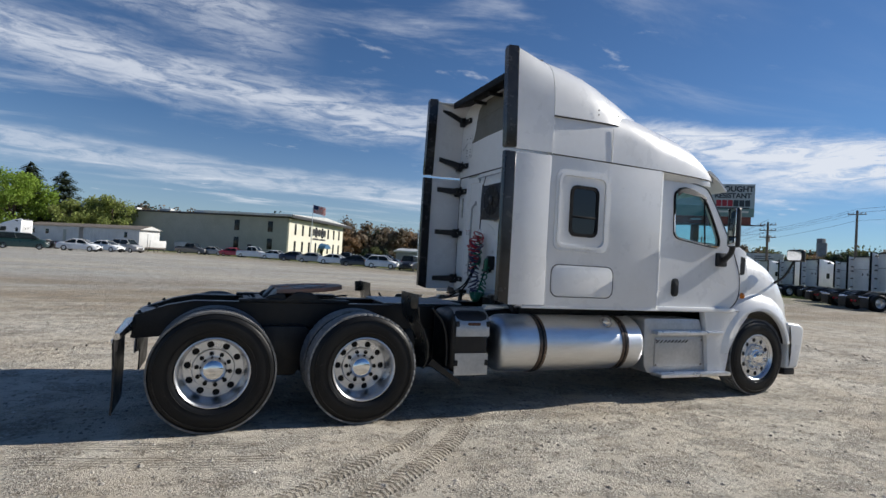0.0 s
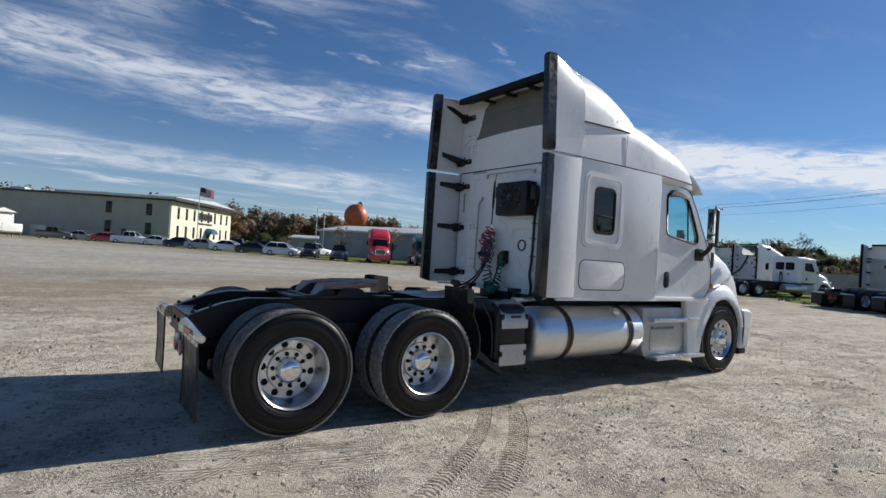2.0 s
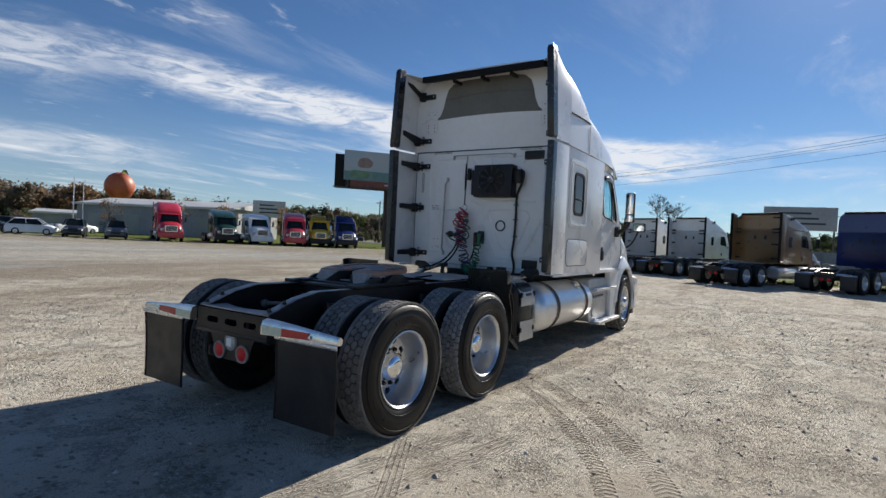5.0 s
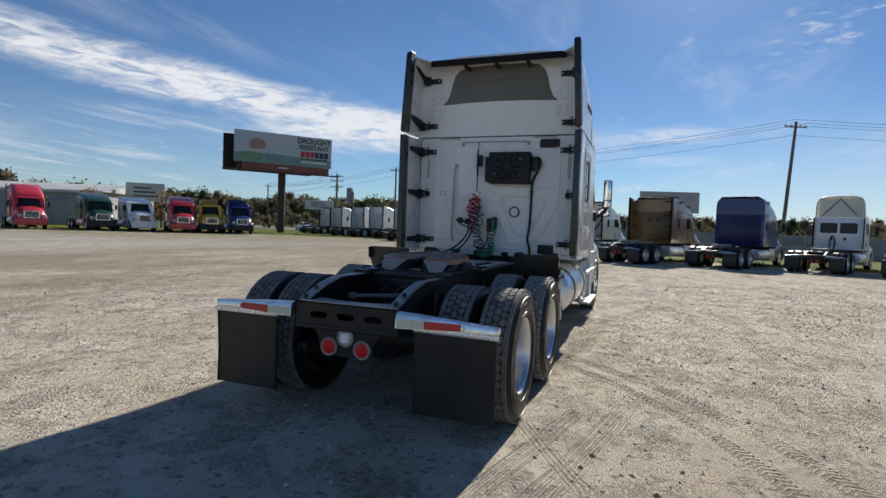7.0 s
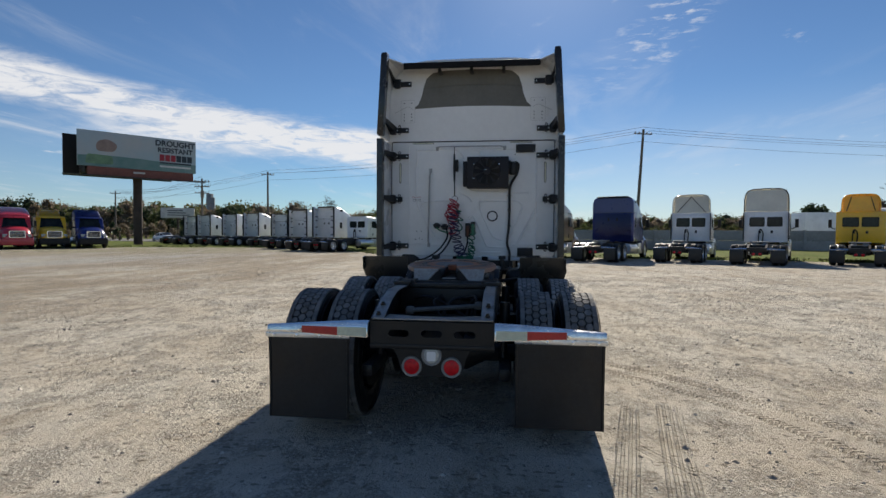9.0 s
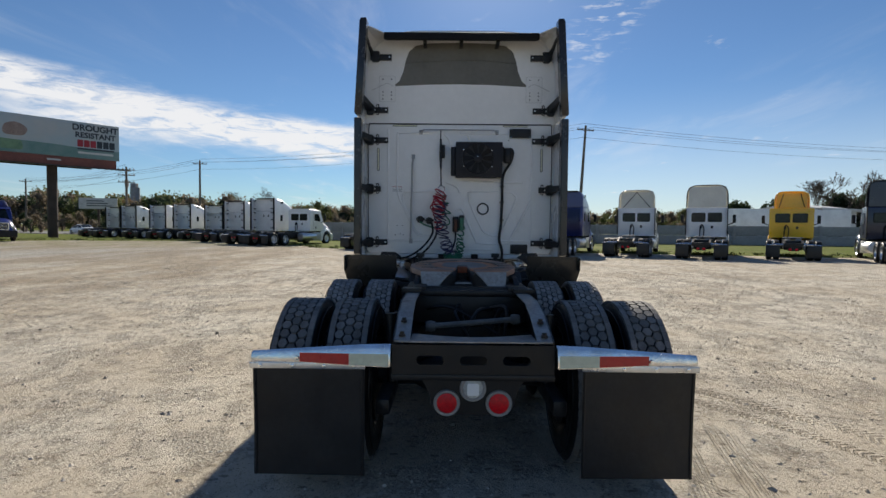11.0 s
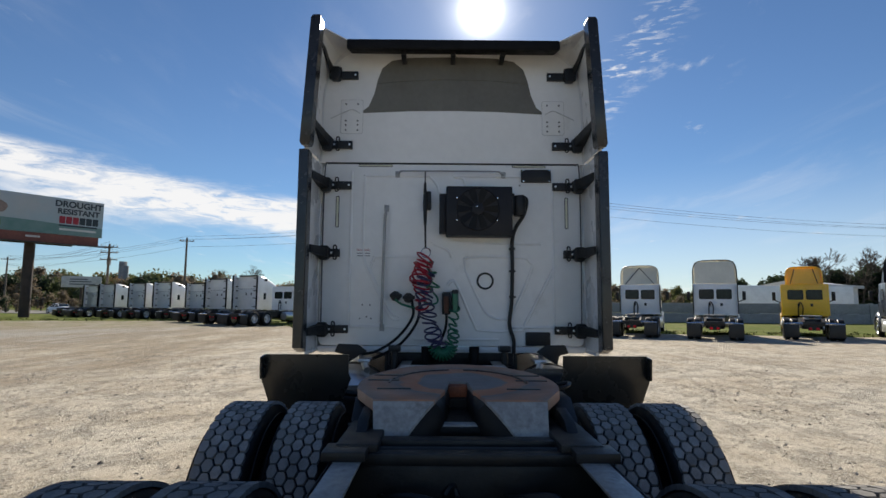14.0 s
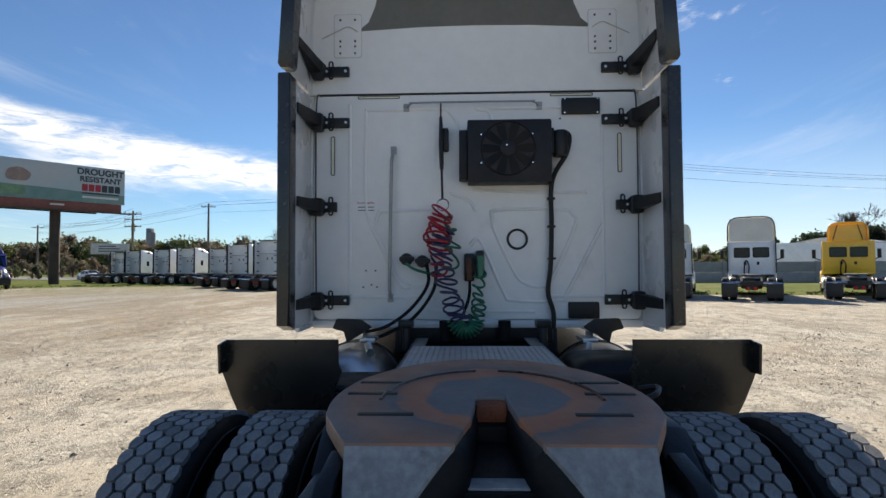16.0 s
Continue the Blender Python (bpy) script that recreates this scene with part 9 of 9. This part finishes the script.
def car_wheel():
    if not CAR_BITS:
        bm = B()
        lathe(bm, [(0.20, -0.08), (0.22, -0.105), (0.29, -0.11), (0.325, -0.09), (0.33, 0), (0.325, 0.09), (0.29, 0.11), (0.20, 0.10)], 24)
        CAR_BITS["tyre"] = finish(bm, "tyre", M["tyre"], 50)
        bm = B()
        lathe(bm, [(0.215, -0.09), (0.20, -0.10), (0.19, -0.06), (0.06, -0.07), (0.05, -0.09), (0, -0.095)], 20)
        CAR_BITS["rim"] = finish(bm, "wheel", M["alu"], 40)


def car(kind, colour, x, y, heading, label):
    car_wheel()
    hb, hr, ff, rf, rr, rg, bt, L = SHAPES[kind]
    b = thing(kind if kind in ("pickup", "van") else "car", label, "car", Matrix.Translation((x, y, 0)) @ Matrix.Rotation(radians(heading), 4, "Z"), "cars at the edge of the lot")
    P = CARP[colour]
    h = L / 2
    w = 0.90
    bm = B()

    def ring(xx, zb, zt, ww, n=4.0):
        return [(xx, yy, zz) for xx, yy, zz in roof_ring(xx, ww, zt, n, zb, K=14)]

    st = [(-h, 0.45, bt - 0.22, 0.72), (-h + 0.10, 0.30, bt - 0.06, 0.84), (-h + 0.5, 0.26, bt, w), (rg, 0.24, bt + 0.02, w), (0, 0.24, hb + 0.10, w), (ff, 0.24, hb + 0.04, w), (ff + 0.5, 0.25, hb - 0.02, 0.88), (h - 0.35, 0.27, hb - 0.16, 0.84), (h - 0.08, 0.32, hb - 0.30, 0.74), (h, 0.42, hb - 0.42, 0.62)]
    loft(bm, [ring(*s[:1], s[1], s[2], s[3], 5) for s in st], (True, True), False)
    part("body", bm, P, b, angle=50)
    base = hb + 0.03
    bm = B()
    rows = [[(xx, s * yy, zz) for xx, yy, zz, s in ((ff, 0.78, base, -1), (rf, 0.62, hr - 0.05, -1), (rf - 0.1, 0.50, hr, -1), (rf - 0.1, 0.50, hr, 1), (rf, 0.62, hr - 0.05, 1), (ff, 0.78, base, 1))],
            [(xx, s * yy, zz) for xx, yy, zz, s in ((rg, 0.78, base, -1), (rr, 0.62, hr - 0.05, -1), (rr + 0.1, 0.50, hr, -1), (rr + 0.1, 0.50, hr, 1), (rr, 0.62, hr - 0.05, 1), (rg, 0.78, base, 1))]]
    loft(bm, rows, (True, True))
    part("glasshouse", bm, M["glass_far"], b)
    bm = B()
    rows = [[(rf + 0.02, -0.62, hr - 0.045), (rf - 0.1, -0.50, hr + 0.012), (rf - 0.06, 0, hr + 0.03), (rf - 0.1, 0.50, hr + 0.012), (rf + 0.02, 0.62, hr - 0.045)],
            [(rr - 0.02, -0.62, hr - 0.045), (rr + 0.1, -0.50, hr + 0.012), (rr + 0.06, 0, hr + 0.03), (rr + 0.1, 0.50, hr + 0.012), (rr - 0.02, 0.62, hr - 0.045)]]
    sheet(bm, rows, (0, 0, 0.02))
    part("roof", bm, P, b)
    for s in (-1, 1):
        for pa, pb in (((ff, 0.785, base), (rf, 0.625, hr - 0.04)), ((rg, 0.785, base), (rr, 0.625, hr - 0.04)), (((ff + rg) / 2, 0.785, base), ((rf + rr) / 2, 0.625, hr - 0.04))):
            bm = B()
            tube(bm, [(pa[0], s * pa[1], pa[2]), (pb[0], s * pb[1], pb[2])], 0.035, 6)
            part("pillar", bm, P, b)
        for xx in (-h + 0.95, h - 0.90):
            r = part("wheel", CAR_BITS["rim"], None, b, "", Matrix.Translation((xx, s * 0.82, 0.325)) @ (Matrix() if s < 0 else Matrix.Rotation(math.pi, 4, "Z")))
            part("tyre", CAR_BITS["tyre"], None, r)
        bm = B()
        box(bm, (h - 0.22, min(s * 0.42, s * 0.72), hb - 0.36), (h - 0.03, max(s * 0.42, s * 0.72), hb - 0.22), 0.03)
        part("headlamp", bm, M["white_lens"], b)
        bm = B()
        box(bm, (-h - 0.005, min(s * 0.45, s * 0.74), bt - 0.36), (-h + 0.12, max(s * 0.45, s * 0.74), bt - 0.18), 0.02)
        part("tail_lamp", bm, M["red_lens"], b)
        bm = B()
        box(bm, (ff - 0.25, min(s * 0.86, s * 1.02), hb + 0.02), (ff - 0.13, max(s * 0.86, s * 1.02), hb + 0.14), 0.03)
        part("mirror", bm, P, b)
    bm = B()
    box(bm, (h - 0.10, -0.40, hb - 0.62), (h + 0.01, 0.40, hb - 0.42), 0.03)
    part("grille", bm, M["plastic"], b)
    bm = B()
    box(bm, (-h + 0.3, -0.78, 0.20), (h - 0.3, 0.78, 0.34), 0.03)
    part("underbody", bm, M["plastic"], b)
    if kind == "pickup":
        bm = B()
        box(bm, (-h + 0.15, -0.72, bt - 0.02), (rg - 0.1, 0.72, bt + 0.012), 0.01)
        part("bed", bm, M["plastic"], b)
    return b


row = [("pickup", "grey", -4.0, 96, "grey pickup parked at the edge of the lot"), ("sedan", "silver", -0.6, 95, "silver saloon parked in a row"), ("sedan", "red", 2.6, 92.5, "dark red saloon parked in a row"),
       ("pickup", "white", 5.6, 88.5, "white pickup parked in a row"), ("sedan", "white", 8.6, 83, "white saloon parked in a row"), ("sedan", "navy", 11.0, 78, "dark blue saloon parked in a row"),
       ("sedan", "silver", 13.0, 73.4, "silver saloon parked in a row"), ("sedan", "white", 15.3, 69, "white saloon parked in a row"), ("sedan", "black", 17.6, 65, "black saloon parked in a row"),
       ("hatch", "white", 19.8, 60.8, "white hatchback parked in a row"), ("suv", "black", 21.8, 56.4, "black estate car parked in a row"), ("suv", "grey", 23.6, 52.0, "dark grey sport utility car in a row")]
for kind, col, x, y, lab in row:
    car(kind, col, x, y, -32 if kind != "suv" else -118, lab)
car("van", "green", -20.5, 68.5, 12, "dark green minivan beside the mobile office")
car("sedan", "white", -15.6, 72, -12, "white saloon beside the mobile office")
car("sedan", "white", -13.6, 76.5, -30, "white saloon beside the mobile office")
car("suv", "silver", -11.6, 80, -40, "silver sport utility car by the mobile office")
car("pickup", "black", 22, 92, 150, "black pickup near the office building")
car("van", "black", 29, 90, -30, "black van near the sheds")
car("suv", "black", 26, 91, 160, "black sport utility car near the sheds")
car("pickup", "white", 29, 74, 10, "white pickup on the grass by the sheds")
car("sedan", "white", 78, 56, 60, "white saloon on the highway")
car("sedan", "black", 92, 82, 60, "dark saloon on the highway")
tractor("sleeper_tractor", "white sleeper tractor beside the mobile office", Matrix.Translation((-20.2, 79.8, 0)) @ Matrix.Rotation(radians(165), 4, "Z"), "white", top=3.7, ext=False)

# ---- trees ----
def leafmat(name, c1, c2):
    """Foliage that also lets light through from behind."""
    mat = surf(name, c1, c2, 0.35, 0.75, 0, 0, 10, fine=0.3, island=0.35)
    nt = mat.node_tree
    p = nt.nodes["Principled BSDF"]
    out = nt.nodes["Material Output"]
    tr, mx = nt.nodes.new("ShaderNodeBsdfTranslucent"), nt.nodes.new("ShaderNodeMixShader")
    mx.inputs[0].default_value = 0.45
    nt.links.new(p.inputs["Base Color"].links[0].from_socket, tr.inputs["Color"])
    nt.links.new(p.outputs[0], mx.inputs[1])
    nt.links.new(tr.outputs[0], mx.inputs[2])
    nt.links.new(mx.outputs[0], out.inputs[0])
    return mat


M["leaf_spring"] = leafmat("spring_leaves", (0.27, 0.38, 0.05), (0.19, 0.30, 0.045))
M["leaf_dark"] = leafmat("conifer_needles", (0.028, 0.05, 0.024), (0.045, 0.065, 0.032))
M["leaf_olive"] = leafmat("olive_leaves", (0.10, 0.125, 0.04), (0.14, 0.145, 0.06))
M["leaf_brown"] = leafmat("budding_twigs", (0.23, 0.18, 0.125), (0.17, 0.14, 0.10))
M["leaf_rust"] = leafmat("rusty_twigs", (0.30, 0.18, 0.085), (0.22, 0.14, 0.075))
M["leaf_light"] = leafmat("pale_olive_leaves", (0.32, 0.37, 0.10), (0.25, 0.30, 0.09))
M["bark"] = surf("bark", (0.085, 0.065, 0.05), (0.055, 0.045, 0.035), 2, 0.95, 0, 0.6, 20, fine=0.3)


def leaf_cloud(rnd, blobs, per, size, flat=0.8):
    """Many small leaf clumps scattered in the outer part of a set of blobs (centre, radius)."""
    v, f = [], []
    for (cx, cy, cz), R in blobs:
        for k in range(per):
            d = Vector((rnd.gauss(0, 1), rnd.gauss(0, 1), rnd.gauss(0, 1) * flat)).normalized() * R * (rnd.random() ** 0.4) * rnd.uniform(0.75, 1.12)
            p = Vector((cx, cy, cz)) + d
            s = size * rnd.uniform(0.6, 1.4)
            a = Vector((rnd.gauss(0, 1), rnd.gauss(0, 1), rnd.gauss(0, 1))).normalized()
            u = a.orthogonal().normalized()
            w = a.cross(u)
            o = len(v)
            v += [tuple(p + u * s), tuple(p + w * s * 0.7 + a * s * 0.3), tuple(p - u * s), tuple(p - w * s * 0.7 + a * s * 0.2)]
            f.append((o, o + 1, o + 2, o + 3))
    return v, f


def mesh_of(name, v, f, mat):
    me = bpy.data.meshes.new(name)
    me.from_pydata(v, [], f)
    me.materials.append(mat)
    return me


def broad_tree(x, y, h, spread, leaf, label, seed, per=70, nb=26, size=0.28):
    rnd = random.Random(seed)
    b = thing("tree", label, "tree", Matrix.Translation((x, y, 0)))
    bm = B()
    tube(bm, [(0, 0, -0.2), (0.05, 0, h * 0.25), (0.1, 0.1, h * 0.55), (0.0, 0.1, h * 0.85)], [h * 0.028, h * 0.022, h * 0.014, h * 0.004], 10)
    blobs = []
    for k in range(nb):
        a = rnd.uniform(0, 6.28)
        t = rnd.uniform(0.28, 0.97)
        reach = spread * math.sin(math.pi * min(1, (t - 0.12) / 0.95)) * rnd.uniform(0.35, 0.95)
        c = (reach * math.cos(a), reach * math.sin(a), h * t)
        blobs.append((c, spread * rnd.uniform(0.22, 0.40)))
        tube(bm, [(0.05, 0.05, h * max(0.2, t - 0.22)), (c[0] * 0.5, c[1] * 0.5, h * (t - 0.06)), c], [h * 0.008, h * 0.005, h * 0.002], 5)
    part("trunk", bm, M["bark"], b)
    v, f = leaf_cloud(rnd, blobs, per, size)
    part("crown", mesh_of("crown", v, f, M[leaf]), None, b)


def conifer(x, y, h, r, seed, label="dark conifer behind the mobile office"):
    rnd = random.Random(seed)
    b = thing("conifer", label, "tree", Matrix.Translation((x, y, 0)))
    bm = B()
    tube(bm, [(0, 0, -0.2), (0, 0, h)], [h * 0.022, 0.02], 8)
    part("trunk", bm, M["bark"], b)
    v, f = [], []
    for k in range(5200):
        t = 1 - rnd.random() ** 0.62
        z = h * (0.08 + 0.92 * t)
        rad = r * (1 - t) ** 0.45 * rnd.uniform(0.35, 1.1) * (0.8 + 0.25 * math.sin(z * 4.0))
        a = rnd.uniform(0, 6.28)
        p = Vector((rad * math.cos(a), rad * math.sin(a), z - 0.25 * rad))
        d = Vector((math.cos(a), math.sin(a), -0.35)).normalized()
        w = Vector((-math.sin(a), math.cos(a), 0))
        s = rnd.uniform(0.4, 0.8)
        o = len(v)
        v += [tuple(p - d * s), tuple(p + w * s * 0.35), tuple(p + d * s), tuple(p - w * s * 0.35)]
        f.append((o, o + 1, o + 2, o + 3))
    part("crown", mesh_of("crown", v, f, M["leaf_dark"]), None, b)


def bare_tree(x, y, h, seed, label="bare spring tree beyond the wall"):
    rnd = random.Random(seed)
    b = thing("bare_tree", label, "tree", Matrix.Translation((x, y, 0)))
    bm = B()

    def grow(p, d, L, r, depth):
        q = p + d * L
        m = (p + q) / 2 + Vector((rnd.uniform(-1, 1), rnd.uniform(-1, 1), 0)) * L * 0.06
        tube(bm, [p, m, q], [r, r * 0.85, r * 0.65], 6 if depth < 2 else 4, caps=False)
        if depth >= 6:
            return
        for k in range(3):
            e = (d + Vector((rnd.gauss(0, 0.5), rnd.gauss(0, 0.5), rnd.gauss(0.12, 0.3)))).normalized()
            grow(q, e, L * rnd.uniform(0.62, 0.82), max(r * 0.55, 0.022), depth + 1)

    grow(Vector((0, 0, -0.2)), Vector((0, 0, 1)), h * 0.28, h * 0.018, 0)
    part("branch_crown", bm, M["bark"], b)


broad_tree(-38, 126, 14.0, 6.5, "leaf_spring", "bright green spring tree behind the mobile office", 1, 330, 36, 0.22)
broad_tree(-46, 128, 13.0, 6.5, "leaf_spring", "bright green spring tree behind the mobile office", 2, 320, 34, 0.22)
broad_tree(-55, 126, 14.0, 7.0, "leaf_spring", "bright green spring tree behind the mobile office", 12, 300, 34, 0.23)
conifer(-37, 131, 17.0, 6.5, 3)
conifer(-46, 137, 17.5, 5.5, 4)
conifer(-31.5, 133, 16.0, 6.5, 5)
broad_tree(-24, 128, 10.0, 5.0, "leaf_light", "olive green tree behind the mobile office", 6, 260, 30, 0.2)
broad_tree(-21, 126, 10.3, 5.2, "leaf_light", "olive green tree behind the mobile office", 7, 260, 30, 0.2)
broad_tree(-28, 124, 9.0, 4.0, "leaf_light", "olive green tree behind the mobile office", 8, 240, 26, 0.2)
for k, (x, y, h) in enumerate(((80, -56, 10.0), (78, -58.5, 10.8), (76, -61, 10.4), (73, -63.5, 10.6))):
    bare_tree(x, y, h, 21 + k)
for k, (x, y, h) in enumerate(((88, -58, 6.6), (84, -63, 6.8), (92, -52, 5.6), (80, -67, 7.2))):
    broad_tree(x, y, h, 4.2, "leaf_dark", "dark evergreen tree beyond the wall", 60 + k, 300, 26, 0.26)
bare_tree(110, 42, 11, 24, "bare tree beside the highway")
bare_tree(88, 12, 11, 25, "bare tree beside the highway")
for k, (x, y) in enumerate(((44, 64), (49, 58), (36, 80), (41, 71))):
    broad_tree(x, y, 5.0, 2.0, "leaf_rust", "small budding tree in front of the shed", 30 + k, 26, 16, 0.12)


def lump(rnd, v, f, c, R):
    """A ragged twiggy heart of a crown, so that the far belt closes."""
    o = len(v)
    v.append((c[0], c[1], c[2] + R * rnd.uniform(0.8, 1.15)))
    for ring, (zz, rr) in enumerate(((0.55, 0.75), (0.0, 1.0), (-0.6, 0.8))):
        for k in range(7):
            a = 2 * math.pi * (k + 0.5 * ring) / 7
            q = R * rr * rnd.uniform(0.65, 1.2)
            v.append((c[0] + q * math.cos(a), c[1] + q * math.sin(a), c[2] + R * (zz + rnd.uniform(-0.2, 0.2))))
    for k in range(7):
        n = (k + 1) % 7
        f.append((o, o + 1 + k, o + 1 + n))
        for ring in (0, 1):
            p, q = o + 1 + 7 * ring, o + 8 + 7 * ring
            f += [(p + k, q + k, p + n), (p + n, q + k, q + n)]


def far_woods(name, label, rows, seed, mats):
    """Woods far beyond the lot: many crowns along a belt (bearing from, to, distance, height, count)."""
    rnd = random.Random(seed)
    out = {k: ([], []) for k in mats}
    trunks = B()
    for b0, b1, dist, h0, n in rows:
        for k in range(n):
            a = radians(b0 + (b1 - b0) * (k + rnd.random()) / n)
            d = dist * rnd.uniform(0.9, 1.15)
            h = h0 * rnd.uniform(0.75, 1.12)
            x, y = d * math.cos(a), d * math.sin(a)
            r = h * rnd.uniform(0.28, 0.44)
            blobs = [((x + rnd.uniform(-r, r), y + rnd.uniform(-r, r), h * t), r * rnd.uniform(0.5, 0.85)) for t in (0.25, 0.45, 0.6, 0.72, 0.85)]
            v, f = out[rnd.choices(list(mats), list(mats.values()))[0]]
            nv, nf = leaf_cloud(rnd, blobs, 150, 0.034 * h)
            o = len(v)
            v += nv
            f += [tuple(o + i for i in q) for q in nf]
            for c, R in blobs:
                lump(rnd, v, f, c, R * 0.55)
            tube(trunks, [(x, y, -0.5), (x, y, h * 0.8)], [0.16, 0.05], 4, caps=False)
    for k, (v, f) in out.items():
        tagged(new(name, mesh_of(name, v, f, M[k])), label, "woods", kind="stuff")
    tagged(new("woodland_trunks", finish(trunks, "woodland_trunks", M["bark"])), "trunks of the far woods", "woods", kind="stuff")


far_woods("far_woods", "mixed budding woods along the skyline", [(62, 38, 240, 11.5, 120), (38, 8, 235, 10.5, 140), (38, 20, 275, 14, 50), (8, -38, 205, 8.2, 150), (-38, -70, 185, 10.5, 80)], 5,
          {"leaf_brown": 4, "leaf_olive": 4, "leaf_dark": 5, "leaf_rust": 0.3})
far_woods("low_scrub", "low scrub beyond the highway", [(75, -60, 170, 4.5, 200), (45, 5, 115, 2.5, 50)], 9, {"leaf_olive": 3, "leaf_brown": 4, "leaf_dark": 1})
far_woods("budding_woods", "brown budding woods behind the office building", [(98, 60, 225, 13.5, 130)], 15, {"leaf_brown": 6, "leaf_rust": 4, "leaf_dark": 1.5})
